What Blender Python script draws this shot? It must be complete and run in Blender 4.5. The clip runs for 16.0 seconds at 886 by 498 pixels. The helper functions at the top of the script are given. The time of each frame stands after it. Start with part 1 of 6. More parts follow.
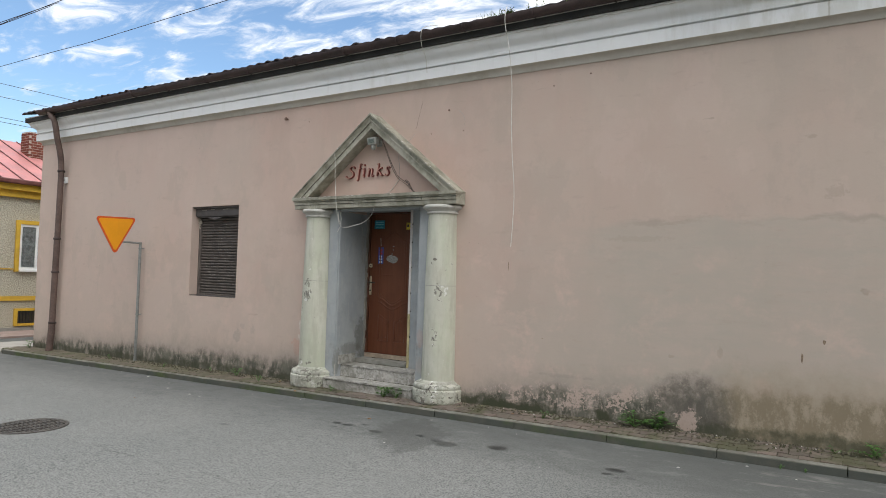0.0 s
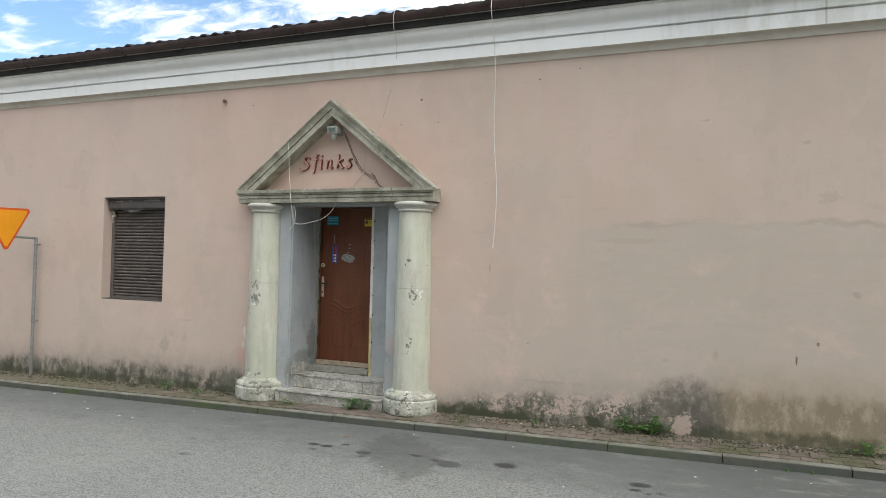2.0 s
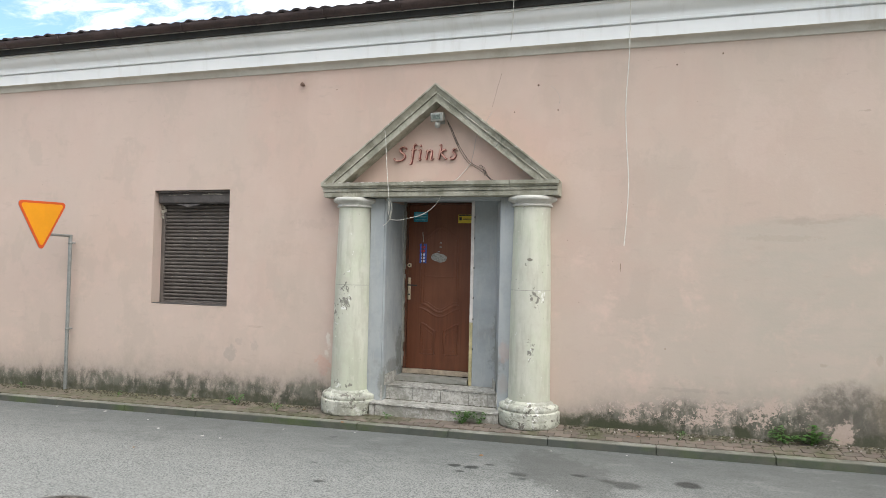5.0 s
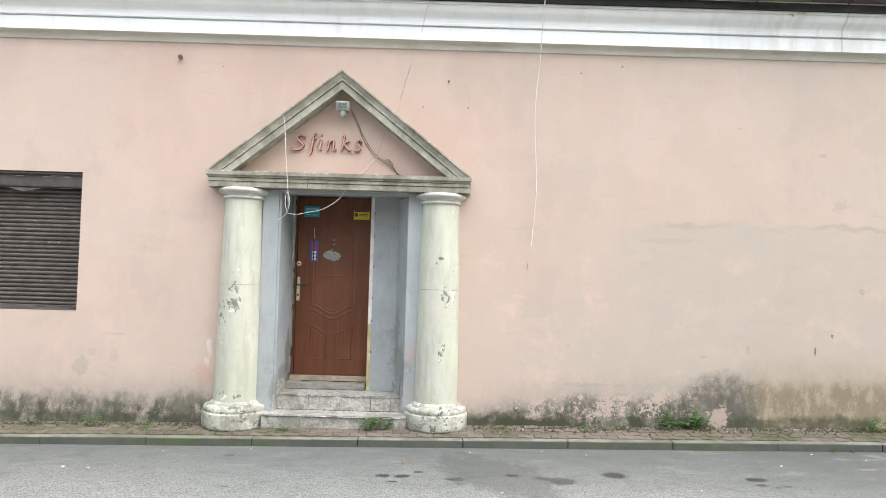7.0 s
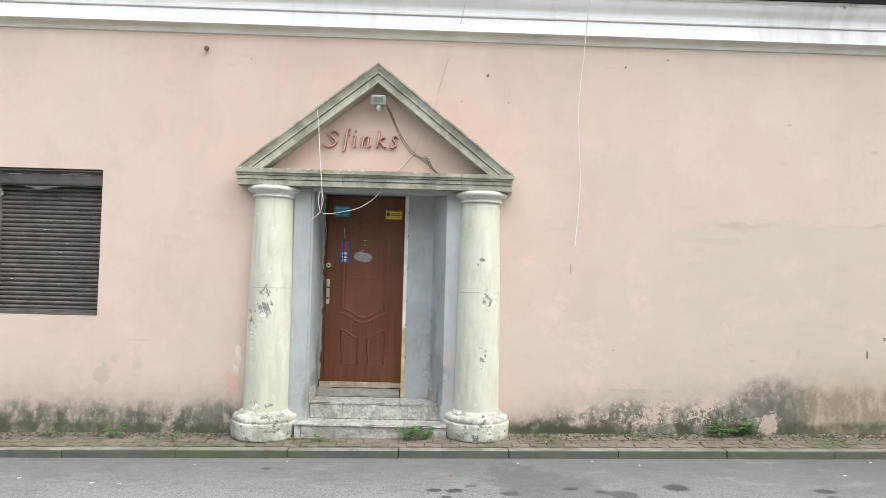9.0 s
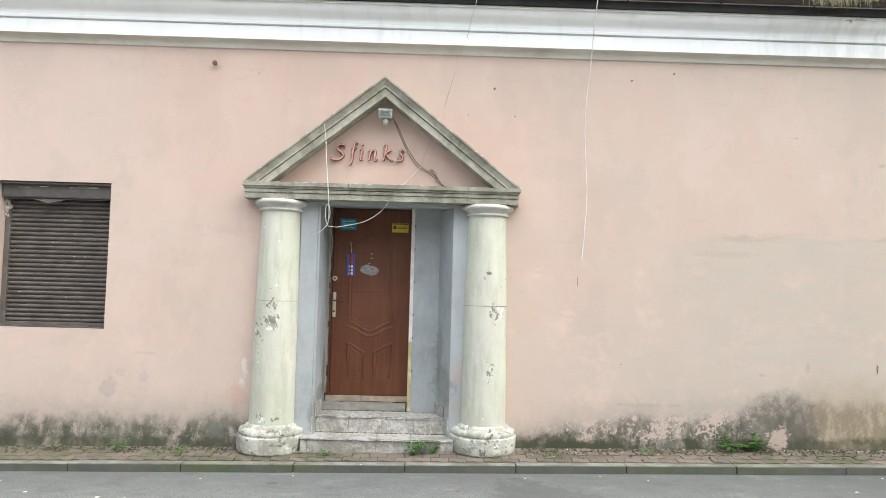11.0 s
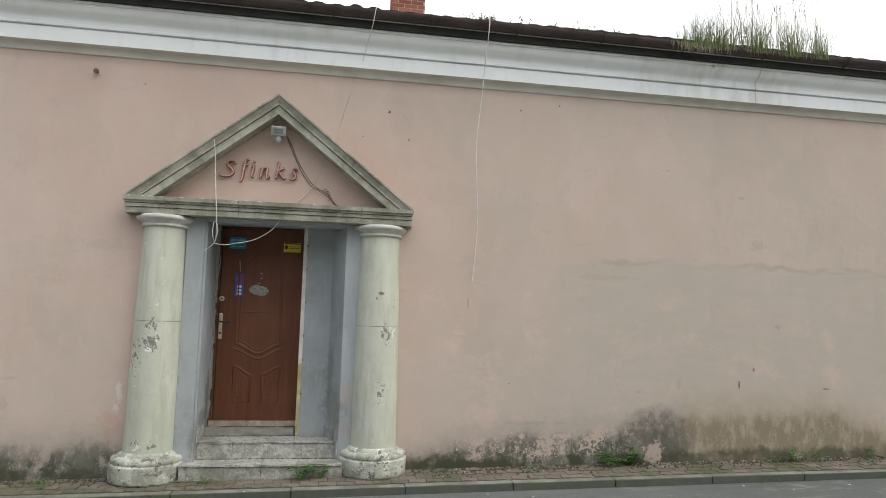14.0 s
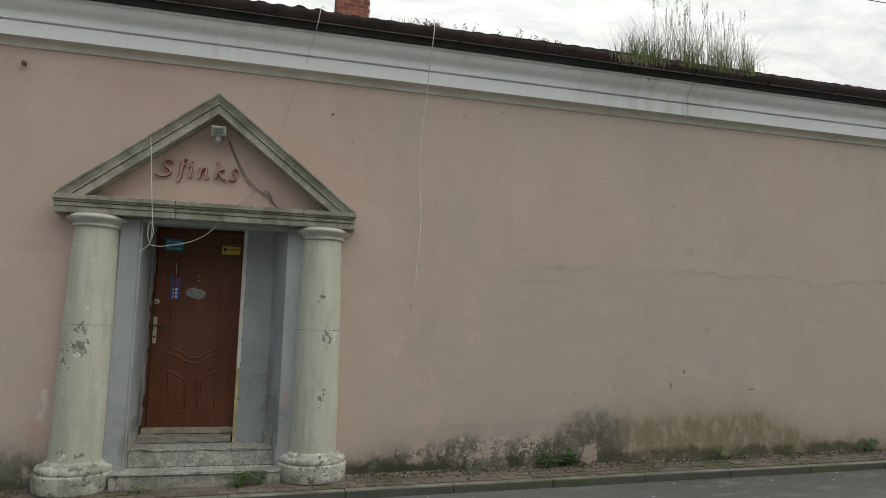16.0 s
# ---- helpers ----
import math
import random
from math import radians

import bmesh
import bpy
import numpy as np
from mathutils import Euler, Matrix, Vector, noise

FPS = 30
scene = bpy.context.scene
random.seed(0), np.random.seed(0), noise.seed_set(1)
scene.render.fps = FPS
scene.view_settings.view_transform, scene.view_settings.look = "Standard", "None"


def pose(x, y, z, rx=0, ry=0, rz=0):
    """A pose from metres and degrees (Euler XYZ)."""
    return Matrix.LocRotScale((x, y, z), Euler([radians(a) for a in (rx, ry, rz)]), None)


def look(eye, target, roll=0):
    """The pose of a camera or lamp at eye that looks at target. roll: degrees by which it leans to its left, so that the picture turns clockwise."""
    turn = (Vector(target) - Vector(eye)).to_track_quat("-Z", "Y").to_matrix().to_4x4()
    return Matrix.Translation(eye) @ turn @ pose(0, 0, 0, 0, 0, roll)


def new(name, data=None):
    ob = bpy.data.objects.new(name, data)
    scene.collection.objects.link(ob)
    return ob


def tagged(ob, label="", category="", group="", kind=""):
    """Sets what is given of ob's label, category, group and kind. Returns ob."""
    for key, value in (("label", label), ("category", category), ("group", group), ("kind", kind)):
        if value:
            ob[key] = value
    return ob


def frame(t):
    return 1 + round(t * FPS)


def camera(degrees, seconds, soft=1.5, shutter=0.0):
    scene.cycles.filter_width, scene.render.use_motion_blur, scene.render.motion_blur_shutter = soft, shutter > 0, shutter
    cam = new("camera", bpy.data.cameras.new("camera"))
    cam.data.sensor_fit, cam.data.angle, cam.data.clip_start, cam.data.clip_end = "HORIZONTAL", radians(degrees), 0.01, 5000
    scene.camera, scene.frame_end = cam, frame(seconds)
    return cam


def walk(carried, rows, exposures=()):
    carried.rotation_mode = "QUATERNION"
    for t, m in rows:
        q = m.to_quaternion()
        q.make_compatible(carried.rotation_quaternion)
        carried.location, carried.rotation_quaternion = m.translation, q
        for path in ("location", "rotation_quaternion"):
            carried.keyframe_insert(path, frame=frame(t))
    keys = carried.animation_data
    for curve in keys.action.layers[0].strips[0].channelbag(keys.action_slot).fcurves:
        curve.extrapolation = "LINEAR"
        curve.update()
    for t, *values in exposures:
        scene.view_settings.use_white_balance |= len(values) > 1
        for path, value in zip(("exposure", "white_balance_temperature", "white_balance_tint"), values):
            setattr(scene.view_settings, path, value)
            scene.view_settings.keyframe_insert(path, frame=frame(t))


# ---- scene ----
cam = camera(67.7, 16.0, soft=0.9)
PATH = [
    (0, (-1.869, -0.056, 1.479), (-2.936, 1.634, 1.556), 1.7),
    (0.5, (-2.14, -0.051, 1.526), (-3.137, 1.682, 1.594), 1.5),
    (1, (-2.456, -0.059, 1.574), (-3.313, 1.747, 1.631), 1.5),
    (1.5, (-2.827, -0.142, 1.625), (-3.579, 1.711, 1.676), 1.5),
    (2, (-3.171, -0.131, 1.638), (-3.903, 1.73, 1.682), 1.4),
    (2.5, (-3.517, -0.073, 1.617), (-4.251, 1.787, 1.662), 1.4),
    (3, (-3.863, -0.127, 1.577), (-4.555, 1.749, 1.634), 1.5),
    (3.5, (-4.207, -0.131, 1.611), (-4.877, 1.753, 1.654), 1.5),
    (3.7, (-4.36, -0.119, 1.614), (-5.026, 1.767, 1.655), 1.4),
    (6, (-5.772, -0.139, 1.538), (-6.099, 1.833, 1.607), 1.6),
    (6.5, (-6.117, -0.117, 1.525), (-6.229, 1.878, 1.601), 1.7),
    (7, (-6.343, -0.016, 1.524), (-6.333, 1.983, 1.594), 1.6),
    (7.5, (-6.529, 0.114, 1.534), (-6.525, 2.113, 1.596), 1.6),
    (8, (-6.694, 0.2, 1.555), (-6.689, 2.199, 1.617), 1.5),
    (8.5, (-6.857, 0.271, 1.55), (-6.81, 2.269, 1.615), 1.5),
    (10.8, (-6.883, 0.307, 1.533), (-6.855, 2.305, 1.624), 1.3),
    (11, (-6.887, 0.296, 1.549), (-6.857, 2.293, 1.654), 1.5),
    (11.5, (-6.864, 0.289, 1.582), (-6.831, 2.286, 1.69), 1.5),
    (12, (-6.848, 0.28, 1.553), (-6.758, 2.274, 1.676), 1.6),
    (12.5, (-6.837, 0.277, 1.549), (-6.702, 2.268, 1.679), 1.6),
    (13, (-6.829, 0.268, 1.519), (-6.637, 2.252, 1.677), 1.6),
    (13.5, (-6.817, 0.267, 1.494), (-6.552, 2.241, 1.674), 1.6),
    (14, (-6.824, 0.255, 1.461), (-6.494, 2.217, 1.662), 1.6),
    (14.5, (-6.817, 0.248, 1.446), (-6.431, 2.198, 1.659), 1.6),
    (15, (-6.821, 0.246, 1.439), (-6.389, 2.185, 1.664), 1.5),
    (15.5, (-6.827, 0.24, 1.439), (-6.353, 2.17, 1.661), 1.5),
    (16, (-6.835, 0.226, 1.45), (-6.335, 2.15, 1.67), 1.6),
]
EXPOSURE = [(0.0, 0.6, 6540, 10), (1.0, 0.74, 6560, 9), (2.0, 0.87, 6580, 8), (3.5, 1.02, 6580, 8), (5.8, 1.4, 6540, 10), (7.0, 1.7, 6510, 10), (8.0, 1.63, 6510, 10), (8.5, 1.69, 6510, 10), (11.0, 1.65, 6510, 10), (11.5, 1.59, 6510, 10), (12.0, 1.68, 6510, 10), (12.5, 1.63, 6510, 10), (13.0, 1.42, 6520, 10), (13.5, 1.1, 6550, 9), (14.5, 0.62, 6630, 7), (16.0, 0.11, 6750, 6)]
walk(cam, [(t, look(eye, target, roll)) for t, eye, target, roll in PATH], EXPOSURE)

# ---- world, sun, exposure ----
SUN_EL, SUN_AZ = 48.0, 112.0
world = bpy.data.worlds.new("sky")
scene.world = world
world.use_nodes = True
wn, wl = world.node_tree.nodes, world.node_tree.links
wn.clear()


def wnode(kind, **kw):
    nd = wn.new(kind)
    for k, v in kw.items():
        setattr(nd, k, v)
    return nd


w_out = wnode("ShaderNodeOutputWorld")
w_bg = wnode("ShaderNodeBackground")
w_sky = wnode("ShaderNodeTexSky", sky_type="NISHITA", sun_disc=False, sun_elevation=radians(SUN_EL), sun_rotation=radians(SUN_AZ))
w_tc = wnode("ShaderNodeTexCoord")
w_sep = wnode("ShaderNodeSeparateXYZ")
wl.new(w_tc.outputs["Generated"], w_sep.inputs[0])


def wmath(op, a, b=None, clamp=False):
    nd = wnode("ShaderNodeMath", operation=op, use_clamp=clamp)
    for i, v in enumerate((a, b)):
        if v is None:
            continue
        if isinstance(v, (int, float)):
            nd.inputs[i].default_value = v
        else:
            wl.new(v, nd.inputs[i])
    return nd.outputs[0]


# cloud deck: direction projected on a flat layer
zz = wmath("MAXIMUM", wmath("ADD", w_sep.outputs[2], 0.08), 0.06)
w_comb = wnode("ShaderNodeCombineXYZ")
wl.new(wmath("DIVIDE", w_sep.outputs[0], zz), w_comb.inputs[0])
wl.new(wmath("DIVIDE", w_sep.outputs[1], zz), w_comb.inputs[1])
w_map = wnode("ShaderNodeMapping")
w_map.inputs["Rotation"].default_value = (0, 0, 0.5)
w_map.inputs["Scale"].default_value = (0.8, 1.6, 1.0)
wl.new(w_comb.outputs[0], w_map.inputs[0])
w_n1 = wnode("ShaderNodeTexNoise")
w_n1.inputs["Scale"].default_value, w_n1.inputs["Detail"].default_value, w_n1.inputs["Roughness"].default_value = 4.6, 8.0, 0.62
w_n1.inputs["Distortion"].default_value = 0.5
wl.new(w_map.outputs[0], w_n1.inputs["Vector"])
w_n2 = wnode("ShaderNodeTexNoise")
w_n2.inputs["Scale"].default_value, w_n2.inputs["Detail"].default_value = 0.7, 3.0
wl.new(w_comb.outputs[0], w_n2.inputs["Vector"])
# more cloud towards +x, clearer sky towards -x
w_cov = wmath("ADD", wmath("MULTIPLY", w_sep.outputs[0], 1.15), 0.98)
w_c = wmath("ADD", wmath("ADD", wmath("MULTIPLY", wmath("SUBTRACT", w_n1.outputs[0], 0.5), 2.6), wmath("MULTIPLY", wmath("SUBTRACT", w_n2.outputs[0], 0.5), 0.8)), w_cov)
w_fac = wnode("ShaderNodeMapRange", interpolation_type="SMOOTHSTEP")
wl.new(w_c, w_fac.inputs["Value"])
w_fac.inputs["From Min"].default_value, w_fac.inputs["From Max"].default_value = -0.05, 0.75
w_shade = wnode("ShaderNodeMapRange")
wl.new(w_n1.outputs[0], w_shade.inputs["Value"])
w_shade.inputs["From Min"].default_value, w_shade.inputs["From Max"].default_value = 0.3, 0.75
w_cc = wnode("ShaderNodeMix", data_type="RGBA")
w_cc.inputs["A"].default_value = (6.9, 7.2, 7.6, 1)
w_cc.inputs["B"].default_value = (10.6, 10.6, 10.6, 1)
wl.new(w_shade.outputs[0], w_cc.inputs["Factor"])
w_zen = wmath("ADD", 0.42, wmath("MULTIPLY", wmath("MAXIMUM", w_sep.outputs[2], 0.0), 1.2))
w_cz = wnode("ShaderNodeMix", data_type="RGBA", blend_type="MULTIPLY")
w_cz.inputs["Factor"].default_value = 1.0
wl.new(w_cc.outputs["Result"], w_cz.inputs["A"])
wl.new(w_zen, w_cz.inputs["B"])
w_mix = wnode("ShaderNodeMix", data_type="RGBA")
wl.new(w_fac.outputs[0], w_mix.inputs["Factor"])
w_blue = wnode("ShaderNodeMix", data_type="RGBA", blend_type="MULTIPLY")
w_blue.inputs["Factor"].default_value = 1.0
w_blue.inputs["B"].default_value = (0.95, 1.06, 1.12, 1)
wl.new(w_sky.outputs[0], w_blue.inputs["A"])
wl.new(w_blue.outputs["Result"], w_mix.inputs["A"])
wl.new(w_cz.outputs["Result"], w_mix.inputs["B"])
wl.new(w_mix.outputs["Result"], w_bg.inputs["Color"])
w_bg.inputs["Strength"].default_value = 0.11
wl.new(w_bg.outputs[0], w_out.inputs["Surface"])

sun = new("sun", bpy.data.lights.new("sun", "SUN"))
sun.data.energy, sun.data.angle, sun.data.color = 0.75, radians(50), (1.0, 0.97, 0.92)
sun.matrix_world = look((0, 0, 0), (-math.sin(radians(SUN_AZ)) * math.cos(radians(SUN_EL)), -math.cos(radians(SUN_AZ)) * math.cos(radians(SUN_EL)), -math.sin(radians(SUN_EL))))


# ---- materials ----
class Mat:
    def __init__(self, name, rough=0.8, metal=0.0, spec=0.4):
        self.m = bpy.data.materials.new(name)
        self.m.use_nodes = True
        self.t = self.m.node_tree
        self.b = self.t.nodes["Principled BSDF"]
        self.b.inputs["Roughness"].default_value = rough
        self.b.inputs["Metallic"].default_value = metal
        self.b.inputs["Specular IOR Level"].default_value = spec
        self.g = None

    def put(self, sock, v):
        if isinstance(v, bpy.types.NodeSocket):
            self.t.links.new(v, sock)
        elif isinstance(v, (tuple, list)) and len(v) == 3 and sock.type == "RGBA":
            sock.default_value = (*v, 1)
        elif isinstance(v, (int, float)) and sock.type == "RGBA":
            sock.default_value = (v, v, v, 1)
        else:
            sock.default_value = v

    def node(self, kind, **kw):
        nd = self.t.nodes.new(kind)
        for k, v in kw.items():
            setattr(nd, k, v)
        return nd

    def pos(self):
        if self.g is None:
            self.g = self.node("ShaderNodeNewGeometry")
        return self.g.outputs["Position"]

    def island(self):
        self.pos()
        return self.g.outputs["Random Per Island"]

    def obj(self):
        return self.node("ShaderNodeTexCoord").outputs["Object"]

    def rnd(self):
        return self.node("ShaderNodeObjectInfo").outputs["Random"]

    def xyz(self, vec=None):
        s = self.node("ShaderNodeSeparateXYZ")
        self.put(s.inputs[0], vec or self.pos())
        return s.outputs

    def scaled(self, s, vec=None, loc=(0, 0, 0)):
        n = self.node("ShaderNodeMapping")
        self.put(n.inputs["Vector"], vec or self.pos())
        n.inputs["Scale"].default_value = s
        n.inputs["Location"].default_value = loc
        return n.outputs[0]

    def noise(self, scale, detail=4.0, rough=0.55, vec=None, dist=0.0):
        n = self.node("ShaderNodeTexNoise")
        self.put(n.inputs["Vector"], vec or self.pos())
        n.inputs["Scale"].default_value, n.inputs["Detail"].default_value = scale, detail
        n.inputs["Roughness"].default_value, n.inputs["Distortion"].default_value = rough, dist
        return n.outputs[0]

    def voro(self, scale, feature="F1", out="Distance", vec=None):
        n = self.node("ShaderNodeTexVoronoi", feature=feature)
        self.put(n.inputs["Vector"], vec or self.pos())
        n.inputs["Scale"].default_value = scale
        return n.outputs[out]

    def math(self, op, a, b=None, clamp=False):
        n = self.node("ShaderNodeMath", operation=op, use_clamp=clamp)
        self.put(n.inputs[0], a)
        if b is not None:
            self.put(n.inputs[1], b)
        return n.outputs[0]

    def step(self, v, lo, hi, a=0.0, b=1.0):
        n = self.node("ShaderNodeMapRange", interpolation_type="SMOOTHSTEP")
        self.put(n.inputs["Value"], v)
        for k, x in (("From Min", lo), ("From Max", hi), ("To Min", a), ("To Max", b)):
            self.put(n.inputs[k], x)
        return n.outputs[0]

    def ramp(self, v, stops):
        n = self.node("ShaderNodeValToRGB")
        self.put(n.inputs[0], v)
        e = n.color_ramp.elements
        while len(e) < len(stops):
            e.new(0.5)
        for el, (p, c) in zip(e, stops):
            el.position = p
            el.color = (*c, 1) if isinstance(c, tuple) else (c, c, c, 1)
        return n.outputs[0]

    def mix(self, f, a, b, mode="MIX"):
        n = self.node("ShaderNodeMix", data_type="RGBA", blend_type=mode)
        self.put(n.inputs["Factor"], f)
        self.put(n.inputs["A"], a)
        self.put(n.inputs["B"], b)
        return n.outputs["Result"]

    def bump(self, h, strength=0.3, dist=0.01):
        n = self.node("ShaderNodeBump")
        n.inputs["Strength"].default_value, n.inputs["Distance"].default_value = strength, dist
        self.put(n.inputs["Height"], h)
        self.put(self.b.inputs["Normal"], n.outputs[0])

    def done(self, color, rough=None):
        self.put(self.b.inputs["Base Color"], color)
        if rough is not None:
            self.put(self.b.inputs["Roughness"], rough)
        return self.m


def simple(name, color, rough=0.6, metal=0.0, var=0.15, scale=12.0, bump=0.15, spec=0.4):
    """Paint, metal or stone of one colour with grain and wear at two scales."""
    k = Mat(name, rough, metal, spec)
    n1 = k.noise(scale, 5)
    n2 = k.noise(scale * 9, 3)
    v = k.math("ADD", k.math("MULTIPLY", n1, 0.7), k.math("MULTIPLY", n2, 0.3))
    lo, hi = tuple(c * (1 - 1.6 * var) for c in color), tuple(min(1, c * (1 + 1.2 * var)) for c in color)
    k.bump(v, bump, 0.004)
    return k.done(k.mix(k.step(v, 0.3, 0.7), lo, hi), k.step(n1, 0.3, 0.7, max(0.05, rough - 0.1), min(1, rough + 0.1)))


GREYBLOT, PINKBLOT, WHITEBLOT, TANBLOT = (0.36, 0.32, 0.285), (0.56, 0.325, 0.26), (0.68, 0.64, 0.58), (0.37, 0.295, 0.235)
# blots on the plaster: x, z, half width, half height, colour, strength
BLOTS = [(-10.10, 0.43, 0.085, 0.10, GREYBLOT, 0.5), (-9.98, 0.59, 0.05, 0.05, GREYBLOT, 0.35), (-9.755, 0.53, 0.05, 0.06, GREYBLOT, 0.3), (-8.82, 0.37, 0.10, 0.13, PINKBLOT, 0.5),
         (-8.75, 0.66, 0.03, 0.09, WHITEBLOT, 0.7), (-8.77, 0.50, 0.03, 0.05, WHITEBLOT, 0.6), (-9.76, 0.78, 0.12, 0.015, TANBLOT, 0.4), (-2.05, 2.35, 0.09, 0.08, TANBLOT, 0.35), (-3.87, 1.92, 0.35, 0.03, TANBLOT, 0.2),
         (-3.35, 2.14, 0.22, 0.025, TANBLOT, 0.15), (-1.82, 1.44, 0.035, 0.035, TANBLOT, 0.6), (-3.04, 0.79, 0.03, 0.05, TANBLOT, 0.4), (-3.5, 0.71, 0.035, 0.02, TANBLOT, 0.4), (-2.26, 2.89, 0.05, 0.02, TANBLOT, 0.45), (-3.17, 3.15, 0.06, 0.012, TANBLOT, 0.5),
         (-9.0, 2.05, 0.3, 0.06, TANBLOT, 0.16), (-9.4, 1.75, 0.22, 0.1, TANBLOT, 0.13), (-5.6, 2.75, 0.5, 0.12, TANBLOT, 0.12), (-4.67, 0.375, 0.4, 0.018, GREYBLOT, 0.4), (-1.0, 2.6, 0.5, 0.3, TANBLOT, 0.14)]


def make_wall_paint():
    k = Mat("pink_plaster", 0.9, 0, 0.25)
    x, y, z = k.xyz()
    big = k.noise(0.55, 4, 0.55)
    mid = k.noise(2.4, 5, 0.6)
    fine = k.noise(38, 5, 0.6)
    streak = k.noise(1.0, 4, 0.6, k.scaled((2.2, 1, 0.35)))
    warm = k.noise(0.9, 5, 0.6, k.scaled((1, 1, 0.8), loc=(11, 3, 5)))
    c = k.mix(k.step(big, 0.36, 0.66), (0.568, 0.427, 0.358), (0.53, 0.43, 0.362))
    c = k.mix(k.math("MULTIPLY", k.step(warm, 0.46, 0.62), 0.6), c, (0.56, 0.40, 0.335))
    c = k.mix(k.math("MULTIPLY", k.step(mid, 0.45, 0.72), 0.6), c, (0.595, 0.475, 0.405))
    c = k.mix(k.math("MULTIPLY", k.step(streak, 0.49, 0.74), 0.5), c, (0.445, 0.355, 0.29))
    c = k.mix(k.math("MULTIPLY", k.step(k.math("ADD", x, k.math("MULTIPLY", big, 3.0)), -6.5, -10.0), 0.6), c, (0.565, 0.455, 0.395))
    c = k.mix(k.math("MULTIPLY", k.step(k.math("ADD", x, k.math("MULTIPLY", big, 3.0)), -5.4, -2.4), 0.5), c, (0.505, 0.43, 0.36))
    c = k.mix(k.step(k.math("ADD", z, k.math("MULTIPLY", big, 1.2)), 2.3, 1.0, 0.0, 0.42), c, (0.52, 0.435, 0.37))
    cloud = k.noise(1.3, 7, 0.66, k.scaled((1.2, 1, 0.75), loc=(8, 5, 2)))
    c = k.mix(k.math("MULTIPLY", k.step(cloud, 0.53, 0.6), 0.28), c, (0.43, 0.365, 0.305))
    c = k.mix(k.math("MULTIPLY", k.step(cloud, 0.44, 0.37), 0.35), c, (0.60, 0.475, 0.41))
    c = k.mix(k.math("MULTIPLY", k.step(k.math("ADD", z, big), 2.5, 3.2), k.math("MULTIPLY", k.step(x, -4.5, -6.5, 0.0, 0.22), k.step(x, -10.5, -9.0))), c, (0.575, 0.405, 0.335))
    # an older, greyer coat with a ragged upper edge
    brush = k.noise(2.0, 6, 0.65, k.scaled((0.7, 1, 3.0)))
    edge = k.math("ADD", z, k.math("MULTIPLY", k.math("SUBTRACT", k.noise(1.1, 6, 0.62), 0.5), 0.5))
    old = k.math("MULTIPLY", k.step(edge, 2.13, 2.06), k.step(k.math("ADD", x, k.math("MULTIPLY", warm, 2.6)), -4.5, -2.5))
    old = k.math("MULTIPLY", old, k.step(brush, 0.3, 0.66, 1.0, 0.5))
    c = k.mix(k.math("MULTIPLY", old, 0.76), c, (0.45, 0.405, 0.342))
    lip = k.math("MULTIPLY", k.step(k.math("ABSOLUTE", k.math("SUBTRACT", edge, 2.085)), 0.05, 0.008), k.step(x, -4.3, -3.7))
    c = k.mix(k.math("MULTIPLY", k.math("MULTIPLY", lip, k.step(brush, 0.42, 0.6)), 0.42), c, (0.33, 0.275, 0.225))
    # dabs of filler, damp blots and scuffs
    wob = k.math("MULTIPLY", k.math("SUBTRACT", k.noise(15, 8, 0.72), 0.5), 6.5)
    for px, pz, a, b, col, f in BLOTS:
        e = k.math("ADD", k.math("POWER", k.math("DIVIDE", k.math("SUBTRACT", x, px), a), 2.0), k.math("POWER", k.math("DIVIDE", k.math("SUBTRACT", z, pz), b), 2.0))
        c = k.mix(k.step(k.math("ADD", e, wob), 1.3, 0.4, 0.0, f), c, col)
    # thin repaired and rubbed blotches
    rep = k.step(k.noise(2.6, 8, 0.68, k.scaled((1, 1, 1.1), loc=(3, 1, 7)), 0.2), 0.5, 0.7)
    rep = k.math("MULTIPLY", rep, k.step(z, 2.2, 1.5))
    c = k.mix(k.math("MULTIPLY", rep, k.step(k.math("ABSOLUTE", k.math("ADD", x, 5.4)), 1.3, 0.5, 0.5, 0.85)), c, (0.63, 0.48, 0.41))
    rub = k.step(k.noise(6.0, 7, 0.7, k.scaled((0.5, 1, 1.6))), 0.56, 0.7)
    c = k.mix(k.math("MULTIPLY", rub, 0.36), c, (0.45, 0.36, 0.30))
    # faint hair scratches and pock marks
    pock = k.math("MULTIPLY", k.step(k.voro(7.0), 0.05, 0.02), k.step(warm, 0.45, 0.55))
    c = k.mix(k.math("MULTIPLY", pock, 0.5), c, (0.25, 0.19, 0.16))
    # damp and mould above the pavement
    h = k.math("SUBTRACT", z, k.math("ADD", k.math("MULTIPLY", x, 0.017), 0.02))
    pos01 = k.math("DIVIDE", k.math("ADD", x, 16.0), 20.0)
    top = k.ramp(pos01, [(0.0, 0.2), (0.2, 0.3), (0.36, 0.28), (0.385, 0.12), (0.5, 0.1), (0.525, 0.22), (0.56, 0.3), (0.63, 0.34), (0.655, 0.5), (0.74, 0.5), (0.78, 0.17), (0.9, 0.1)])
    rag = k.math("MULTIPLY", k.math("SUBTRACT", k.noise(3.2, 8, 0.74, k.scaled((1.1, 1, 0.9))), 0.5), 0.5)
    d = k.math("SUBTRACT", k.math("ADD", top, rag), h)
    damp = k.step(d, -0.34, 0.14)
    mould = k.step(d, -0.06, 0.13)
    grit = k.noise(45, 6, 0.7)
    olive = k.step(k.math("ADD", x, k.math("MULTIPLY", mid, 0.5)), -2.95, -2.6)
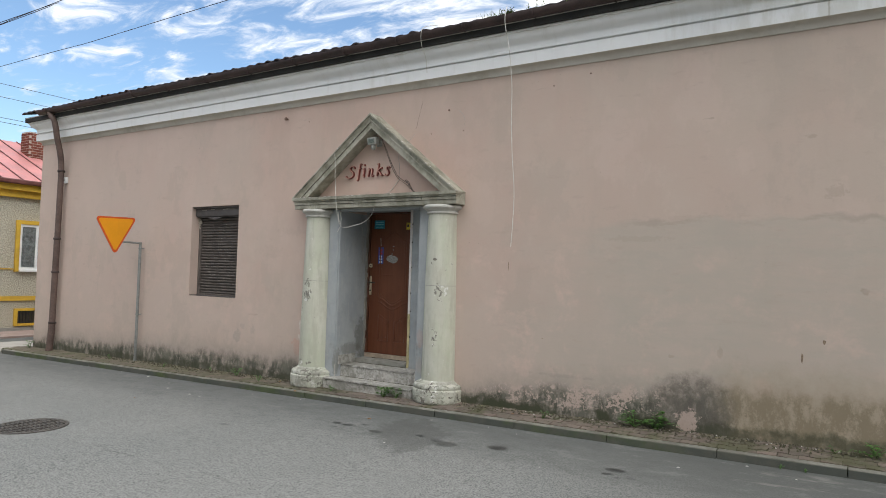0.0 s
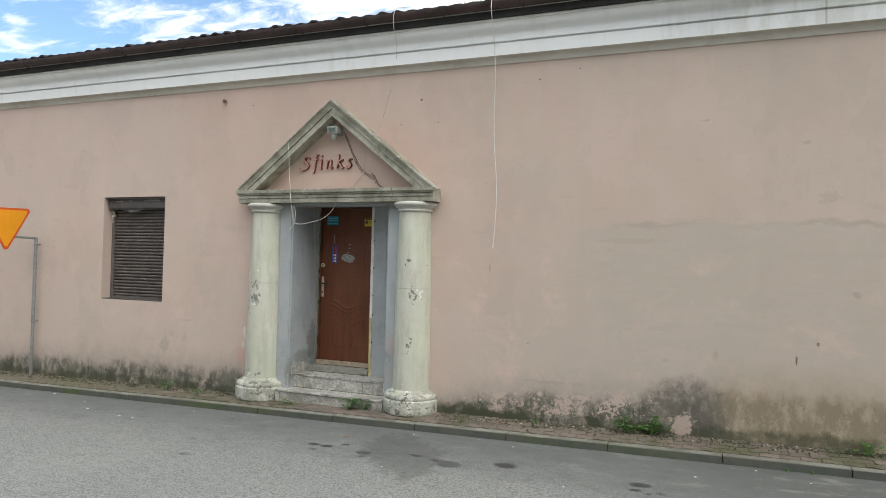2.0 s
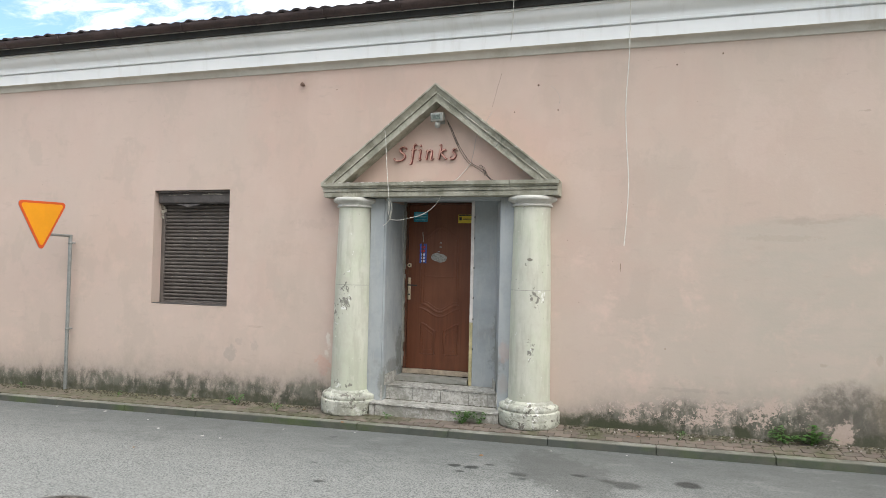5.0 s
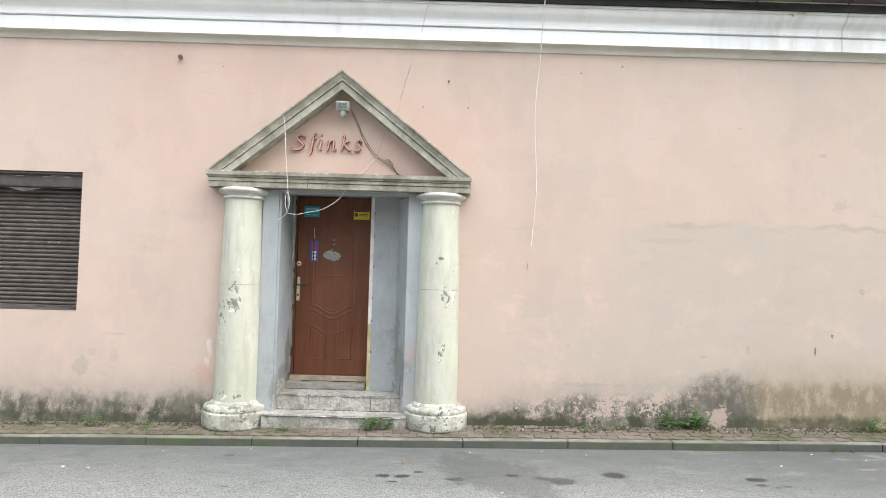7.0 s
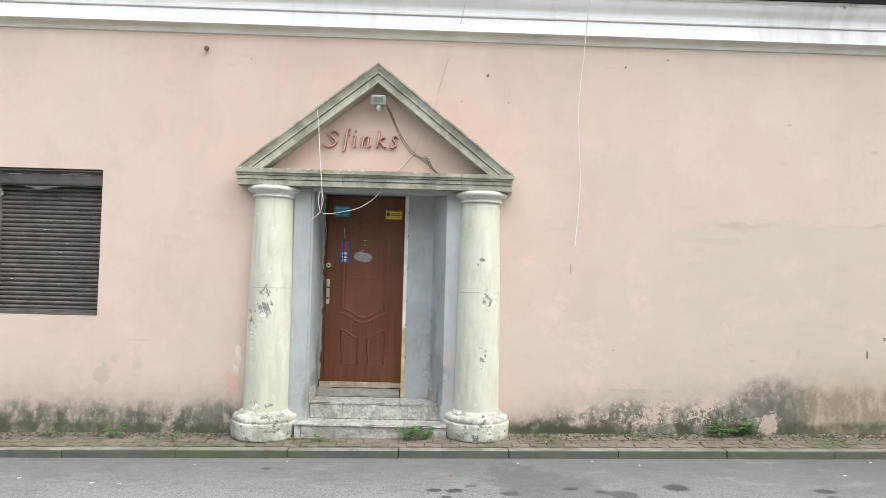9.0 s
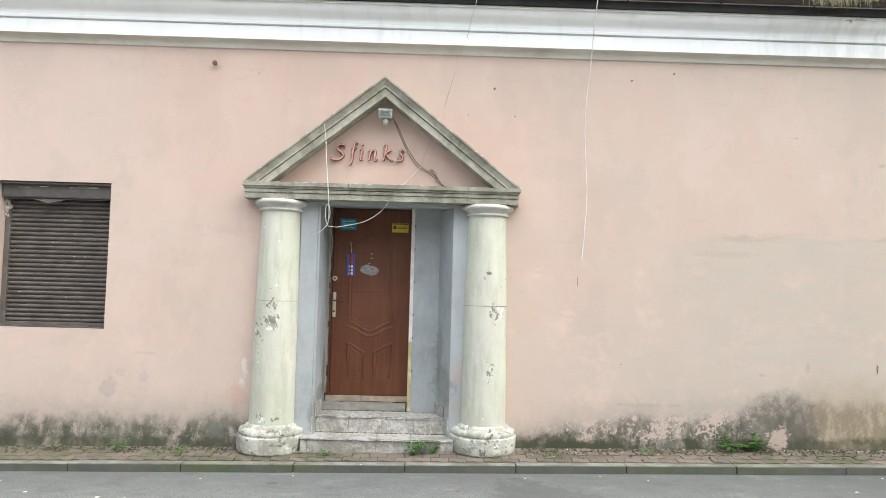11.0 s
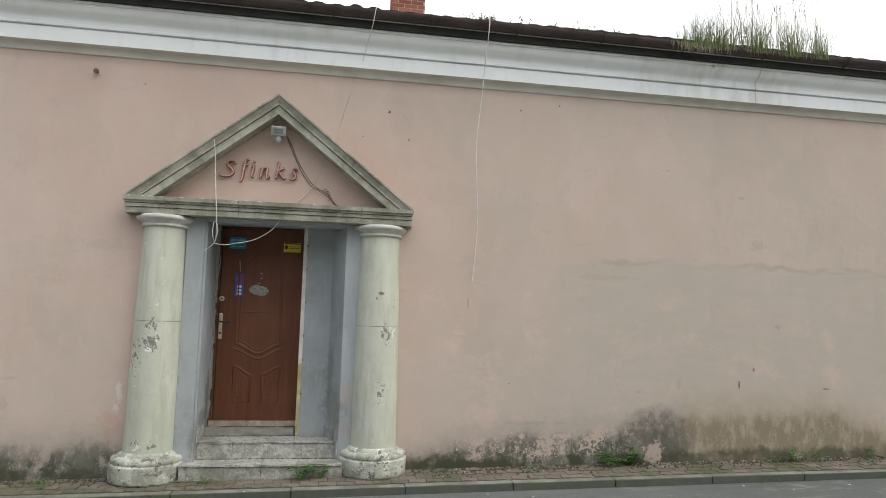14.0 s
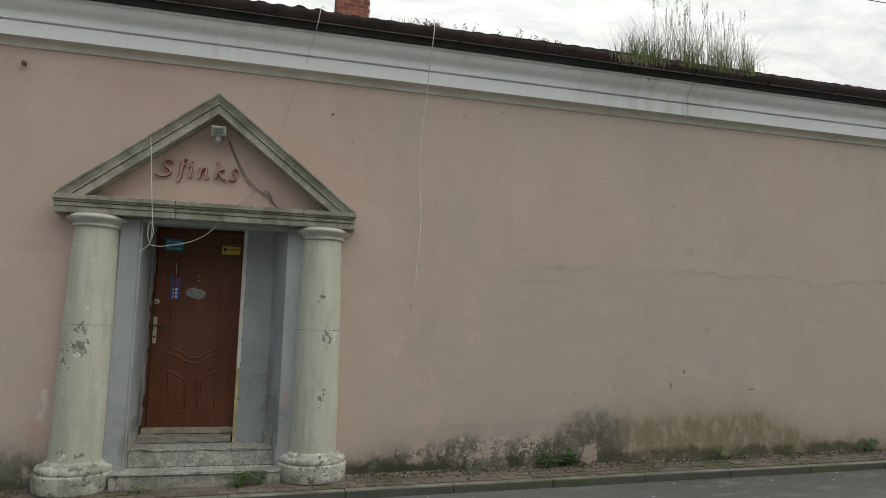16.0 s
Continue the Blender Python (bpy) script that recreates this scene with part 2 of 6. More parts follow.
    c = k.mix(k.math("MULTIPLY", damp, 0.68), c, k.mix(olive, k.mix(grit, (0.25, 0.22, 0.19), (0.36, 0.32, 0.28)), (0.335, 0.272, 0.187)))
    spot = k.step(k.math("ADD", k.noise(7, 8, 0.7, k.scaled((1.3, 1, 0.6))), k.math("MULTIPLY", k.math("SUBTRACT", grit, 0.5), 0.35)), 0.34, 0.56)
    dark = k.mix(olive, k.mix(k.step(mid, 0.4, 0.6), (0.052, 0.058, 0.042), (0.145, 0.142, 0.115)), (0.175, 0.145, 0.09))
    c = k.mix(k.math("MULTIPLY", k.math("MULTIPLY", mould, spot), k.mix(olive, 0.92, 0.62)), c, dark)
    # one darker patch of soot and mould
    pe = k.math("ADD", k.math("POWER", k.math("DIVIDE", k.math("ADD", x, 3.33), 0.42), 2.0), k.math("POWER", k.math("DIVIDE", k.math("SUBTRACT", h, 0.2), 0.36), 2.0))
    pe = k.math("ADD", pe, k.math("MULTIPLY", k.math("SUBTRACT", k.noise(5, 8, 0.72), 0.5), 2.4))
    c = k.mix(k.math("MULTIPLY", k.step(pe, 1.5, 0.2, 0.0, 0.85), k.step(k.noise(11, 8, 0.7), 0.36, 0.56, 0.35, 1.0)), c, k.mix(grit, (0.08, 0.075, 0.062), (0.18, 0.16, 0.135)))
    foot = k.math("ADD", h, k.math("MULTIPLY", k.math("SUBTRACT", k.noise(5, 7, 0.7), 0.5), 0.3))
    flakezone = k.step(k.math("ABSOLUTE", k.math("SUBTRACT", x, -4.78)), 1.3, 1.02)
    # flaked-off paint, only where the plaster is damp
    fl = k.math("ADD", k.noise(24, 9, 0.72, k.scaled((1, 1, 1.0), loc=(5, 2, 1)), 0.8), k.math("MULTIPLY", k.math("SUBTRACT", k.noise(3.1, 3, 0.5, k.scaled((1, 1, 1), loc=(1, 6, 2))), 0.5), 0.7))
    fl = k.math("MULTIPLY", k.step(fl, 0.52, 0.535), k.step(foot, 0.07, 0.1))
    flk = k.math("MULTIPLY", k.math("MULTIPLY", fl, k.step(d, -0.14, 0.0)), flakezone)
    c = k.mix(k.math("MULTIPLY", flk, 0.9), c, k.mix(grit, (0.44, 0.34, 0.285), (0.60, 0.48, 0.415)))
    blk = k.math("MULTIPLY", k.step(foot, 0.15, 0.06), k.step(k.noise(2.3, 5, 0.6), 0.36, 0.5))
    c = k.mix(k.math("MULTIPLY", blk, k.mix(flakezone, 0.75, 0.95)), c, k.mix(grit, (0.03, 0.036, 0.022), (0.085, 0.09, 0.052)))
    # one lump of newer render at the foot
    for px, ph, a, b in ((-3.35, 0.11, 0.11, 0.11),):
        e = k.math("ADD", k.math("POWER", k.math("DIVIDE", k.math("SUBTRACT", x, px), a), 2.0), k.math("POWER", k.math("DIVIDE", k.math("SUBTRACT", h, ph), b), 2.0))
        c = k.mix(k.step(k.math("ADD", e, wob), 1.1, 0.7, 0.0, 0.85), c, k.mix(grit, (0.40, 0.31, 0.26), (0.56, 0.45, 0.39)))
    hgt = k.math("ADD", k.math("MULTIPLY", mid, 0.8), k.math("MULTIPLY", fine, 0.25))
    hgt = k.math("ADD", hgt, k.math("MULTIPLY", flk, -0.25))
    k.bump(hgt, 0.3, 0.012)
    return k.done(c)


# where the columns' paint is chipped most: x, z, half width, half height
CHIPS = [(-8.45, 1.17, 0.09, 0.2), (-8.58, 1.0, 0.06, 0.2), (-8.47, 0.2, 0.14, 0.06), (-6.25, 1.26, 0.09, 0.12), (-6.3, 0.72, 0.05, 0.17), (-6.35, 1.62, 0.03, 0.03)]


def make_column_paint(name, cream, white):
    k = Mat(name, 0.75, 0, 0.3)
    x, y, z = k.xyz()
    n = k.noise(2.2, 4, 0.55, k.scaled((1.4, 1.4, 0.5)))
    c = k.mix(k.step(n, 0.4, 0.65), cream, (cream[0] * 0.95, cream[1] * 1.0, cream[2] * 0.93))
    c = k.mix(k.math("MULTIPLY", k.step(k.noise(5, 5, 0.6, k.scaled((2, 2, 0.5))), 0.52, 0.75), 0.55), c, (0.42, 0.415, 0.33))
    c = k.mix(k.math("MULTIPLY", k.step(k.noise(1.7, 5, 0.6, k.scaled((1, 1, 0.6), loc=(2, 8, 3))), 0.52, 0.66), 0.25), c, (0.42, 0.45, 0.345))
    drip = k.noise(4.0, 6, 0.62, k.scaled((2.6, 2.6, 0.28), loc=(4, 1, 6)))
    c = k.mix(k.math("MULTIPLY", k.step(drip, 0.5, 0.62), 0.5), c, (0.40, 0.39, 0.315))
    moss = k.math("MULTIPLY", k.step(k.math("ADD", z, k.math("MULTIPLY", k.noise(3.2, 5, 0.6), 1.1)), 1.35, 0.55), k.step(k.noise(2.0, 4, 0.6, k.scaled((1, 1, 0.5))), 0.4, 0.6, 0.15, 0.55))
    c = k.mix(moss, c, (0.40, 0.425, 0.335))
    pale = k.noise(3.0, 6, 0.62, k.scaled((2.2, 2.2, 0.4), loc=(7, 2, 9)))
    c = k.mix(k.math("MULTIPLY", k.step(pale, 0.5, 0.64), 0.36), c, (0.66, 0.645, 0.56))
    mot = k.noise(6.5, 7, 0.7, k.scaled((1, 1, 0.8), loc=(1, 3, 5)))
    c = k.mix(k.math("MULTIPLY", k.step(mot, 0.5, 0.62), 0.4), c, (0.47, 0.45, 0.37))
    c = k.mix(k.math("MULTIPLY", k.step(mot, 0.46, 0.36), 0.35), c, (0.62, 0.60, 0.53))
    pe = k.noise(11, 8, 0.66, None, 0.3)
    near = k.noise(1.3, 2)
    grp = None
    for cx, cz, rx, rz in (CHIPS if not white else ()):
        e = k.math("ADD", k.math("POWER", k.math("DIVIDE", k.math("SUBTRACT", x, cx), rx), 2.0), k.math("POWER", k.math("DIVIDE", k.math("SUBTRACT", z, cz), rz), 2.0))
        e = k.step(e, 1.6, 0.2)
        grp = e if grp is None else k.math("MAXIMUM", grp, e)
    if grp is None:
        grp = k.step(near, 0.42, 0.55)
    w = k.math("MULTIPLY", k.step(k.math("ADD", pe, k.math("MULTIPLY", grp, 0.1)), 0.66, 0.68), k.step(near, 0.2, 0.4))
    c = k.mix(w, c, (0.72, 0.72, 0.68))
    if white:
        c = k.mix(k.math("MULTIPLY", k.step(k.noise(4.5, 9, 0.74), 0.42, 0.58), 0.8), c, (0.27, 0.265, 0.225))
        c = k.mix(k.math("MULTIPLY", k.step(k.noise(9, 8, 0.72, k.scaled((1, 1, 2.2), loc=(3, 5, 8))), 0.54, 0.6), 0.75), c, (0.17, 0.172, 0.135))
        chips = k.math("ADD", k.noise(15, 8, 0.68, k.scaled((1, 1, 1), loc=(9, 4, 2))), k.math("MULTIPLY", k.math("SUBTRACT", k.noise(2.6, 3, 0.5), 0.5), 0.4))
        c = k.mix(k.step(chips, 0.59, 0.605), c, k.mix(pe, (0.09, 0.086, 0.076), (0.22, 0.2, 0.17)))
    else:
        ch = k.step(k.math("ADD", k.noise(24, 8, 0.66, k.scaled((1, 1, 0.8))), k.math("MULTIPLY", grp, 0.15)), 0.675, 0.69)
        c = k.mix(ch, c, (0.22, 0.21, 0.18))
        dent = k.math("ADD", k.math("POWER", k.math("DIVIDE", k.math("ADD", x, 6.33), 0.028), 2.0), k.math("POWER", k.math("DIVIDE", k.math("SUBTRACT", z, 1.665), 0.017), 2.0))
        c = k.mix(k.step(k.math("ADD", dent, k.math("MULTIPLY", k.math("SUBTRACT", mot, 0.5), 5.0)), 1.3, 0.6, 0.0, 0.9), c, (0.16, 0.145, 0.12))
    k.bump(k.math("ADD", k.math("MULTIPLY", w, -0.6), k.math("ADD", k.noise(14, 4), k.math("MULTIPLY", pe, 0.8))), 0.3, 0.008)
    return k.done(c)


def make_stone(name, a, b, dirt, scale=4.0, bump=0.4):
    k = Mat(name, 0.92, 0, 0.2)
    n = k.noise(scale, 6, 0.62)
    f = k.noise(scale * 14, 4, 0.6)
    c = k.mix(k.step(n, 0.35, 0.65), a, b)
    c = k.mix(k.math("MULTIPLY", k.step(k.noise(scale * 0.6, 6, 0.7), 0.48, 0.68), 0.75), c, dirt)
    c = k.mix(k.math("MULTIPLY", f, 0.35), c, (0.8 * b[0], 0.8 * b[1], 0.8 * b[2]))
    k.bump(k.math("ADD", n, k.math("MULTIPLY", f, 0.5)), bump, 0.01)
    return k.done(c)


# oil and water marks on the carriageway: x, y, half length, half width
MARKS = [(-6.771, 5.614, 0.075, 0.035), (-6.612, 5.60, 0.085, 0.04), (-6.673, 5.458, 0.05, 0.02), (-6.469, 5.718, 0.06, 0.025), (-6.177, 5.534, 0.10, 0.045), (-6.123, 5.414, 0.04, 0.02), (-5.675, 5.65, 0.08, 0.03),
         (-5.433, 5.569, 0.07, 0.04), (-5.275, 5.507, 0.14, 0.08), (-4.795, 5.671, 0.14, 0.075), (-3.63, 5.585, 0.11, 0.05), (-3.652, 5.442, 0.07, 0.03), (-3.441, 5.425, 0.05, 0.018), (-3.546, 5.388, 0.03, 0.015), (-7.706, 4.837, 0.07, 0.03), (-7.533, 5.745, 0.07, 0.02), (-8.236, 6.179, 0.06, 0.03), (-8.0, 5.3, 0.05, 0.015)]


def make_asphalt():
    k = Mat("worn_asphalt", 0.88, 0, 0.3)
    x, y, z = k.xyz()
    agg = k.voro(62)
    fine = k.noise(58, 5, 0.75)
    big = k.noise(0.5, 5, 0.6)
    mid = k.noise(2.5, 5, 0.6, k.scaled((0.5, 1.3, 1)))
    c = k.mix(k.step(big, 0.35, 0.65), (0.134, 0.141, 0.134), (0.175, 0.177, 0.166))
    c = k.mix(k.math("MULTIPLY", k.step(mid, 0.5, 0.75), 0.4), c, (0.115, 0.12, 0.116))
    c = k.mix(k.math("MULTIPLY", k.step(agg, 0.25, 0.6), 0.75), c, (0.262, 0.265, 0.25))
    c = k.mix(k.math("MULTIPLY", k.step(fine, 0.51, 0.38), 0.7), c, (0.045, 0.047, 0.045))
    clod = k.noise(16, 6, 0.72, k.scaled((0.8, 1.2, 1), loc=(3, 9, 1)))
    c = k.mix(k.math("MULTIPLY", k.step(clod, 0.5, 0.66), 0.3), c, (0.235, 0.238, 0.224))
    c = k.mix(k.math("MULTIPLY", k.step(clod, 0.48, 0.34), 0.25), c, (0.085, 0.09, 0.086))
    # smoother, wetter strip by the kerb and a spill that runs out of it
    wet = k.math("MULTIPLY", k.step(k.math("ADD", y, k.math("MULTIPLY", mid, 1.0)), 5.4, 6.9), 0.75)
    c = k.mix(wet, c, (0.112, 0.118, 0.113))
    lane = k.math("ADD", y, k.math("MULTIPLY", k.math("SUBTRACT", k.noise(1.2, 6, 0.65, k.scaled((0.5, 1.2, 1), loc=(4, 2, 0))), 0.5), 1.6))
    c = k.mix(k.math("MULTIPLY", k.step(lane, 5.2, 5.75), k.step(x, -7.6, -6.0, 0.06, 0.25)), c, (0.092, 0.097, 0.092))
    c = k.mix(k.math("MULTIPLY", k.step(x, -4.6, -2.4), k.step(lane, 4.3, 5.2, 0.2, 0.62)), c, (0.088, 0.092, 0.086))
    smear = k.noise(2.0, 7, 0.68, k.scaled((1.5, 3.0, 1), loc=(2, 7, 1)))
    c = k.mix(k.math("MULTIPLY", k.math("MULTIPLY", k.step(smear, 0.5, 0.66), k.step(y, 4.9, 5.5)), 0.35), c, (0.08, 0.083, 0.077))
    c = k.mix(k.math("MULTIPLY", k.math("MULTIPLY", k.step(smear, 0.45, 0.34), k.step(y, 5.2, 5.8)), 0.4), c, (0.21, 0.213, 0.2))
    u = k.math("SUBTRACT", x, -5.82)
    v = k.math("SUBTRACT", y, 5.66)
    along = k.math("ADD", k.math("MULTIPLY", u, 0.55), k.math("MULTIPLY", v, -0.83))
    across = k.math("ADD", k.math("MULTIPLY", u, 0.83), k.math("MULTIPLY", v, 0.55))
    r = k.math("ADD", k.math("POWER", k.math("DIVIDE", along, 0.75), 2.0), k.math("POWER", k.math("DIVIDE", across, 0.38), 2.0))
    r = k.math("ADD", r, k.math("MULTIPLY", k.math("SUBTRACT", k.noise(5, 8, 0.74), 0.5), 4.0))
    c = k.mix(k.step(r, 1.25, 0.55, 0.0, 0.5), c, (0.07, 0.071, 0.066))
    jig = k.math("MULTIPLY", k.math("SUBTRACT", k.noise(9, 6, 0.65), 0.5), 1.8)
    dark = None
    for mx, my, a, b in MARKS:
        a, b = 0.9 * a, 1.25 * b
        e = k.math("ADD", k.math("POWER", k.math("DIVIDE", k.math("SUBTRACT", x, mx), a), 2.0), k.math("POWER", k.math("DIVIDE", k.math("SUBTRACT", y, my), b), 2.0))
        s = k.step(k.math("ADD", e, jig), 1.1, 0.5)
        dark = s if dark is None else k.math("MAXIMUM", dark, s)
    c = k.mix(k.math("MULTIPLY", dark, k.step(k.noise(1.7, 3), 0.35, 0.6, 0.6, 0.92)), c, (0.035, 0.037, 0.036))
    # a thin old crack across the lane
    cy = k.math("ABSOLUTE", k.math("SUBTRACT", y, k.math("ADD", 3.52, k.math("MULTIPLY", k.math("SUBTRACT", k.noise(1.5, 6, 0.6, k.scaled((1, 0.01, 1))), 0.5), 0.5))))
    crack = k.math("MULTIPLY", k.step(cy, 0.022, 0.006), k.math("MULTIPLY", k.step(k.noise(1.4, 3), 0.5, 0.58), k.step(x, -5.5, -6.5)))
    c = k.mix(k.math("MULTIPLY", crack, 0.35), c, (0.05, 0.05, 0.047))
    # pale dust along the gutter to the east
    du = k.math("MULTIPLY", k.step(k.noise(2.2, 6, 0.65, k.scaled((0.7, 2.5, 1))), 0.55, 0.7), k.math("MULTIPLY", k.step(x, -4.0, -2.5), k.step(y, 5.4, 6.0)))
    c = k.mix(k.math("MULTIPLY", du, 0.5), c, (0.27, 0.255, 0.235))
    k.bump(k.math("ADD", k.math("MULTIPLY", agg, 0.6), k.math("MULTIPLY", fine, 0.5)), 0.5, 0.006)
    return k.done(c, k.step(dark, 0, 1, 0.88, 0.55))


def make_paver():
    k = Mat("red_paver", 0.9, 0, 0.2)
    n = k.noise(9, 5, 0.6)
    f = k.noise(70, 4)
    c = k.mix(k.rnd(), (0.122, 0.10, 0.084), (0.198, 0.158, 0.132))
    c = k.mix(k.math("MULTIPLY", k.step(n, 0.42, 0.66), 0.7), c, (0.16, 0.145, 0.115))
    c = k.mix(k.math("MULTIPLY", k.step(k.noise(1.9, 6, 0.68), 0.48, 0.6), 0.8), c, (0.088, 0.092, 0.05))
    px = k.xyz()[0]
    c = k.mix(k.math("MULTIPLY", k.step(px, -8.5, -10.5), k.step(k.noise(3.1, 5, 0.65), 0.4, 0.58, 0.2, 0.8)), c, (0.13, 0.125, 0.08))
    k.bump(k.math("ADD", n, f), 0.35, 0.006)
    return k.done(c)


def make_kerb():
    k = Mat("mossy_concrete", 0.92, 0, 0.2)
    x, y, z = k.xyz()
    n = k.noise(5, 6, 0.62)
    f = k.noise(60, 4)
    c = k.mix(k.step(n, 0.35, 0.65), (0.165, 0.165, 0.138), (0.25, 0.245, 0.212))
    moss = k.step(k.noise(1.1, 5, 0.6, k.scaled((0.7, 1, 1))), 0.47, 0.62)
    # vertical face coloured darker than the top for its shade, with green moss
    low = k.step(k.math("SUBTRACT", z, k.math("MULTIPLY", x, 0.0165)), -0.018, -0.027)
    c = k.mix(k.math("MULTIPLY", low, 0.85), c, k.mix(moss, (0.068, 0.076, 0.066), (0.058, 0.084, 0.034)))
    c = k.mix(k.math("MULTIPLY", k.math("MULTIPLY", moss, k.step(n, 0.42, 0.56)), k.step(k.math("ABSOLUTE", k.math("ADD", x, 2.4)), 1.0, 0.4, 0.45, 0.85)), c, (0.10, 0.125, 0.05))
    c = k.mix(k.math("MULTIPLY", k.step(k.noise(2.2, 7, 0.7), 0.46, 0.6), 0.6), c, (0.12, 0.115, 0.095))
    k.bump(k.math("ADD", n, f), 0.4, 0.008)
    return k.done(c)


def make_tile():
    k = Mat("marbled_tile", 0.55, 0, 0.4)
    n = k.noise(17, 9, 0.75, None, 1.0)
    c = k.mix(k.step(n, 0.4, 0.6), (0.27, 0.26, 0.235), (0.52, 0.505, 0.47))
    c = k.mix(k.math("MULTIPLY", k.step(k.noise(3.4, 7, 0.7), 0.47, 0.63), 0.7), c, (0.17, 0.17, 0.138))
    c = k.mix(k.math("MULTIPLY", k.step(k.noise(30, 7, 0.72), 0.55, 0.63), 0.6), c, (0.10, 0.098, 0.08))
    c = k.mix(k.math("MULTIPLY", k.rnd(), 0.25), c, (0.38, 0.35, 0.31))
    k.bump(k.noise(25, 4), 0.2, 0.004)
    return k.done(c)


def make_door_wood():
    k = Mat("brown_wood_veneer", 0.42, 0, 0.45)
    g = k.noise(3.0, 6, 0.65, k.scaled((5, 5, 0.35)), 0.6)
    g2 = k.noise(2.0, 3, 0.5)
    c = k.mix(k.step(g, 0.3, 0.7), (0.10, 0.031, 0.0135), (0.15, 0.05, 0.022))
    c = k.mix(k.math("MULTIPLY", k.step(g2, 0.45, 0.7), 0.5), c, (0.17, 0.064, 0.03))
    k.bump(g, 0.15, 0.003)
    return k.done(c, k.step(g2, 0.3, 0.7, 0.35, 0.52))


def make_pebbledash():
    k = Mat("grey_pebbledash", 0.95, 0, 0.2)
    v = k.voro(38)
    n = k.noise(30, 4, 0.7)
    x, y, z = k.xyz()
    c = k.mix(k.step(n, 0.35, 0.62), (0.30, 0.285, 0.225), (0.62, 0.585, 0.47))
    c = k.mix(k.step(v, 0.1, 0.5, 0.35, 0.0), c, (0.6, 0.56, 0.46))
    k.bump(k.math("ADD", v, n), 0.8, 0.02)
    return k.done(c)


def make_brick(name, a, b):
    k = Mat(name, 0.9, 0, 0.2)
    n = k.noise(16, 5, 0.65)
    c = k.mix(k.rnd(), a, b)
    c = k.mix(k.math("MULTIPLY", k.step(n, 0.48, 0.7), 0.6), c, (0.12, 0.09, 0.075))
    k.bump(n, 0.5, 0.008)
    return k.done(c)


def make_leaf(name, a, b):
    k = Mat(name, 0.6, 0, 0.3)
    c = k.mix(k.island(), a, b)
    k.b.inputs["Subsurface Weight"].default_value = 0.0
    return k.done(c)


PINK = make_wall_paint()
CREAM = make_column_paint("cream_paint", (0.55, 0.545, 0.462), False)
BASEWHITE = make_column_paint("chipped_white_paint", (0.56, 0.55, 0.50), True)


def make_niche_paint():
    k = Mat("blue_grey_paint", 0.9, 0, 0.2)
    x, y, z = k.xyz()
    n = k.noise(3.2, 6, 0.62)
    f = k.noise(45, 4, 0.6)
    c = k.mix(k.step(n, 0.35, 0.65), (0.34, 0.365, 0.378), (0.405, 0.428, 0.432))
    c = k.mix(k.math("MULTIPLY", k.step(k.noise(2.0, 6, 0.7), 0.5, 0.7), 0.6), c, (0.27, 0.275, 0.255))
    c = k.mix(k.math("MULTIPLY", k.step(k.noise(6, 6, 0.65, k.scaled((3, 3, 0.5))), 0.52, 0.66), 0.35), c, (0.47, 0.475, 0.45))
    wob = k.math("MULTIPLY", k.math("SUBTRACT", k.noise(12, 8, 0.74), 0.5), 5.0)
    # mould and rubbed paint: x, y, z and half sizes
    for px, py, pz, a, b, h, col, st in ((-8.04, 7.55, 0.52, 0.1, 0.16, 0.28, (0.11, 0.11, 0.09), 0.6), (-8.04, 7.3, 0.38, 0.1, 0.2, 0.1, (0.15, 0.15, 0.12), 0.5), (-6.75, 7.2, 0.5, 0.15, 0.3, 0.22, (0.17, 0.17, 0.14), 0.5), (-6.75, 7.35, 0.85, 0.1, 0.12, 0.3, (0.2, 0.2, 0.17), 0.5),
                                         (-6.62, 6.99, 0.65, 0.07, 0.1, 0.1, (0.46, 0.36, 0.32), 0.6), (-6.63, 6.99, 0.3, 0.06, 0.1, 0.12, (0.40, 0.35, 0.31), 0.5), (-8.05, 7.0, 0.2, 0.05, 0.1, 0.16, (0.2, 0.2, 0.17), 0.6)):
        e = None
        for q, m, r in ((x, px, a), (y, py, b), (z, pz, h)):
            t = k.math("POWER", k.math("DIVIDE", k.math("SUBTRACT", q, m), r), 2.0)
            e = t if e is None else k.math("ADD", e, t)
        c = k.mix(k.step(k.math("ADD", e, wob), 1.5, 0.3, 0.0, st), c, col)
    c = k.mix(k.math("MULTIPLY", f, 0.2), c, (0.3, 0.32, 0.325))
    k.bump(k.math("ADD", n, k.math("MULTIPLY", f, 0.5)), 0.4, 0.01)
    return k.done(c)


CAPWHITE = make_stone("capital_white_paint", (0.52, 0.51, 0.465), (0.66, 0.65, 0.605), (0.34, 0.325, 0.27), 6.0, 0.35)
STONE = make_stone("weathered_cement", (0.25, 0.243, 0.19), (0.46, 0.44, 0.365), (0.12, 0.122, 0.084), 5.2, 0.9)
GREYPAINT = make_niche_paint()


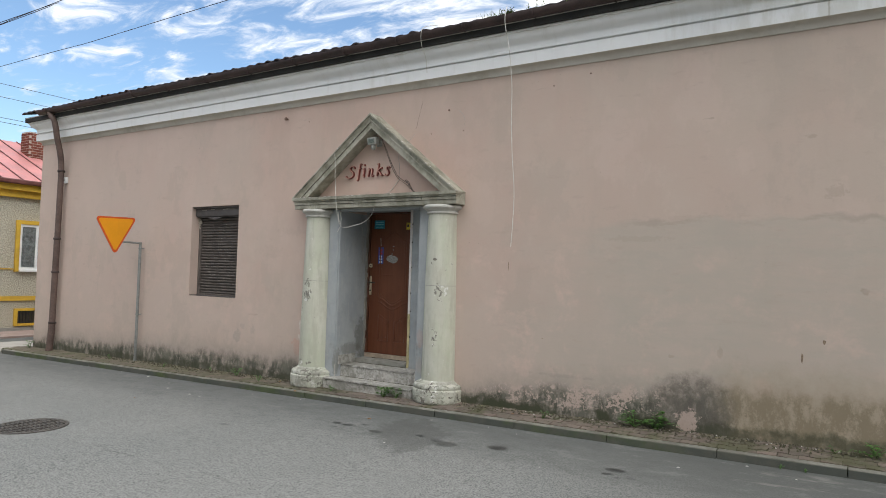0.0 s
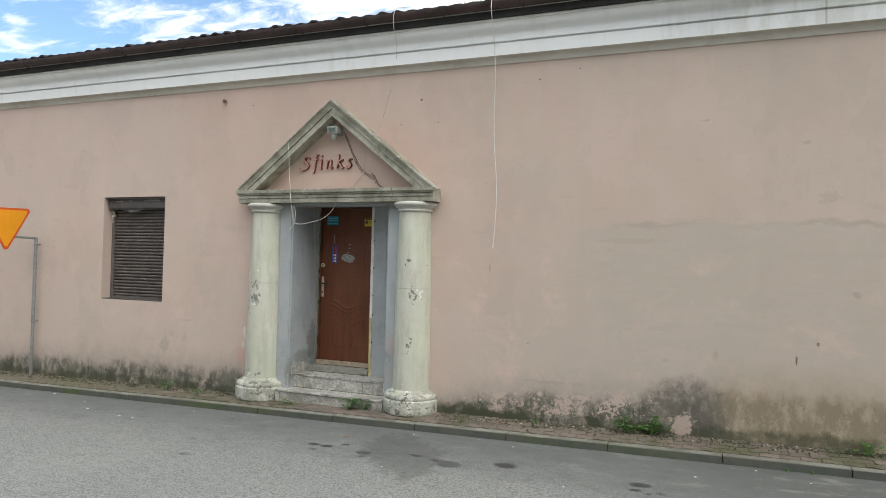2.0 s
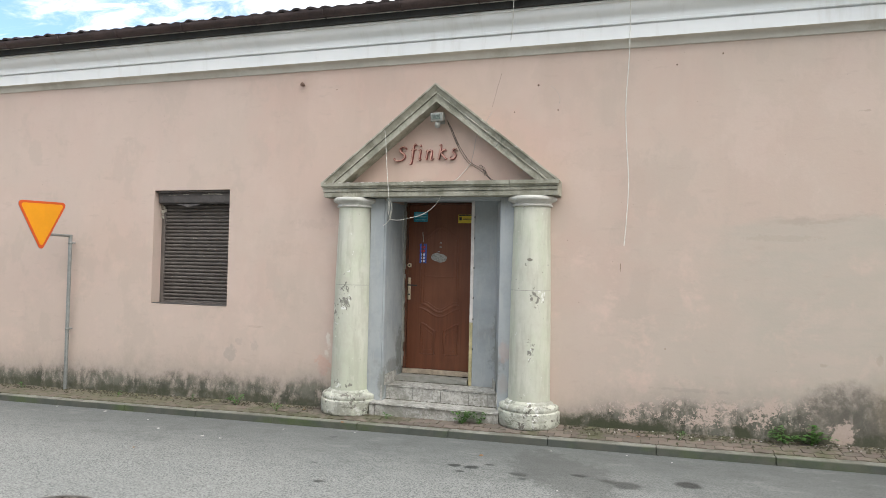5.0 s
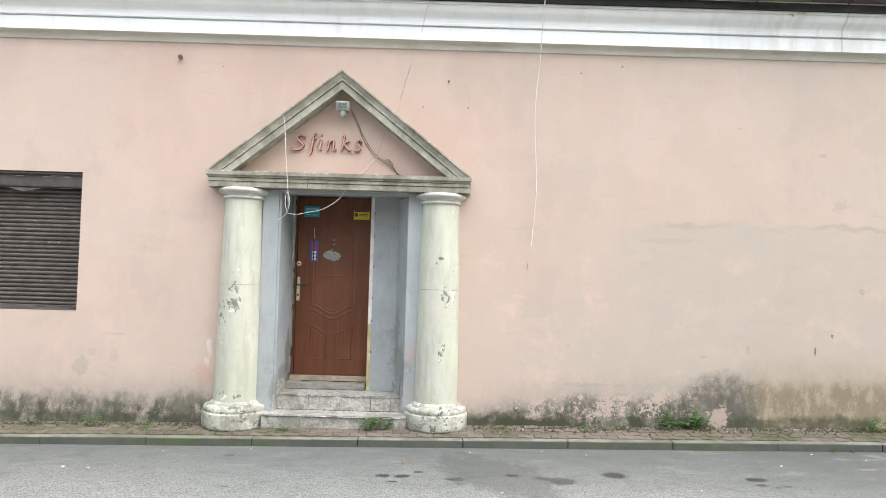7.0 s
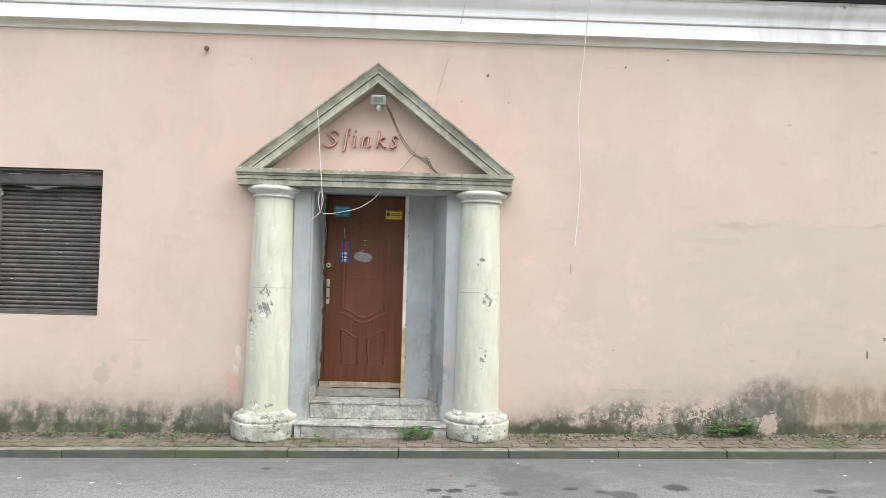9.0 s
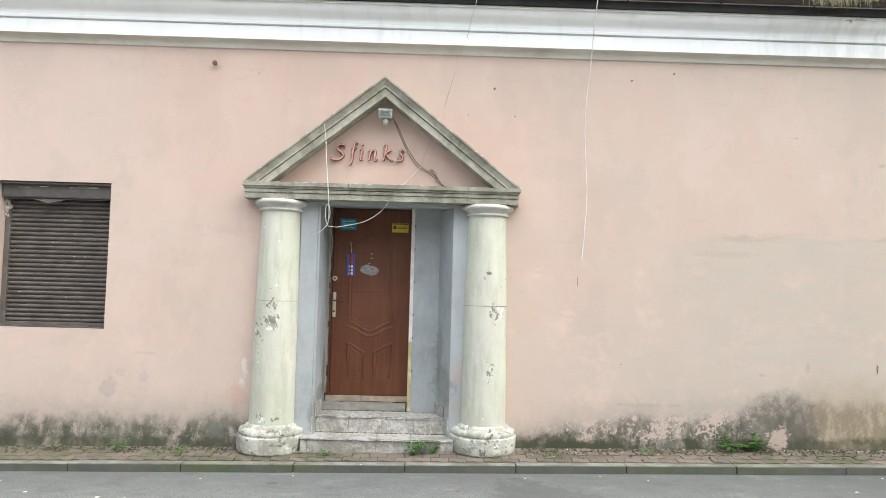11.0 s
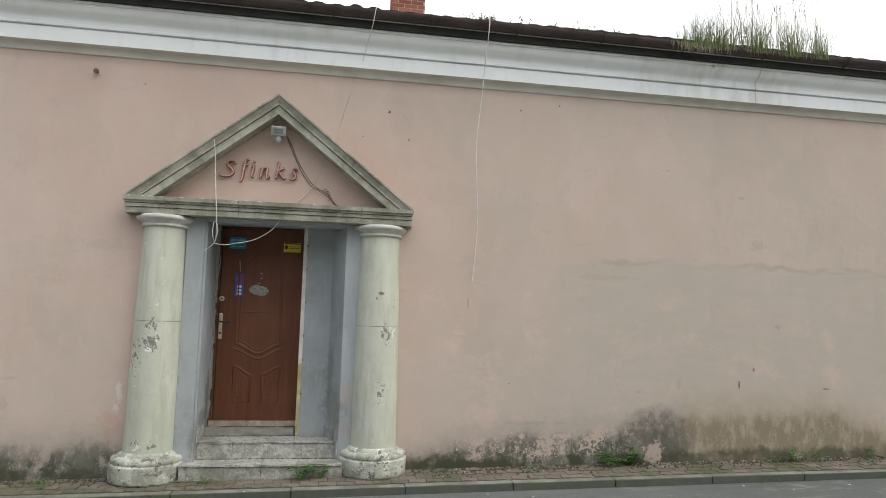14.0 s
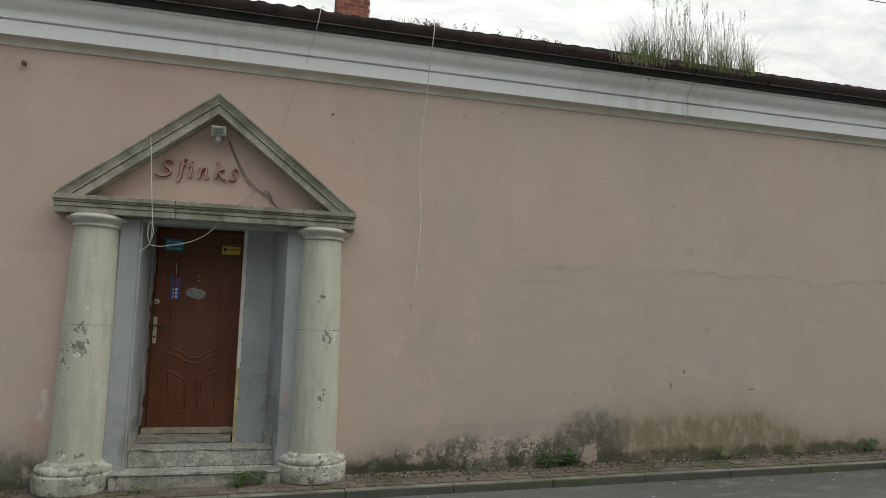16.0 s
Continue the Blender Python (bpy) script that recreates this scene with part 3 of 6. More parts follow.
def make_cornice():
    k = Mat("white_cornice_paint", 0.8, 0, 0.3)
    x, y, z = k.xyz()
    n = k.noise(1.3, 6, 0.62)
    v = k.noise(1.0, 5, 0.65, k.scaled((5, 1, 0.8)))
    c = k.mix(k.step(n, 0.35, 0.65), (0.82, 0.83, 0.82), (0.86, 0.865, 0.85))
    c = k.mix(k.math("MULTIPLY", k.step(v, 0.52, 0.72), 0.3), c, (0.58, 0.56, 0.5))
    run = k.math("MULTIPLY", k.step(k.math("ABSOLUTE", k.math("ADD", x, 2.35)), 1.0, 0.35), k.step(k.noise(2.2, 6, 0.65, k.scaled((3, 1, 0.8))), 0.4, 0.6))
    c = k.mix(k.math("MULTIPLY", run, 0.25), c, (0.42, 0.39, 0.28))
    # patchy beige tone, rising towards the cornice's upper edge
    top = k.math("MULTIPLY", k.step(z, 4.27, 4.34), k.step(k.noise(2.6, 6, 0.66, k.scaled((1.6, 1, 3))), 0.36, 0.6, 0.1, 0.3))
    c = k.mix(top, c, (0.56, 0.54, 0.47))
    drip = k.math("ABSOLUTE", k.math("ADD", k.math("ADD", x, 2.12), k.math("MULTIPLY", k.math("SUBTRACT", k.noise(14, 4, 0.6), 0.5), 0.03)))
    c = k.mix(k.step(drip, 0.012, 0.003, 0.0, 0.45), c, (0.30, 0.26, 0.17))
    blot = k.math("MULTIPLY", k.step(k.math("ABSOLUTE", k.math("ADD", x, 2.67)), 0.12, 0.04), k.step(k.noise(11, 6, 0.7), 0.54, 0.6))
    c = k.mix(k.math("MULTIPLY", k.math("MULTIPLY", blot, k.step(z, 4.22, 4.25)), 0.75), c, (0.22, 0.19, 0.13))
    k.bump(k.math("ADD", n, k.math("MULTIPLY", k.noise(30, 4), 0.3)), 0.2, 0.008)
    return k.done(c)


CORNICE = make_cornice()
CAVETTO = make_stone("beige_cornice_paint", (0.60, 0.56, 0.49), (0.66, 0.63, 0.56), (0.45, 0.42, 0.34), 2.2, 0.3)
BROWNMETAL = simple("brown_painted_metal", (0.055, 0.036, 0.033), 0.5, 0, 0.3, 5)
PIPE = simple("faded_brown_pipe", (0.125, 0.085, 0.072), 0.6, 0, 0.25, 4)
BLACKBOARD = simple("tarred_eave_board", (0.03, 0.03, 0.027), 0.8, 0, 0.4, 6)
ROOFTILE = simple("dark_roof_sheet", (0.05, 0.036, 0.034), 0.7, 0, 0.4, 3, 0.4)
ASPHALT = make_asphalt()
PAVER = make_paver()
KERB = make_kerb()
JOINT = make_stone("joint_soil", (0.07, 0.065, 0.045), (0.11, 0.1, 0.07), (0.06, 0.075, 0.03), 6)
TILE = make_tile()
CONCRETE = make_stone("rough_concrete", (0.26, 0.255, 0.225), (0.34, 0.33, 0.3), (0.17, 0.17, 0.14), 7, 0.6)
WOOD = make_door_wood()
WOODFRAME = simple("dark_door_frame", (0.10, 0.04, 0.022), 0.5, 0, 0.25, 9)
BRASS = simple("worn_brass", (0.62, 0.53, 0.38), 0.4, 0.35, 0.12, 30, 0.05)
DARKMETAL = simple("dark_metal", (0.06, 0.06, 0.06), 0.45, 0.7, 0.2, 20)
ALUSTRIP = simple("scuffed_sill_strip", (0.44, 0.36, 0.28), 0.5, 0.1, 0.2, 14)
STRIPWHITE = simple("white_edge_bead", (0.66, 0.62, 0.58), 0.7, 0, 0.12, 8)
STRIPYELLOW = simple("yellowed_edge_bead", (0.52, 0.45, 0.25), 0.75, 0, 0.2, 8)
SHUTTER = simple("dark_brown_shutter", (0.125, 0.108, 0.097), 0.55, 0, 0.18, 9)
SHUTBOX = simple("shutter_box_paint", (0.095, 0.085, 0.08), 0.6, 0, 0.25, 7)
FOAM = simple("old_foam", (0.45, 0.41, 0.35), 0.95, 0, 0.25, 40, 0.8)
SIGNYELLOW = simple("sign_yellow", (0.80, 0.33, 0.01), 0.45, 0, 0.04, 3, 0.02)
SIGNRED = simple("sign_red", (0.62, 0.09, 0.02), 0.45, 0, 0.06, 3, 0.02)
GALV = simple("galvanised_steel", (0.30, 0.31, 0.30), 0.5, 0.5, 0.15, 14, 0.1)
LETTERRED = simple("faded_red_letters", (0.21, 0.05, 0.04), 0.55, 0, 0.2, 12, 0.1)
LETTERFACE = simple("faded_letter_faces", (0.52, 0.30, 0.245), 0.6, 0, 0.22, 12, 0.1)
LAMPGREY = simple("lamp_grey", (0.35, 0.35, 0.32), 0.5, 0.1, 0.15, 20)
LAMPGLASS = simple("lamp_glass", (0.16, 0.19, 0.17), 0.25, 0, 0.15, 60, 0.2, 0.6)
RUST = simple("rusty_iron", (0.16, 0.10, 0.075), 0.85, 0, 0.3, 60, 0.5)
WHITECABLE = simple("white_cable", (0.66, 0.64, 0.59), 0.6, 0, 0.12, 20, 0.02)
BLACKCABLE = simple("black_cable", (0.03, 0.03, 0.03), 0.6, 0, 0.2, 20, 0.02)
TEAL = simple("teal_sticker", (0.03, 0.26, 0.36), 0.4, 0, 0.3, 30, 0.02)
TEALPALE = simple("pale_teal_print", (0.22, 0.5, 0.58), 0.4, 0, 0.2, 30, 0.02)
YELLOWSTK = simple("yellow_sticker", (0.70, 0.52, 0.05), 0.4, 0, 0.08, 30, 0.02)
INK = simple("dark_print", (0.05, 0.045, 0.03), 0.5, 0, 0.1, 30, 0.02)
BLUESTK = simple("blue_sticker", (0.03, 0.10, 0.42), 0.4, 0, 0.1, 30, 0.02)
REDSTK = simple("red_print", (0.5, 0.05, 0.04), 0.4, 0, 0.1, 30, 0.02)
PALESTK = simple("pale_print", (0.6, 0.66, 0.75), 0.4, 0, 0.08, 30, 0.02)
GLUE = simple("dried_glue", (0.30, 0.30, 0.28), 0.85, 0, 0.3, 45, 0.6)
PEBBLE = make_pebbledash()
YELLOWPAINT = simple("ochre_yellow_paint", (0.62, 0.39, 0.045), 0.75, 0, 0.12, 5)
PINKROOF = simple("pink_roof_sheet", (0.52, 0.22, 0.21), 0.45, 0.1, 0.12, 2, 0.1)
DARKRED = simple("dark_red_metal", (0.14, 0.05, 0.045), 0.5, 0, 0.2, 5)
WHITEPVC = simple("white_pvc", (0.78, 0.79, 0.78), 0.4, 0, 0.04, 5, 0.03)
CURTAIN = simple("net_curtain", (0.38, 0.40, 0.40), 0.9, 0, 0.3, 10, 0.2)
BRICK = make_brick("red_brick", (0.22, 0.062, 0.042), (0.40, 0.16, 0.105))
DARKBRICK = make_brick("dark_red_brick", (0.13, 0.04, 0.03), (0.22, 0.075, 0.05))
MORTAR = simple("old_mortar", (0.42, 0.37, 0.32), 0.95, 0, 0.2, 20, 0.5)
WEEDGREEN = make_leaf("weed_green", (0.03, 0.085, 0.016), (0.085, 0.18, 0.038))
GRASSGREEN = make_leaf("roof_grass_green", (0.055, 0.1, 0.02), (0.15, 0.2, 0.052))
STRAW = make_leaf("dry_grass_straw", (0.10, 0.094, 0.052), (0.24, 0.21, 0.125))
SEEDHEAD = make_leaf("dry_seed_heads", (0.11, 0.085, 0.065), (0.22, 0.17, 0.13))
IRON = simple("cast_iron", (0.10, 0.092, 0.082), 0.6, 0.4, 0.25, 12, 0.4)
SCAR = simple("bare_plaster_scar", (0.25, 0.185, 0.13), 0.9, 0, 0.4, 60)
LITTERWHITE = simple("litter_white", (0.5, 0.48, 0.45), 0.8, 0, 0.1, 40, 0.2)
DRYLEAF = simple("dry_leaf", (0.2, 0.115, 0.06), 0.8, 0, 0.3, 40, 0.2)
UNSEENWALL = make_stone("unseen_wall_dark", (0.15, 0.14, 0.12), (0.2, 0.185, 0.16), (0.1, 0.1, 0.08), 0.8)
PINKPAVE = make_stone("pinkish_paving", (0.32, 0.24, 0.21), (0.40, 0.31, 0.28), (0.25, 0.21, 0.19), 3)
PALECONC = make_stone("pale_paving", (0.36, 0.34, 0.31), (0.42, 0.40, 0.36), (0.27, 0.26, 0.23), 3)


def make_glass():
    k = Mat("window_glass", 0.05, 0, 0.5)
    k.b.inputs["Transmission Weight"].default_value = 1.0
    k.b.inputs["IOR"].default_value = 1.45
    return k.done((0.9, 0.93, 0.93))


GLASS = make_glass()


# ---- mesh helpers ----
def box(bm, x0, x1, y0, y1, z0, z1, bevel=0.0):
    g = bmesh.ops.create_cube(bm, size=1.0, matrix=Matrix.Translation(((x0 + x1) / 2, (y0 + y1) / 2, (z0 + z1) / 2)) @ Matrix.Diagonal((x1 - x0, y1 - y0, z1 - z0, 1)))
    if bevel > 0:
        es = list({e for v in g["verts"] for e in v.link_edges})
        bmesh.ops.bevel(bm, geom=es, offset=bevel, segments=2, affect="EDGES", profile=0.5)
    return bm


def prism(bm, poly, lo, hi):
    """A polygon of (x, z) pairs, solid between y = lo and y = hi."""
    a = [bm.verts.new((x, lo, z)) for x, z in poly]
    b = [bm.verts.new((x, hi, z)) for x, z in poly]
    n = len(poly)
    bm.faces.new(a), bm.faces.new(b[::-1])
    for i in range(n):
        bm.faces.new((a[(i + 1) % n], a[i], b[i], b[(i + 1) % n]))
    bmesh.ops.recalc_face_normals(bm, faces=bm.faces[:])
    return bm


def lathe(bm, profile, seg=48, c=(0, 0, 0), capped=True):
    rings = []
    for r, z in profile:
        rings.append([bm.verts.new((c[0] + r * math.cos(2 * math.pi * i / seg), c[1] + r * math.sin(2 * math.pi * i / seg), c[2] + z)) for i in range(seg)])
    for p, q in zip(rings, rings[1:]):
        for i in range(seg):
            bm.faces.new((p[i], p[(i + 1) % seg], q[(i + 1) % seg], q[i]))
    if capped:
        bm.faces.new(rings[0][::-1]), bm.faces.new(rings[-1])
    return bm


def smooth_path(pts, n=6):
    """Catmull-Rom through the points."""
    p = [Vector(q) for q in pts]
    p = [2 * p[0] - p[1]] + p + [2 * p[-1] - p[-2]]
    out = []
    for a, b, c, d in zip(p, p[1:], p[2:], p[3:]):
        for i in range(n):
            t = i / n
            out.append(0.5 * ((2 * b) + (c - a) * t + (2 * a - 5 * b + 4 * c - d) * t * t + (3 * b - a - 3 * c + d) * t ** 3))
    out.append(p[-2])
    return out


def tube(bm, pts, r, seg=8):
    pts = [Vector(p) for p in pts]
    rings = []
    for i, p in enumerate(pts):
        d = (pts[min(i + 1, len(pts) - 1)] - pts[max(i - 1, 0)]).normalized()
        u = d.cross(Vector((0, 0, 1)) if abs(d.z) < 0.9 else Vector((0, 1, 0))).normalized()
        if rings and u.dot(last) < 0:
            u = -u
        last = u
        v = d.cross(u)
        rings.append([bm.verts.new(p + r * (math.cos(2 * math.pi * k / seg) * u + math.sin(2 * math.pi * k / seg) * v)) for k in range(seg)])
    for a, b in zip(rings, rings[1:]):
        for k in range(seg):
            bm.faces.new((a[k], a[(k + 1) % seg], b[(k + 1) % seg], b[k]))
    bm.faces.new(rings[0][::-1]), bm.faces.new(rings[-1])
    bmesh.ops.recalc_face_normals(bm, faces=bm.faces[:])
    return bm


def mesh_of(bm, name, material, smooth=False):
    me = bpy.data.meshes.new(name)
    if smooth:
        for f in bm.faces:
            f.smooth = True
        for e in bm.edges:
            if len(e.link_faces) == 2 and e.calc_face_angle() > 0.55:
                e.smooth = False
    bm.to_mesh(me)
    bm.free()
    me.materials.append(material)
    return me


def part(name, bm, material, parent=None, label="", smooth=False, at=None):
    ob = new(name, mesh_of(bm, name, material, smooth))
    if parent is not None:
        ob.parent = parent
    if at is not None:
        ob.matrix_basis = at
    if label:
        tagged(ob, label)
    return ob


def thing(name, loc, label, category, group=""):
    ob = new(name)
    ob.empty_display_size = 0.1
    ob.location = loc
    return tagged(ob, label, category, group)


def B():
    return bmesh.new()


# ---- heights ----
def pav_wall(x):
    return 0.017 * x + 0.02


def kerb_z(x):
    return 0.0165 * x - 0.015


def road_z(x):
    return kerb_z(x) - 0.075


K0, K1, W0 = 6.50, 6.60, 7.02


def pav(x, y):
    t = (y - K1) / (W0 - K1)
    return (kerb_z(x) + 0.006) * (1 - t) + pav_wall(x) * t


# ---- ground ----
bm = B()
xs = [-400, -120, -60, -40, -30, -24, -20, -16, -12, -8, -4, 0, 4, 8, 14, 40, 120, 400]
ys = [-400, -120, -40, -20, -10, -5, 0, 3, 5, 6.54, 9, 14, 30, 60, 120, 400]
grid = [[bm.verts.new((x, y, road_z(max(-26, min(14, x))))) for y in ys] for x in xs]
for i in range(len(xs) - 1):
    for j in range(len(ys) - 1):
        bm.faces.new((grid[i][j], grid[i + 1][j], grid[i + 1][j + 1], grid[i][j + 1]))
road = tagged(part("road", bm, ASPHALT), "worn grey asphalt road with dark oil spots", "road", kind="structure")

# pavement bed between kerb and house
bm = B()
a = [bm.verts.new((x, y, pav(x, y) - 0.012 + dz)) for x, y, dz in ((-16.6, K1, 0), (8, K1, 0), (8, 7.1, 0), (-16.6, 7.1, 0), (-16.6, K1, -0.3), (8, K1, -0.3), (8, 7.1, -0.3), (-16.6, 7.1, -0.3))]
for q in ((0, 1, 2, 3), (4, 7, 6, 5), (0, 4, 5, 1), (1, 5, 6, 2), (2, 6, 7, 3), (3, 7, 4, 0)):
    bm.faces.new([a[i] for i in q])
pavement = tagged(part("pavement", bm, JOINT), "narrow pavement of red interlocking pavers", "pavement", kind="structure")

# ---- house walls ----
XL, XR, WT = -16.23, 9.0, 0.75
WIN = (-11.318, -10.172, 1.008, 2.482)
NICHE = (-8.048, -6.672, -0.6, 2.372)


def pierced(x0, x1, z0, z1, y0, y1, holes):
    bm = B()
    xc = sorted({x0, x1, *[h[0] for h in holes], *[h[1] for h in holes]})
    zc = sorted({z0, z1, *[h[2] for h in holes], *[h[3] for h in holes]})
    vs = {}

    def v(x, y, z):
        key = (round(x, 4), round(y, 4), round(z, 4))
        if key not in vs:
            vs[key] = bm.verts.new((x, y, z))
        return vs[key]

    def solid(i, j):
        if not (0 <= i < len(xc) - 1 and 0 <= j < len(zc) - 1):
            return False
        cx, cz = (xc[i] + xc[i + 1]) / 2, (zc[j] + zc[j + 1]) / 2
        return not any(h[0] < cx < h[1] and h[2] < cz < h[3] for h in holes)

    for i in range(len(xc) - 1):
        for j in range(len(zc) - 1):
            if not solid(i, j):
                continue
            xa, xb, za, zb = xc[i], xc[i + 1], zc[j], zc[j + 1]
            bm.faces.new((v(xa, y0, za), v(xb, y0, za), v(xb, y0, zb), v(xa, y0, zb)))
            bm.faces.new((v(xa, y1, za), v(xa, y1, zb), v(xb, y1, zb), v(xb, y1, za)))
            for di, dj, p, q in ((-1, 0, (xa, za), (xa, zb)), (1, 0, (xb, zb), (xb, za)), (0, -1, (xb, za), (xa, za)), (0, 1, (xa, zb), (xb, zb))):
                if not solid(i + di, j + dj):
                    bm.faces.new((v(p[0], y0, p[1]), v(q[0], y0, q[1]), v(q[0], y1, q[1]), v(p[0], y1, p[1])))
    bmesh.ops.recalc_face_normals(bm, faces=bm.faces[:])
    return bm


tagged(part("wall_south", pierced(XL, XR, -0.8, 4.36, W0, W0 + WT, [WIN, NICHE]), PINK), "pink plastered house wall, faded, damp and flaking near the ground", "wall", kind="structure")
tagged(part("wall_west", box(B(), XL, XL + 0.5, W0 + WT, 15.0, -0.8, 4.36), PINK), "pink plastered end wall", "wall", kind="structure")
tagged(part("wall_east", box(B(), XR - 0.5, XR, W0 + WT, 15.0, -0.8, 4.36), PINK), "pink plastered end wall", "wall", kind="structure")
tagged(part("wall_north", box(B(), XL, XR, 15.0, 15.5, -0.8, 4.36), PINK), "pink plastered back wall", "wall", kind="structure")
tagged(part("ceiling", box(B(), XL + 0.5, XR - 0.5, W0 + WT, 15.0, 4.0, 4.2), CONCRETE), "plain ceiling slab", "ceiling", kind="structure")

# unseen wall, added to cut low sky light and deepen the niche's shade
tagged(part("unseen_wall_opposite", box(B(), -45, 45, -9.0, -8.5, -1.2, 7.5), UNSEENWALL), "plain dark wall added out of view to block low sky light", "wall", kind="structure")

# cornice, turned round the west corner
PROFILE = [(0.0, 3.91), (0.016, 3.912), (0.022, 3.93), (0.03, 3.955), (0.042, 3.97), (0.058, 3.978), (0.1, 3.984), (0.1, 4.12), (0.06, 4.122), (0.06, 4.14), (0.106, 4.142), (0.106, 4.166),
           (0.098, 4.172), (0.1, 4.2), (0.104, 4.216), (0.114, 4.23), (0.134, 4.244), (0.158, 4.259), (0.18, 4.278), (0.195, 4.302), (0.201, 4.322), (0.202, 4.333), (0.226, 4.335), (0.226, 4.355), (0.0, 4.355)]
def cornice_run(profile, mat, label):
    bm = B()
    rows = []
    for p, z in profile:
        rows.append([bm.verts.new(c) for c in ((XR, W0 - p, z), (XL - p, W0 - p, z), (XL - p, 15.5, z))])
    for r, q in zip(rows, rows[1:]):
        for i in (0, 1):
            bm.faces.new((r[i], r[i + 1], q[i + 1], q[i]))
    bmesh.ops.recalc_face_normals(bm, faces=bm.faces[:])
    tagged(part("trim", bm, mat, smooth=True), label, "cornice", kind="structure")


cornice_run(PROFILE[:7], CAVETTO, "beige moulding under the white cornice, dusty")
cornice_run(PROFILE[6:], CORNICE, "white painted moulded cornice, streaked with dirt")

# eave board, gutter, roof
bm = B()
box(bm, XL - 0.25, XR, 6.757, 6.9, 4.358, 4.45)
tagged(part("eave_board", bm, BLACKBOARD), "dark tarred eave board under the gutter", "board", kind="structure")

bm = B()
GY, GZ, GR = 6.712, 4.502, 0.074
ring = []
for k in range(13):
    an = math.pi + math.pi * k / 12
    ring.append((GY + GR * math.cos(an), GZ + GR * math.sin(an)))
ring.append((GY + GR * 0.93, GZ)), ring.append((GY, GZ - GR * 0.85)), ring.append((GY - GR * 0.93, GZ))
gx = [XL + 0.42, XR]
a = [bm.verts.new((gx[0], y, z)) for y, z in ring]
b = [bm.verts.new((gx[1], y, z)) for y, z in ring]
for i in range(len(ring)):
    bm.faces.new((a[i], a[(i + 1) % len(ring)], b[(i + 1) % len(ring)], b[i]))
bm.faces.new(a), bm.faces.new(b[::-1])
bmesh.ops.recalc_face_normals(bm, faces=bm.faces[:])
gutter = tagged(part("gutter", bm, BROWNMETAL), "brown half-round metal gutter along the eave", "gutter")
rng = random.Random(4)
for i in range(26):
    x = XL + 0.8 + i * 0.95 + rng.uniform(-0.06, 0.06)
    bm = B()
    tube(bm, [(x, GY + (GR + 0.004) * math.cos(math.pi + math.pi * k / 10), GZ + (GR + 0.004) * math.sin(math.pi + math.pi * k / 10)) for k in range(11)], 0.008, 5)
    part("bracket", bm, BROWNMETAL, gutter)
    if i % 2 == 0:
        part("clip", box(B(), x - 0.012, x + 0.012, 6.744, 6.7475, 4.424, 4.446), STRIPWHITE, gutter, "pale metal clip")

bm = B()
WAVE, PITCH = 0.187, math.tan(radians(19))
nx = int((XR + 0.3 - XL + 0.05) / WAVE * 6)
prof_y = []
for c in range(24):
    y0 = 6.70 + c * 0.37
    prof_y += [(y0, 0.028), (y0 + 0.365, 0.0)]
prev = None
x_start = XL - 0.28
for i in range(nx + 1):
    x = x_start + i * WAVE / 6
    wv = 0.032 * (1.0 - 0.6 * min(1.0, max(0.0, (x + 6.6) / 1.6))) * (0.65 + 0.35 * math.sin(12.9 * (i // 6) ** 1.3)) * (0.0, 0.25, 0.92, 1.0, 0.8, 0.15)[i % 6] + 0.012 * math.sin(0.31 * x) * math.sin(0.9 * x + 1)
    col = [bm.verts.new((x, y, 4.512 + (y - 6.70) * PITCH + dz + wv)) for y, dz in prof_y]
    if prev:
        for j in range(len(col) - 1):
            bm.faces.new((prev[j], col[j], col[j + 1], prev[j + 1]))
    prev = col
roof = tagged(part("roof", bm, ROOFTILE), "dark brown pan-tiled roof, weathered", "roof", kind="structure")
m = roof.modifiers.new("thick", "SOLIDIFY")
m.thickness, m.offset = 0.025, -1
tagged(part("roof_north", box(B(), XL - 0.28, XR + 0.3, 15.3, 15.8, 4.36, 7.3), ROOFTILE), "plain roof end", "roof", kind="structure")


tagged(part("drip_edge", box(B(), XL - 0.25, XR, 6.748, 6.7565, 4.43, 4.44), STRIPWHITE), "thin pale metal drip edge under the gutter", "flashing", kind="structure")


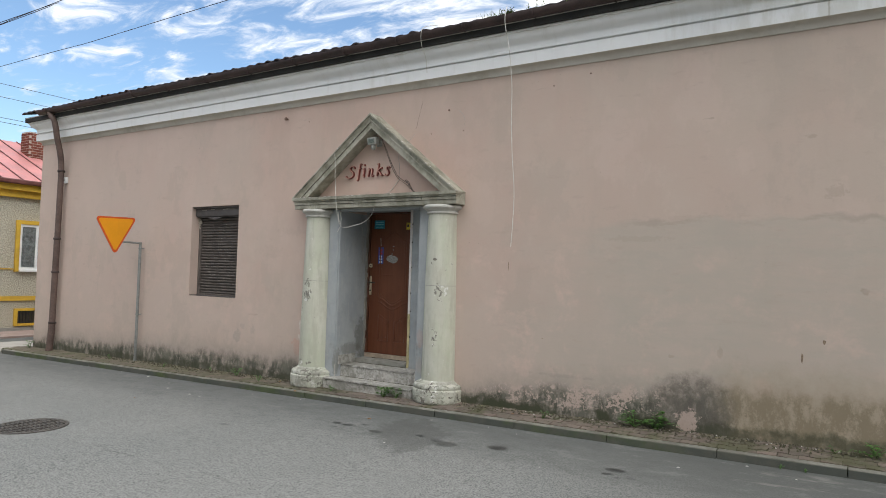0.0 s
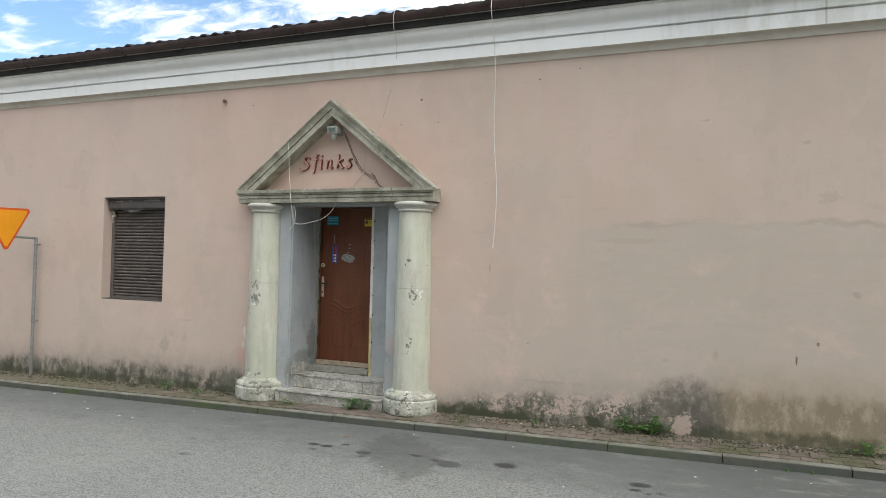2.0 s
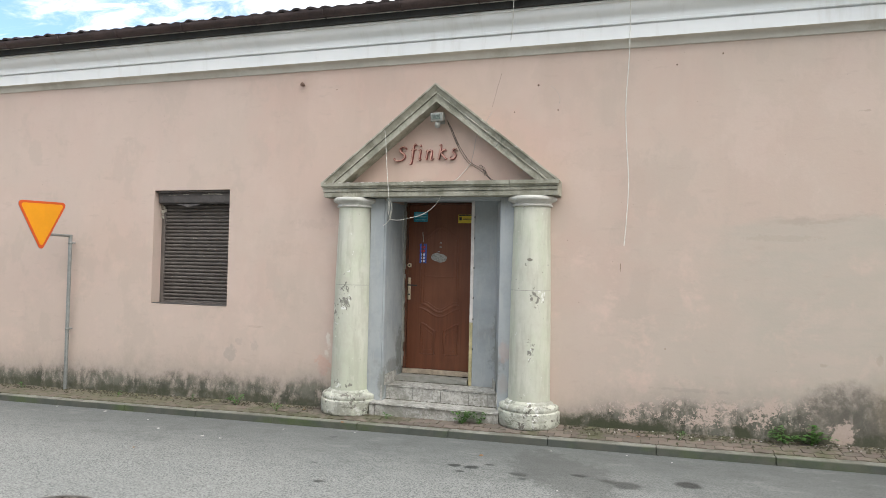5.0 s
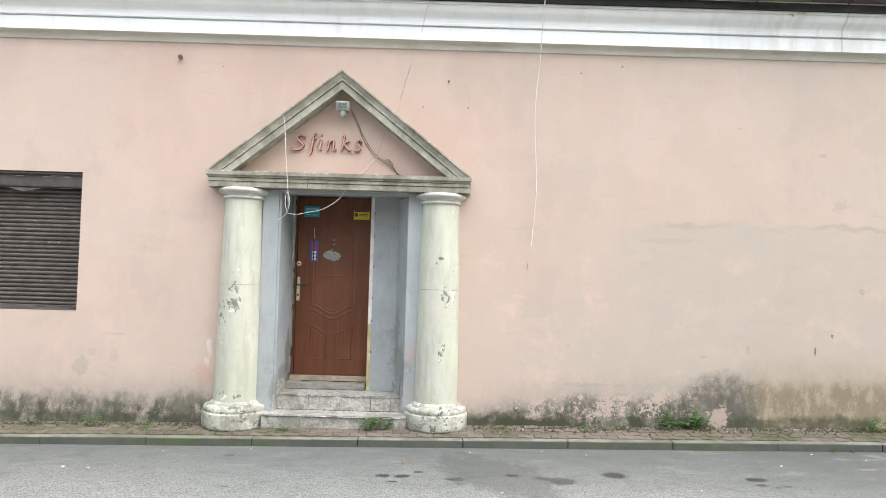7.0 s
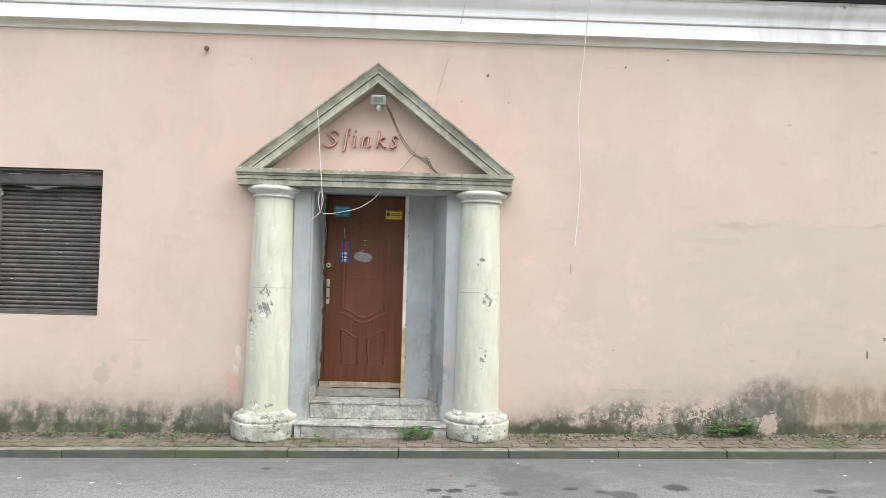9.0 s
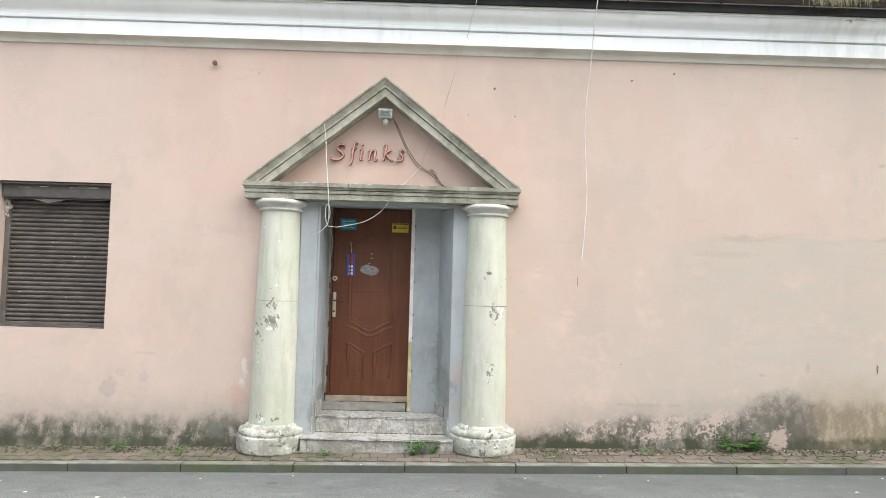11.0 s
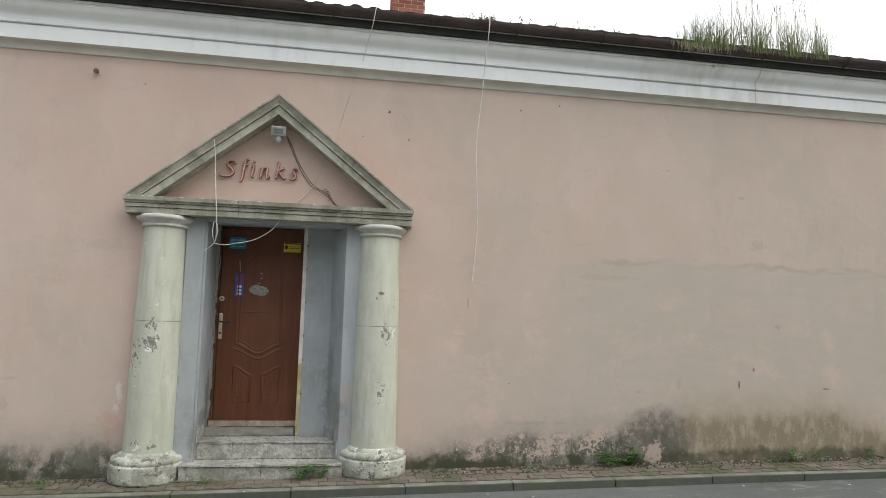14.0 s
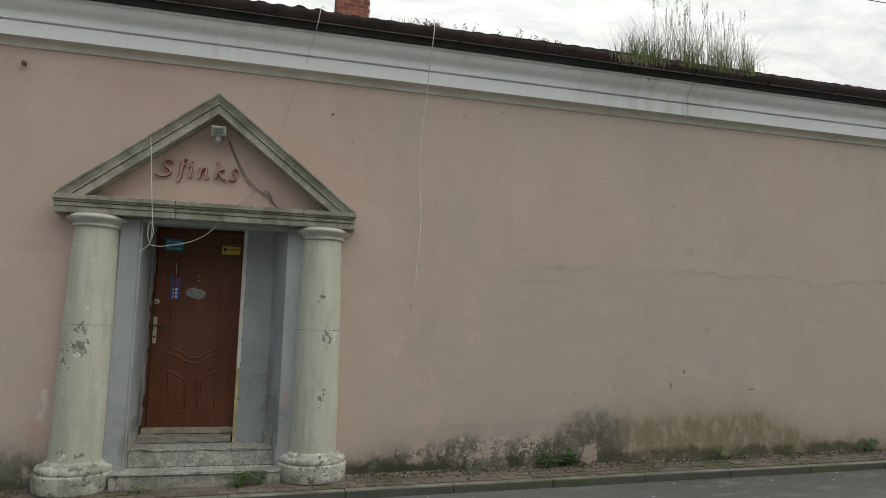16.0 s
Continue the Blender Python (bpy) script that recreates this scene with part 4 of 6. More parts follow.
# ---- window with roller shutter ----
def build_window():
    x0, x1, z0, z1 = WIN
    win = thing("window_1", ((x0 + x1) / 2, W0, z0), "deep window opening closed by a dark brown roller shutter, chipped", "window")
    win["kind"] = "structure"
    cx = (x0 + x1) / 2
    L, R, H = x0 - cx, x1 - cx, z1 - z0
    bm = box(B(), L + 0.003, R - 0.003, 0.065, 0.26, H - 0.165, H - 0.003, 0.02)
    bx = part("shutter_box", bm, SHUTBOX, win, "dark painted shutter box with peeling edge")
    part("drip_strip", box(B(), L + 0.01, R - 0.01, 0.02, 0.064, H - 0.026, H - 0.008, 0.004), SHUTTER, bx)
    part("guide_rail", box(B(), L + 0.003, L + 0.055, 0.15, 0.2, 0.003, H - 0.17, 0.004), SHUTTER, win)
    part("guide_rail", box(B(), R - 0.055, R - 0.003, 0.15, 0.2, 0.003, H - 0.17, 0.004), SHUTTER, win)
    n = 27
    sh = (H - 0.17 - 0.045) / n
    bm = B()
    pr = [(0.02, 0.0), (0.012, 0.003), (0.004, 0.2 * sh), (0.0, 0.42 * sh), (0.001, 0.6 * sh), (0.007, 0.72 * sh), (0.016, 0.78 * sh), (0.028, 0.79 * sh), (0.028, sh), (0.033, sh), (0.033, 0.0)]
    a = [bm.verts.new((L + 0.05, 0.165 + y, z)) for y, z in pr]
    b = [bm.verts.new((R - 0.05, 0.165 + y, z)) for y, z in pr]
    for i in range(len(pr)):
        j = (i + 1) % len(pr)
        bm.faces.new((a[i], a[j], b[j], b[i]))
    bm.faces.new(a), bm.faces.new(b[::-1])
    bmesh.ops.recalc_face_normals(bm, faces=bm.faces[:])
    me = mesh_of(bm, "slat", SHUTTER)
    for i in range(n):
        s = new("slat", me)
        s.parent = win
        s.location = (0, 0, 0.045 + i * sh)
    part("bottom_rail", box(B(), L + 0.05, R - 0.05, 0.16, 0.195, 0.004, 0.044, 0.004), SHUTTER, win)
    part("window_sill", box(B(), L + 0.003, R - 0.003, 0.004, 0.15, 0.0025, 0.012, 0.003), SHUTBOX, win)
    part("backing", box(B(), L + 0.003, R - 0.003, 0.2, 0.24, 0.003, H - 0.17), INK, win)
    # torn strip of tape hanging from the box
    bm = B()
    fl = []
    for i in range(13):
        t = i / 12
        sag = 0.04 * math.exp(-((t - 0.42) / 0.1) ** 2) + 0.004
        x = L + 0.06 + (R - L - 0.12) * t
        fl.append([bm.verts.new((x, 0.084, H - 0.17)), bm.verts.new((x, 0.07 - 0.3 * sag, H - 0.172 - sag)), bm.verts.new((x, 0.0735 - 0.3 * sag, H - 0.1725 - sag)), bm.verts.new((x, 0.0875, H - 0.17))])
    for p, q in zip(fl, fl[1:]):
        for i in range(4):
            bm.faces.new((p[i], q[i], q[(i + 1) % 4], p[(i + 1) % 4]))
    part("torn_strip", bm, SHUTBOX, bx, "torn dusty strip sagging under the box")
    for xa, w_, dz in ((-0.18, 0.09, 0.05), (0.12, 0.30, 0.055), (0.2, 0.2, 0.042), (-0.4, 0.12, 0.06)):
        part("peeled_edge", box(B(), xa, xa + w_, 0.062, 0.066, H - dz, H - dz + 0.006), FOAM, bx)
    # crumbled foam beside the box
    bm = B()
    r = random.Random(7)
    for i in range(16):
        bmesh.ops.create_icosphere(bm, subdivisions=1, radius=r.uniform(0.012, 0.028), matrix=Matrix.Translation((L + r.uniform(0.0, 0.05), 0.155 + r.uniform(-0.02, 0.02), H - 0.17 - r.uniform(0, 0.2))) @ Matrix.Diagonal((1, 0.8, 1.6, 1)))
    part("foam", bm, FOAM, win, "crumbling pale mounting foam")
    # small chips of bare metal
    r = random.Random(11)
    for i in range(16):
        x, k = r.uniform(L + 0.12, R - 0.12), r.randrange(n)
        part("chip", box(B(), x, x + r.uniform(0.004, 0.02), 0.1618, 0.1655, 0.045 + k * sh + 0.4 * sh, 0.045 + k * sh + 0.4 * sh + 0.006), FOAM, win)
    return win


build_window()


# ---- entrance ----
def build_surround():
    s = thing("door_surround", (-7.36, W0, 0), "blue-grey painted door surround with narrow pilasters and a recessed niche", "door surround")
    s["kind"] = "structure"
    ox = -7.36
    part("pilaster", box(B(), -8.232 - ox, -8.06 - ox, -0.028, -0.001, -0.2, 2.349, 0.006), GREYPAINT, s)
    part("pilaster", box(B(), -6.688 - ox, -6.52 - ox, -0.028, -0.001, -0.2, 2.349, 0.006), GREYPAINT, s)
    part("reveal_edge", box(B(), -8.0597 - ox, -8.036 - ox, -0.016, -0.0012, -0.05, 2.32, 0.003), GREYPAINT, s)
    part("lintel", box(B(), -8.046 - ox, -6.672 - ox, -0.024, 0.14, 2.322, 2.3695, 0.005), GREYPAINT, s)
    part("niche_side", box(B(), -8.0475 - ox, -8.036 - ox, 0.0, 0.60, -0.05, 2.32), GREYPAINT, s)
    part("niche_ceiling", box(B(), -8.04 - ox, -6.68 - ox, 0.145, 0.70, 2.3615, 2.3695), GREYPAINT, s)
    # splayed side, then the panel beside the door
    bm = B()
    pl = [(-6.688, -0.001), (-6.815, 0.39), (-6.672, 0.39), (-6.672, -0.001)]
    a = [bm.verts.new((x - ox, y, -0.05)) for x, y in pl]
    b = [bm.verts.new((x - ox, y, 2.32)) for x, y in pl]
    bm.faces.new(a), bm.faces.new(b[::-1])
    for i in range(4):
        bm.faces.new((a[i], a[(i + 1) % 4], b[(i + 1) % 4], b[i]))
    bmesh.ops.recalc_face_normals(bm, faces=bm.faces[:])
    part("niche_splay", bm, GREYPAINT, s)
    part("niche_panel", box(B(), -7.085 - ox, -6.675 - ox, 0.391, 0.66, 0.0, 2.3595), GREYPAINT, s)
    part("edge_bead", box(B(), -7.124 - ox, -7.0855 - ox, 0.384, 0.66, 0.92, 2.3595, 0.003), STRIPWHITE, s, "chipped white edge bead")
    part("edge_bead", box(B(), -7.124 - ox, -7.0855 - ox, 0.384, 0.66, 0.183, 0.919, 0.003), STRIPYELLOW, s, "yellowed lower edge bead")
    r = random.Random(3)
    for z in (0.95, 1.2, 1.55, 1.9, 2.15, 0.6):
        part("nail_hole", box(B(), -7.087 - ox, -7.077 - ox, 0.3815, 0.3905, z, z + 0.02), INK, s)
    # ragged render along the door's other edge
    bm = B()
    for i in range(34):
        z = 0.33 + i * 0.06
        box(bm, -8.036 - ox, -8.036 + 0.012 + r.uniform(0.0, 0.018) - ox, 0.56, 0.60 + r.uniform(0, 0.012), z, z + 0.058)
    part("render_edge", bm, CONCRETE, s, "ragged bare render edge")
    return s


build_surround()


def build_door():
    x0, x1, z0, z1 = -8.02, -7.139, 0.305, 2.355
    d = thing("door_1", ((x0 + x1) / 2, 7.62, z0), "closed red-brown wooden door with moulded panels and old stickers", "door")
    d["kind"] = "structure"
    w, h = (x1 - x0) / 2, z1 - z0
    leaf = part("door_leaf", box(B(), -w + 0.035, w + 0.014, 0.012, 0.06, 0.0, h - 0.02, 0.003), WOOD, d)
    part("door_frame", box(B(), -w - 0.014, -w + 0.032, -0.006, 0.06, 0, h, 0.004), WOODFRAME, d)
    part("door_frame", box(B(), -w + 0.033, w + 0.014, -0.006, 0.06, h - 0.018, h, 0.004), WOODFRAME, d)
    part("back_board", box(B(), -w - 0.02, w + 0.02, 0.065, 0.1, -0.1, h), INK, d)
    part("threshold_strip", box(B(), -w - 0.005, -0.06, -0.012, 0.03, -0.062, -0.004, 0.003), ALUSTRIP, d, "scuffed metal threshold strip")
    part("threshold_strip", box(B(), -0.057, w + 0.014, -0.012, 0.03, -0.062, -0.004, 0.003), ALUSTRIP, d, "scuffed metal threshold strip")

    def mould(pts, closed=True, r=0.013, nm="moulding"):
        q = [(x, 0.012, z) for x, z in pts]
        if closed:
            q = q + [q[0]]
        bm = B()
        tube(bm, q, r * 1.25, 10)
        for v in bm.verts:
            v.co.y = 0.0125 + (v.co.y - 0.012) * 0.4
        part(nm, bm, WOOD, leaf, smooth=True)

    def wave(xa, xb, zf, n=18):
        return [(xa + (xb - xa) * i / n, zf(i / n)) for i in range(n + 1)]

    cx = 0.015
    ua, ub = -0.235 + cx, 0.235 + cx
    top = wave(ua, ub, lambda t: 1.62 + 0.13 * (0.5 - 0.5 * math.cos(2 * math.pi * t)))
    bot = wave(ub, ua, lambda t: 0.80 - 0.10 * (0.5 - 0.5 * math.cos(2 * math.pi * t)))
    mould(top + bot)
    mould([(x * 0.86 + cx * 0.14, 1.22 + (z - 1.22) * 0.93) for x, z in top + bot], r=0.007)
    low = wave(ua - 0.02, ub + 0.02, lambda t: 0.745 - 0.10 * (0.5 - 0.5 * math.cos(2 * math.pi * t)))
    mould(low, False, 0.011)
    for sgn in (-1, 1):
        a, b = cx + sgn * 0.235, cx + sgn * 0.055
        pts = wave(a, b, lambda t: 0.56 - 0.085 * (0.5 - 0.5 * math.cos(math.pi * t)), 10) + [(b, 0.19), (a, 0.19)]
        mould(pts, True, 0.011)
        ia, ib = cx + sgn * 0.2, cx + sgn * 0.09
        pts = wave(ia, ib, lambda t: 0.50 - 0.06 * (0.5 - 0.5 * math.cos(math.pi * t)), 10) + [(ib, 0.235), (ia, 0.235)]
        mould(pts, True, 0.006)
    mould([(ua + 0.05, 1.14), (ub - 0.05, 1.14)], False, 0.008, "groove")
    # lock, handle, stickers, worn glue mark
    hx = -7.962 + 7.5795

    def disc(x, z, r, y0, y1, mat, nm, par, lab=""):
        bm = B()
        lathe(bm, [(r, 0), (r, y1 - y0 - 0.002), (r * 0.85, y1 - y0)], 24)
        bmesh.ops.rotate(bm, verts=bm.verts, cent=(0, 0, 0), matrix=Matrix.Rotation(radians(90), 3, "X"))
        bmesh.ops.translate(bm, verts=bm.verts, vec=(x, y1, z))
        return part(nm, bm, mat, par, lab, True)

    lk = disc(hx + 0.0, 1.578 - z0, 0.027, -0.012, 0.012, BRASS, "lock", d, "round worn brass lock rosette")
    disc(hx, 1.578 - z0, 0.009, -0.02, -0.01, DARKMETAL, "keyhole", lk)
    hp = part("door_handle", box(B(), hx - 0.02, hx + 0.02, 0.0, 0.0125, 1.15 - z0, 1.425 - z0, 0.008), BRASS, d, "brass handle plate with dark lever")
    bm = B()
    tube(bm, smooth_path([(hx, 0.005, 1.335 - z0), (hx, -0.045, 1.335 - z0), (hx + 0.02, -0.055, 1.334 - z0), (hx + 0.12, -0.05, 1.33 - z0)], 5), 0.0085, 8)
    part("lever", bm, DARKMETAL, hp, "", True)
    disc(hx, 1.215 - z0, 0.012, -0.004, 0.001, DARKMETAL, "cylinder", hp)
    ox = -7.5795

    def flat(nm, xa, xb, za, zb, mat, lift=0.0, par=d, lab=""):
        return part(nm, box(B(), xa - ox, xb - ox, 0.0095 - lift, 0.0118 - lift, za - z0, zb - z0), mat, par, lab)

    s = flat("sticker", -7.925, -7.742, 2.12, 2.243, TEAL, lab="scratched teal sticker")
    for za, zb in ((2.205, 2.222), (2.176, 2.19), (2.14, 2.15)):
        flat("print_bar", -7.905, -7.76, za, zb, TEALPALE, 0.0025, s)
    s = flat("sticker", -7.348, -7.166, 2.105, 2.208, YELLOWSTK, lab="yellow sticker with small dark print")
    flat("print_mark", -7.335, -7.303, 2.14, 2.178, INK, 0.0025, s)
    for za in (2.163, 2.146):
        flat("print_bar", -7.29, -7.18, za, za + 0.006, INK, 0.0025, s)
    flat("print_bar", -7.34, -7.17, 2.193, 2.205, INK, 0.0025, s)
    s = flat("sticker", -7.836, -7.748, 1.608, 1.848, BLUESTK, lab="narrow blue sticker with card marks")
    for za, mt in ((1.79, REDSTK), (1.745, REDSTK), (1.70, PALESTK), (1.66, PALESTK), (1.622, PALESTK)):
        flat("print_mark", -7.815, -7.768, za, za + 0.027, mt, 0.0025, s)
    bm = B()
    r = random.Random(5)
    n = 26
    ov = []
    for i in range(n):
        an = 2 * math.pi * i / n
        k = 1 + r.uniform(-0.035, 0.035)
        ov.append((-7.586 - ox + 0.103 * k * math.cos(an), 1.672 - z0 + 0.055 * k * math.sin(an) + (0.012 if math.cos(an) < 0 else 0)))
    prism(bm, ov, 0.008, 0.0118)
    part("glue_mark", bm, GLUE, d, "oval grey glue mark")
    for x, z in ((-7.565, 1.86), (-7.567, 1.81), (-7.59, 1.752)):
        part("spot", box(B(), x - ox - 0.012, x - ox + 0.012, 0.009, 0.0118, z - z0 - 0.006, z - z0 + 0.006), GLUE, d)
    bm = B()
    tube(bm, [(-7.79 - ox, 0.006, 1.87 - z0), (-7.8 - ox, 0.006, 1.99 - z0)], 0.004, 6)
    part("scrape", bm, FOAM, d)
    return d


build_door()


rng_steps = random.Random(19)


def build_steps():
    st = thing("entrance_steps", (-7.38, 6.86, -0.12), "two worn entrance steps clad in marbled grey tiles", "steps")
    ox, oy, oz = -7.38, 6.86, -0.12

    def tile(xa, xb, ya, yb, za, zb, nm):
        """A tile with crumbled edges, worst along the nosing."""
        bm = box(B(), xa - ox, xb - ox, ya - oy, yb - oy, za - oz, zb - oz)
        bmesh.ops.bisect_edges(bm, edges=[e for e in bm.edges if abs(e.verts[0].co.x - e.verts[1].co.x) > 0.05], cuts=9)
        for v in bm.verts:
            q = v.co + Vector((ox, oy, oz))
            worn = max(0.0, noise.noise(q * 17) - 0.05) * 0.028 + max(0.0, noise.noise(q * 43)) * 0.006
            if nm == "tread_tile" and v.co.y < ya - oy + 0.001:
                v.co.y += worn * 1.5
                v.co.z -= worn * 0.3
            elif nm == "riser_tile" and v.co.z > zb - oz - 0.001:
                v.co.z -= worn
        part(nm, bm, TILE, st)

    part("core", box(B(), -8.13 - ox, -6.64 - ox, 0.012, 7.14 - oy, -0.15, 0.0 - oz), CONCRETE, st)
    part("core", box(B(), -8.034 - ox, -6.70 - ox, 7.115 - oy, 7.40 - oy, -0.1, 0.166 - oz), CONCRETE, st)
    g = 0.005
    xs1 = [-8.14, -8.07, -7.737, -7.399, -7.062, -6.64]
    for a, b in zip(xs1, xs1[1:]):
        tile(a + g / 2, b - g / 2, 6.86, 6.871, -0.16, -0.004, "riser_tile")
        tile(a + g / 2, b - g / 2, 6.842, 7.113, 0.001, 0.0165, "tread_tile")
    xs2 = [-8.034, -7.699, -7.365, -7.035, -6.82, -6.70]
    for a, b in zip(xs2, xs2[1:]):
        tile(a + g / 2, b - g / 2, 7.10, 7.1115, 0.0185, 0.163, "riser_tile")
    for a, b in zip([-8.034, -7.699, -7.365, -7.12], [-7.699, -7.365, -7.12, -6.70]):
        tile(a + g / 2, b - g / 2, 7.088, 7.408, 0.167, 0.181, "tread_tile")
    # crumbling sill with an uneven face
    bm = box(B(), -8.034 - ox, -7.139 - ox, 7.41 - oy, 7.61 - oy, 0.10 - oz, 0.245 - oz)
    bmesh.ops.subdivide_edges(bm, edges=bm.edges[:], cuts=9, use_grid_fill=True)
    for v in bm.verts:
        if v.co.z > 0.1 - oz + 0.02:
            n_ = noise.noise((v.co + Vector((3, 1, 2))) * 13)
            v.co.y += 0.02 * n_
            v.co.z += 0.012 * n_ - 0.006
    part("sill", bm, CONCRETE, st, "crumbling concrete door sill")
    # dirt packed into the corners
    for xa, xb, y_, z_ in ((-8.03, -6.70, 7.088, 0.0165), (-8.03, -7.14, 7.392, 0.181)):
        bm = B()
        for i in range(60):
            x = xa + (xb - xa) * (i + rng_steps.random()) / 60
            r_ = rng_steps.uniform(0.006, 0.016)
            bmesh.ops.create_icosphere(bm, subdivisions=1, radius=r_, matrix=Matrix.Translation((x - ox, y_ + 0.008 - oy, z_ - oz)) @ Matrix.Diagonal((1.6, 0.9, 0.5, 1)))
        o_ = part("dirt", bm, JOINT, st, "dark dirt in the corner of the step")
        o_["kind"] = "stuff"
    # tiled skirting at the foot of the niche
    tile(-8.033, -8.022, 7.04, 7.4, 0.184, 0.31, "skirting_tile")
    tile(-8.058, -8.047, 6.995, 7.085, 0.02, 0.19, "skirting_tile")
    tile(-6.698, -6.689, 6.995, 7.085, 0.02, 0.20, "skirting_tile")
    part("skirting_tile", box(B(), -0.012, 0.0, 0, 0.27, 0, 0.11, 0.003), TILE, st, at=pose(-6.738 - ox, 7.14 - oy, 0.184 - oz, 0, 0, 18.0))
    return st


build_steps()


def build_column(x, zb, label, lean=0.0):
    c = thing("column", (x, 7.03, zb), label, "column", "columns beside the door")
    H = 2.3485 - zb
    bt = 0.272
    bm = B()
    lathe(bm, [(0.30, -0.06), (0.315, 0.0), (0.328, 0.006), (0.332, 0.02), (0.3335, 0.05), (0.335, 0.09), (0.336, 0.13), (0.336, 0.155), (0.333, 0.163), (0.324, 0.167), (0.317, 0.1685), (0.316, 0.174), (0.3195, 0.179), (0.3225, 0.19), (0.3225, 0.204), (0.317, 0.218), (0.304, 0.228), (0.285, 0.234), (0.268, 0.237), (0.262, 0.24), (0.26, 0.247), (0.251, 0.256), (0.24, 0.262), (0.232, bt)], 110)
    for v in bm.verts:
        q = v.co + Vector((x, 0, 0))
        f = 1 + 0.007 * noise.noise(q * 8) + 0.004 * noise.noise(q * 30)
        bite = max(0.0, noise.noise(q * 19 + Vector((4, 7, 1))) - 0.3)
        if v.co.z < 0.03:
            bite += max(0.0, noise.noise(q * 22)) * 0.35
        f -= (0.1 if v.co.z < 0.15 else 0.05) * bite
        v.co.x, v.co.y = v.co.x * f, v.co.y * f
        v.co.z += 0.003 * noise.noise(q * 12)
    part("base", bm, BASEWHITE, c, "chipped white moulded base", True)
    sh = [(0.2285, bt - 0.012)]
    jz = 1.338 - zb
    top = H - 0.112
    for k in range(1, 12):
        z = bt + (jz - bt) * k / 12
        sh.append((0.2275 - 0.011 * k / 12, z))
    sh.append((0.2165, jz - 0.0022))
    bm = B()
    lathe(bm, sh, 56, capped=False)
    part("shaft_drum", bm, CREAM, c, "", True)
    part("shaft_core", lathe(B(), [(0.2055, bt), (0.2055, jz + 0.02), (0.186, H - 0.1)], 56), CONCRETE, c)
    sh = [(0.2162, jz + 0.0022)]
    for k in range(1, 12):
        sh.append((0.2162 - 0.0195 * k / 12, jz + (top - jz) * k / 12))
    sh.append((0.1967, top + 0.005))
    bm = B()
    lathe(bm, sh, 56, capped=False)
    part("shaft_drum", bm, CREAM, c, "", True)
    bm = B()
    lathe(bm, [(0.192, top), (0.216, top + 0.001), (0.222, top + 0.008), (0.222, top + 0.016), (0.215, top + 0.022), (0.208, top + 0.025), (0.211, top + 0.033), (0.221, top + 0.045), (0.24, top + 0.055), (0.252, top + 0.061), (0.256, top + 0.066), (0.264, top + 0.07), (0.269, top + 0.08), (0.268, top + 0.093), (0.26, top + 0.104), (0.245, H)], 72)
    for v in bm.verts:
        f = 1 + 0.012 * noise.noise((v.co + Vector((x, 0, 0))) * 14)
        v.co.x, v.co.y = v.co.x * f, v.co.y * f
    part("capital", bm, CAPWHITE, c, "white painted ring capital", True)
    c.rotation_euler = (0, radians(lean), 0)
    return c


build_column(-8.457, pav(-8.448, 6.71), "cream-green painted round column, peeling, on a chipped white base", 0.5)
build_column(-6.341, pav(-6.341, 6.71), "cream-green painted round column with a cracked joint and greenish stains")


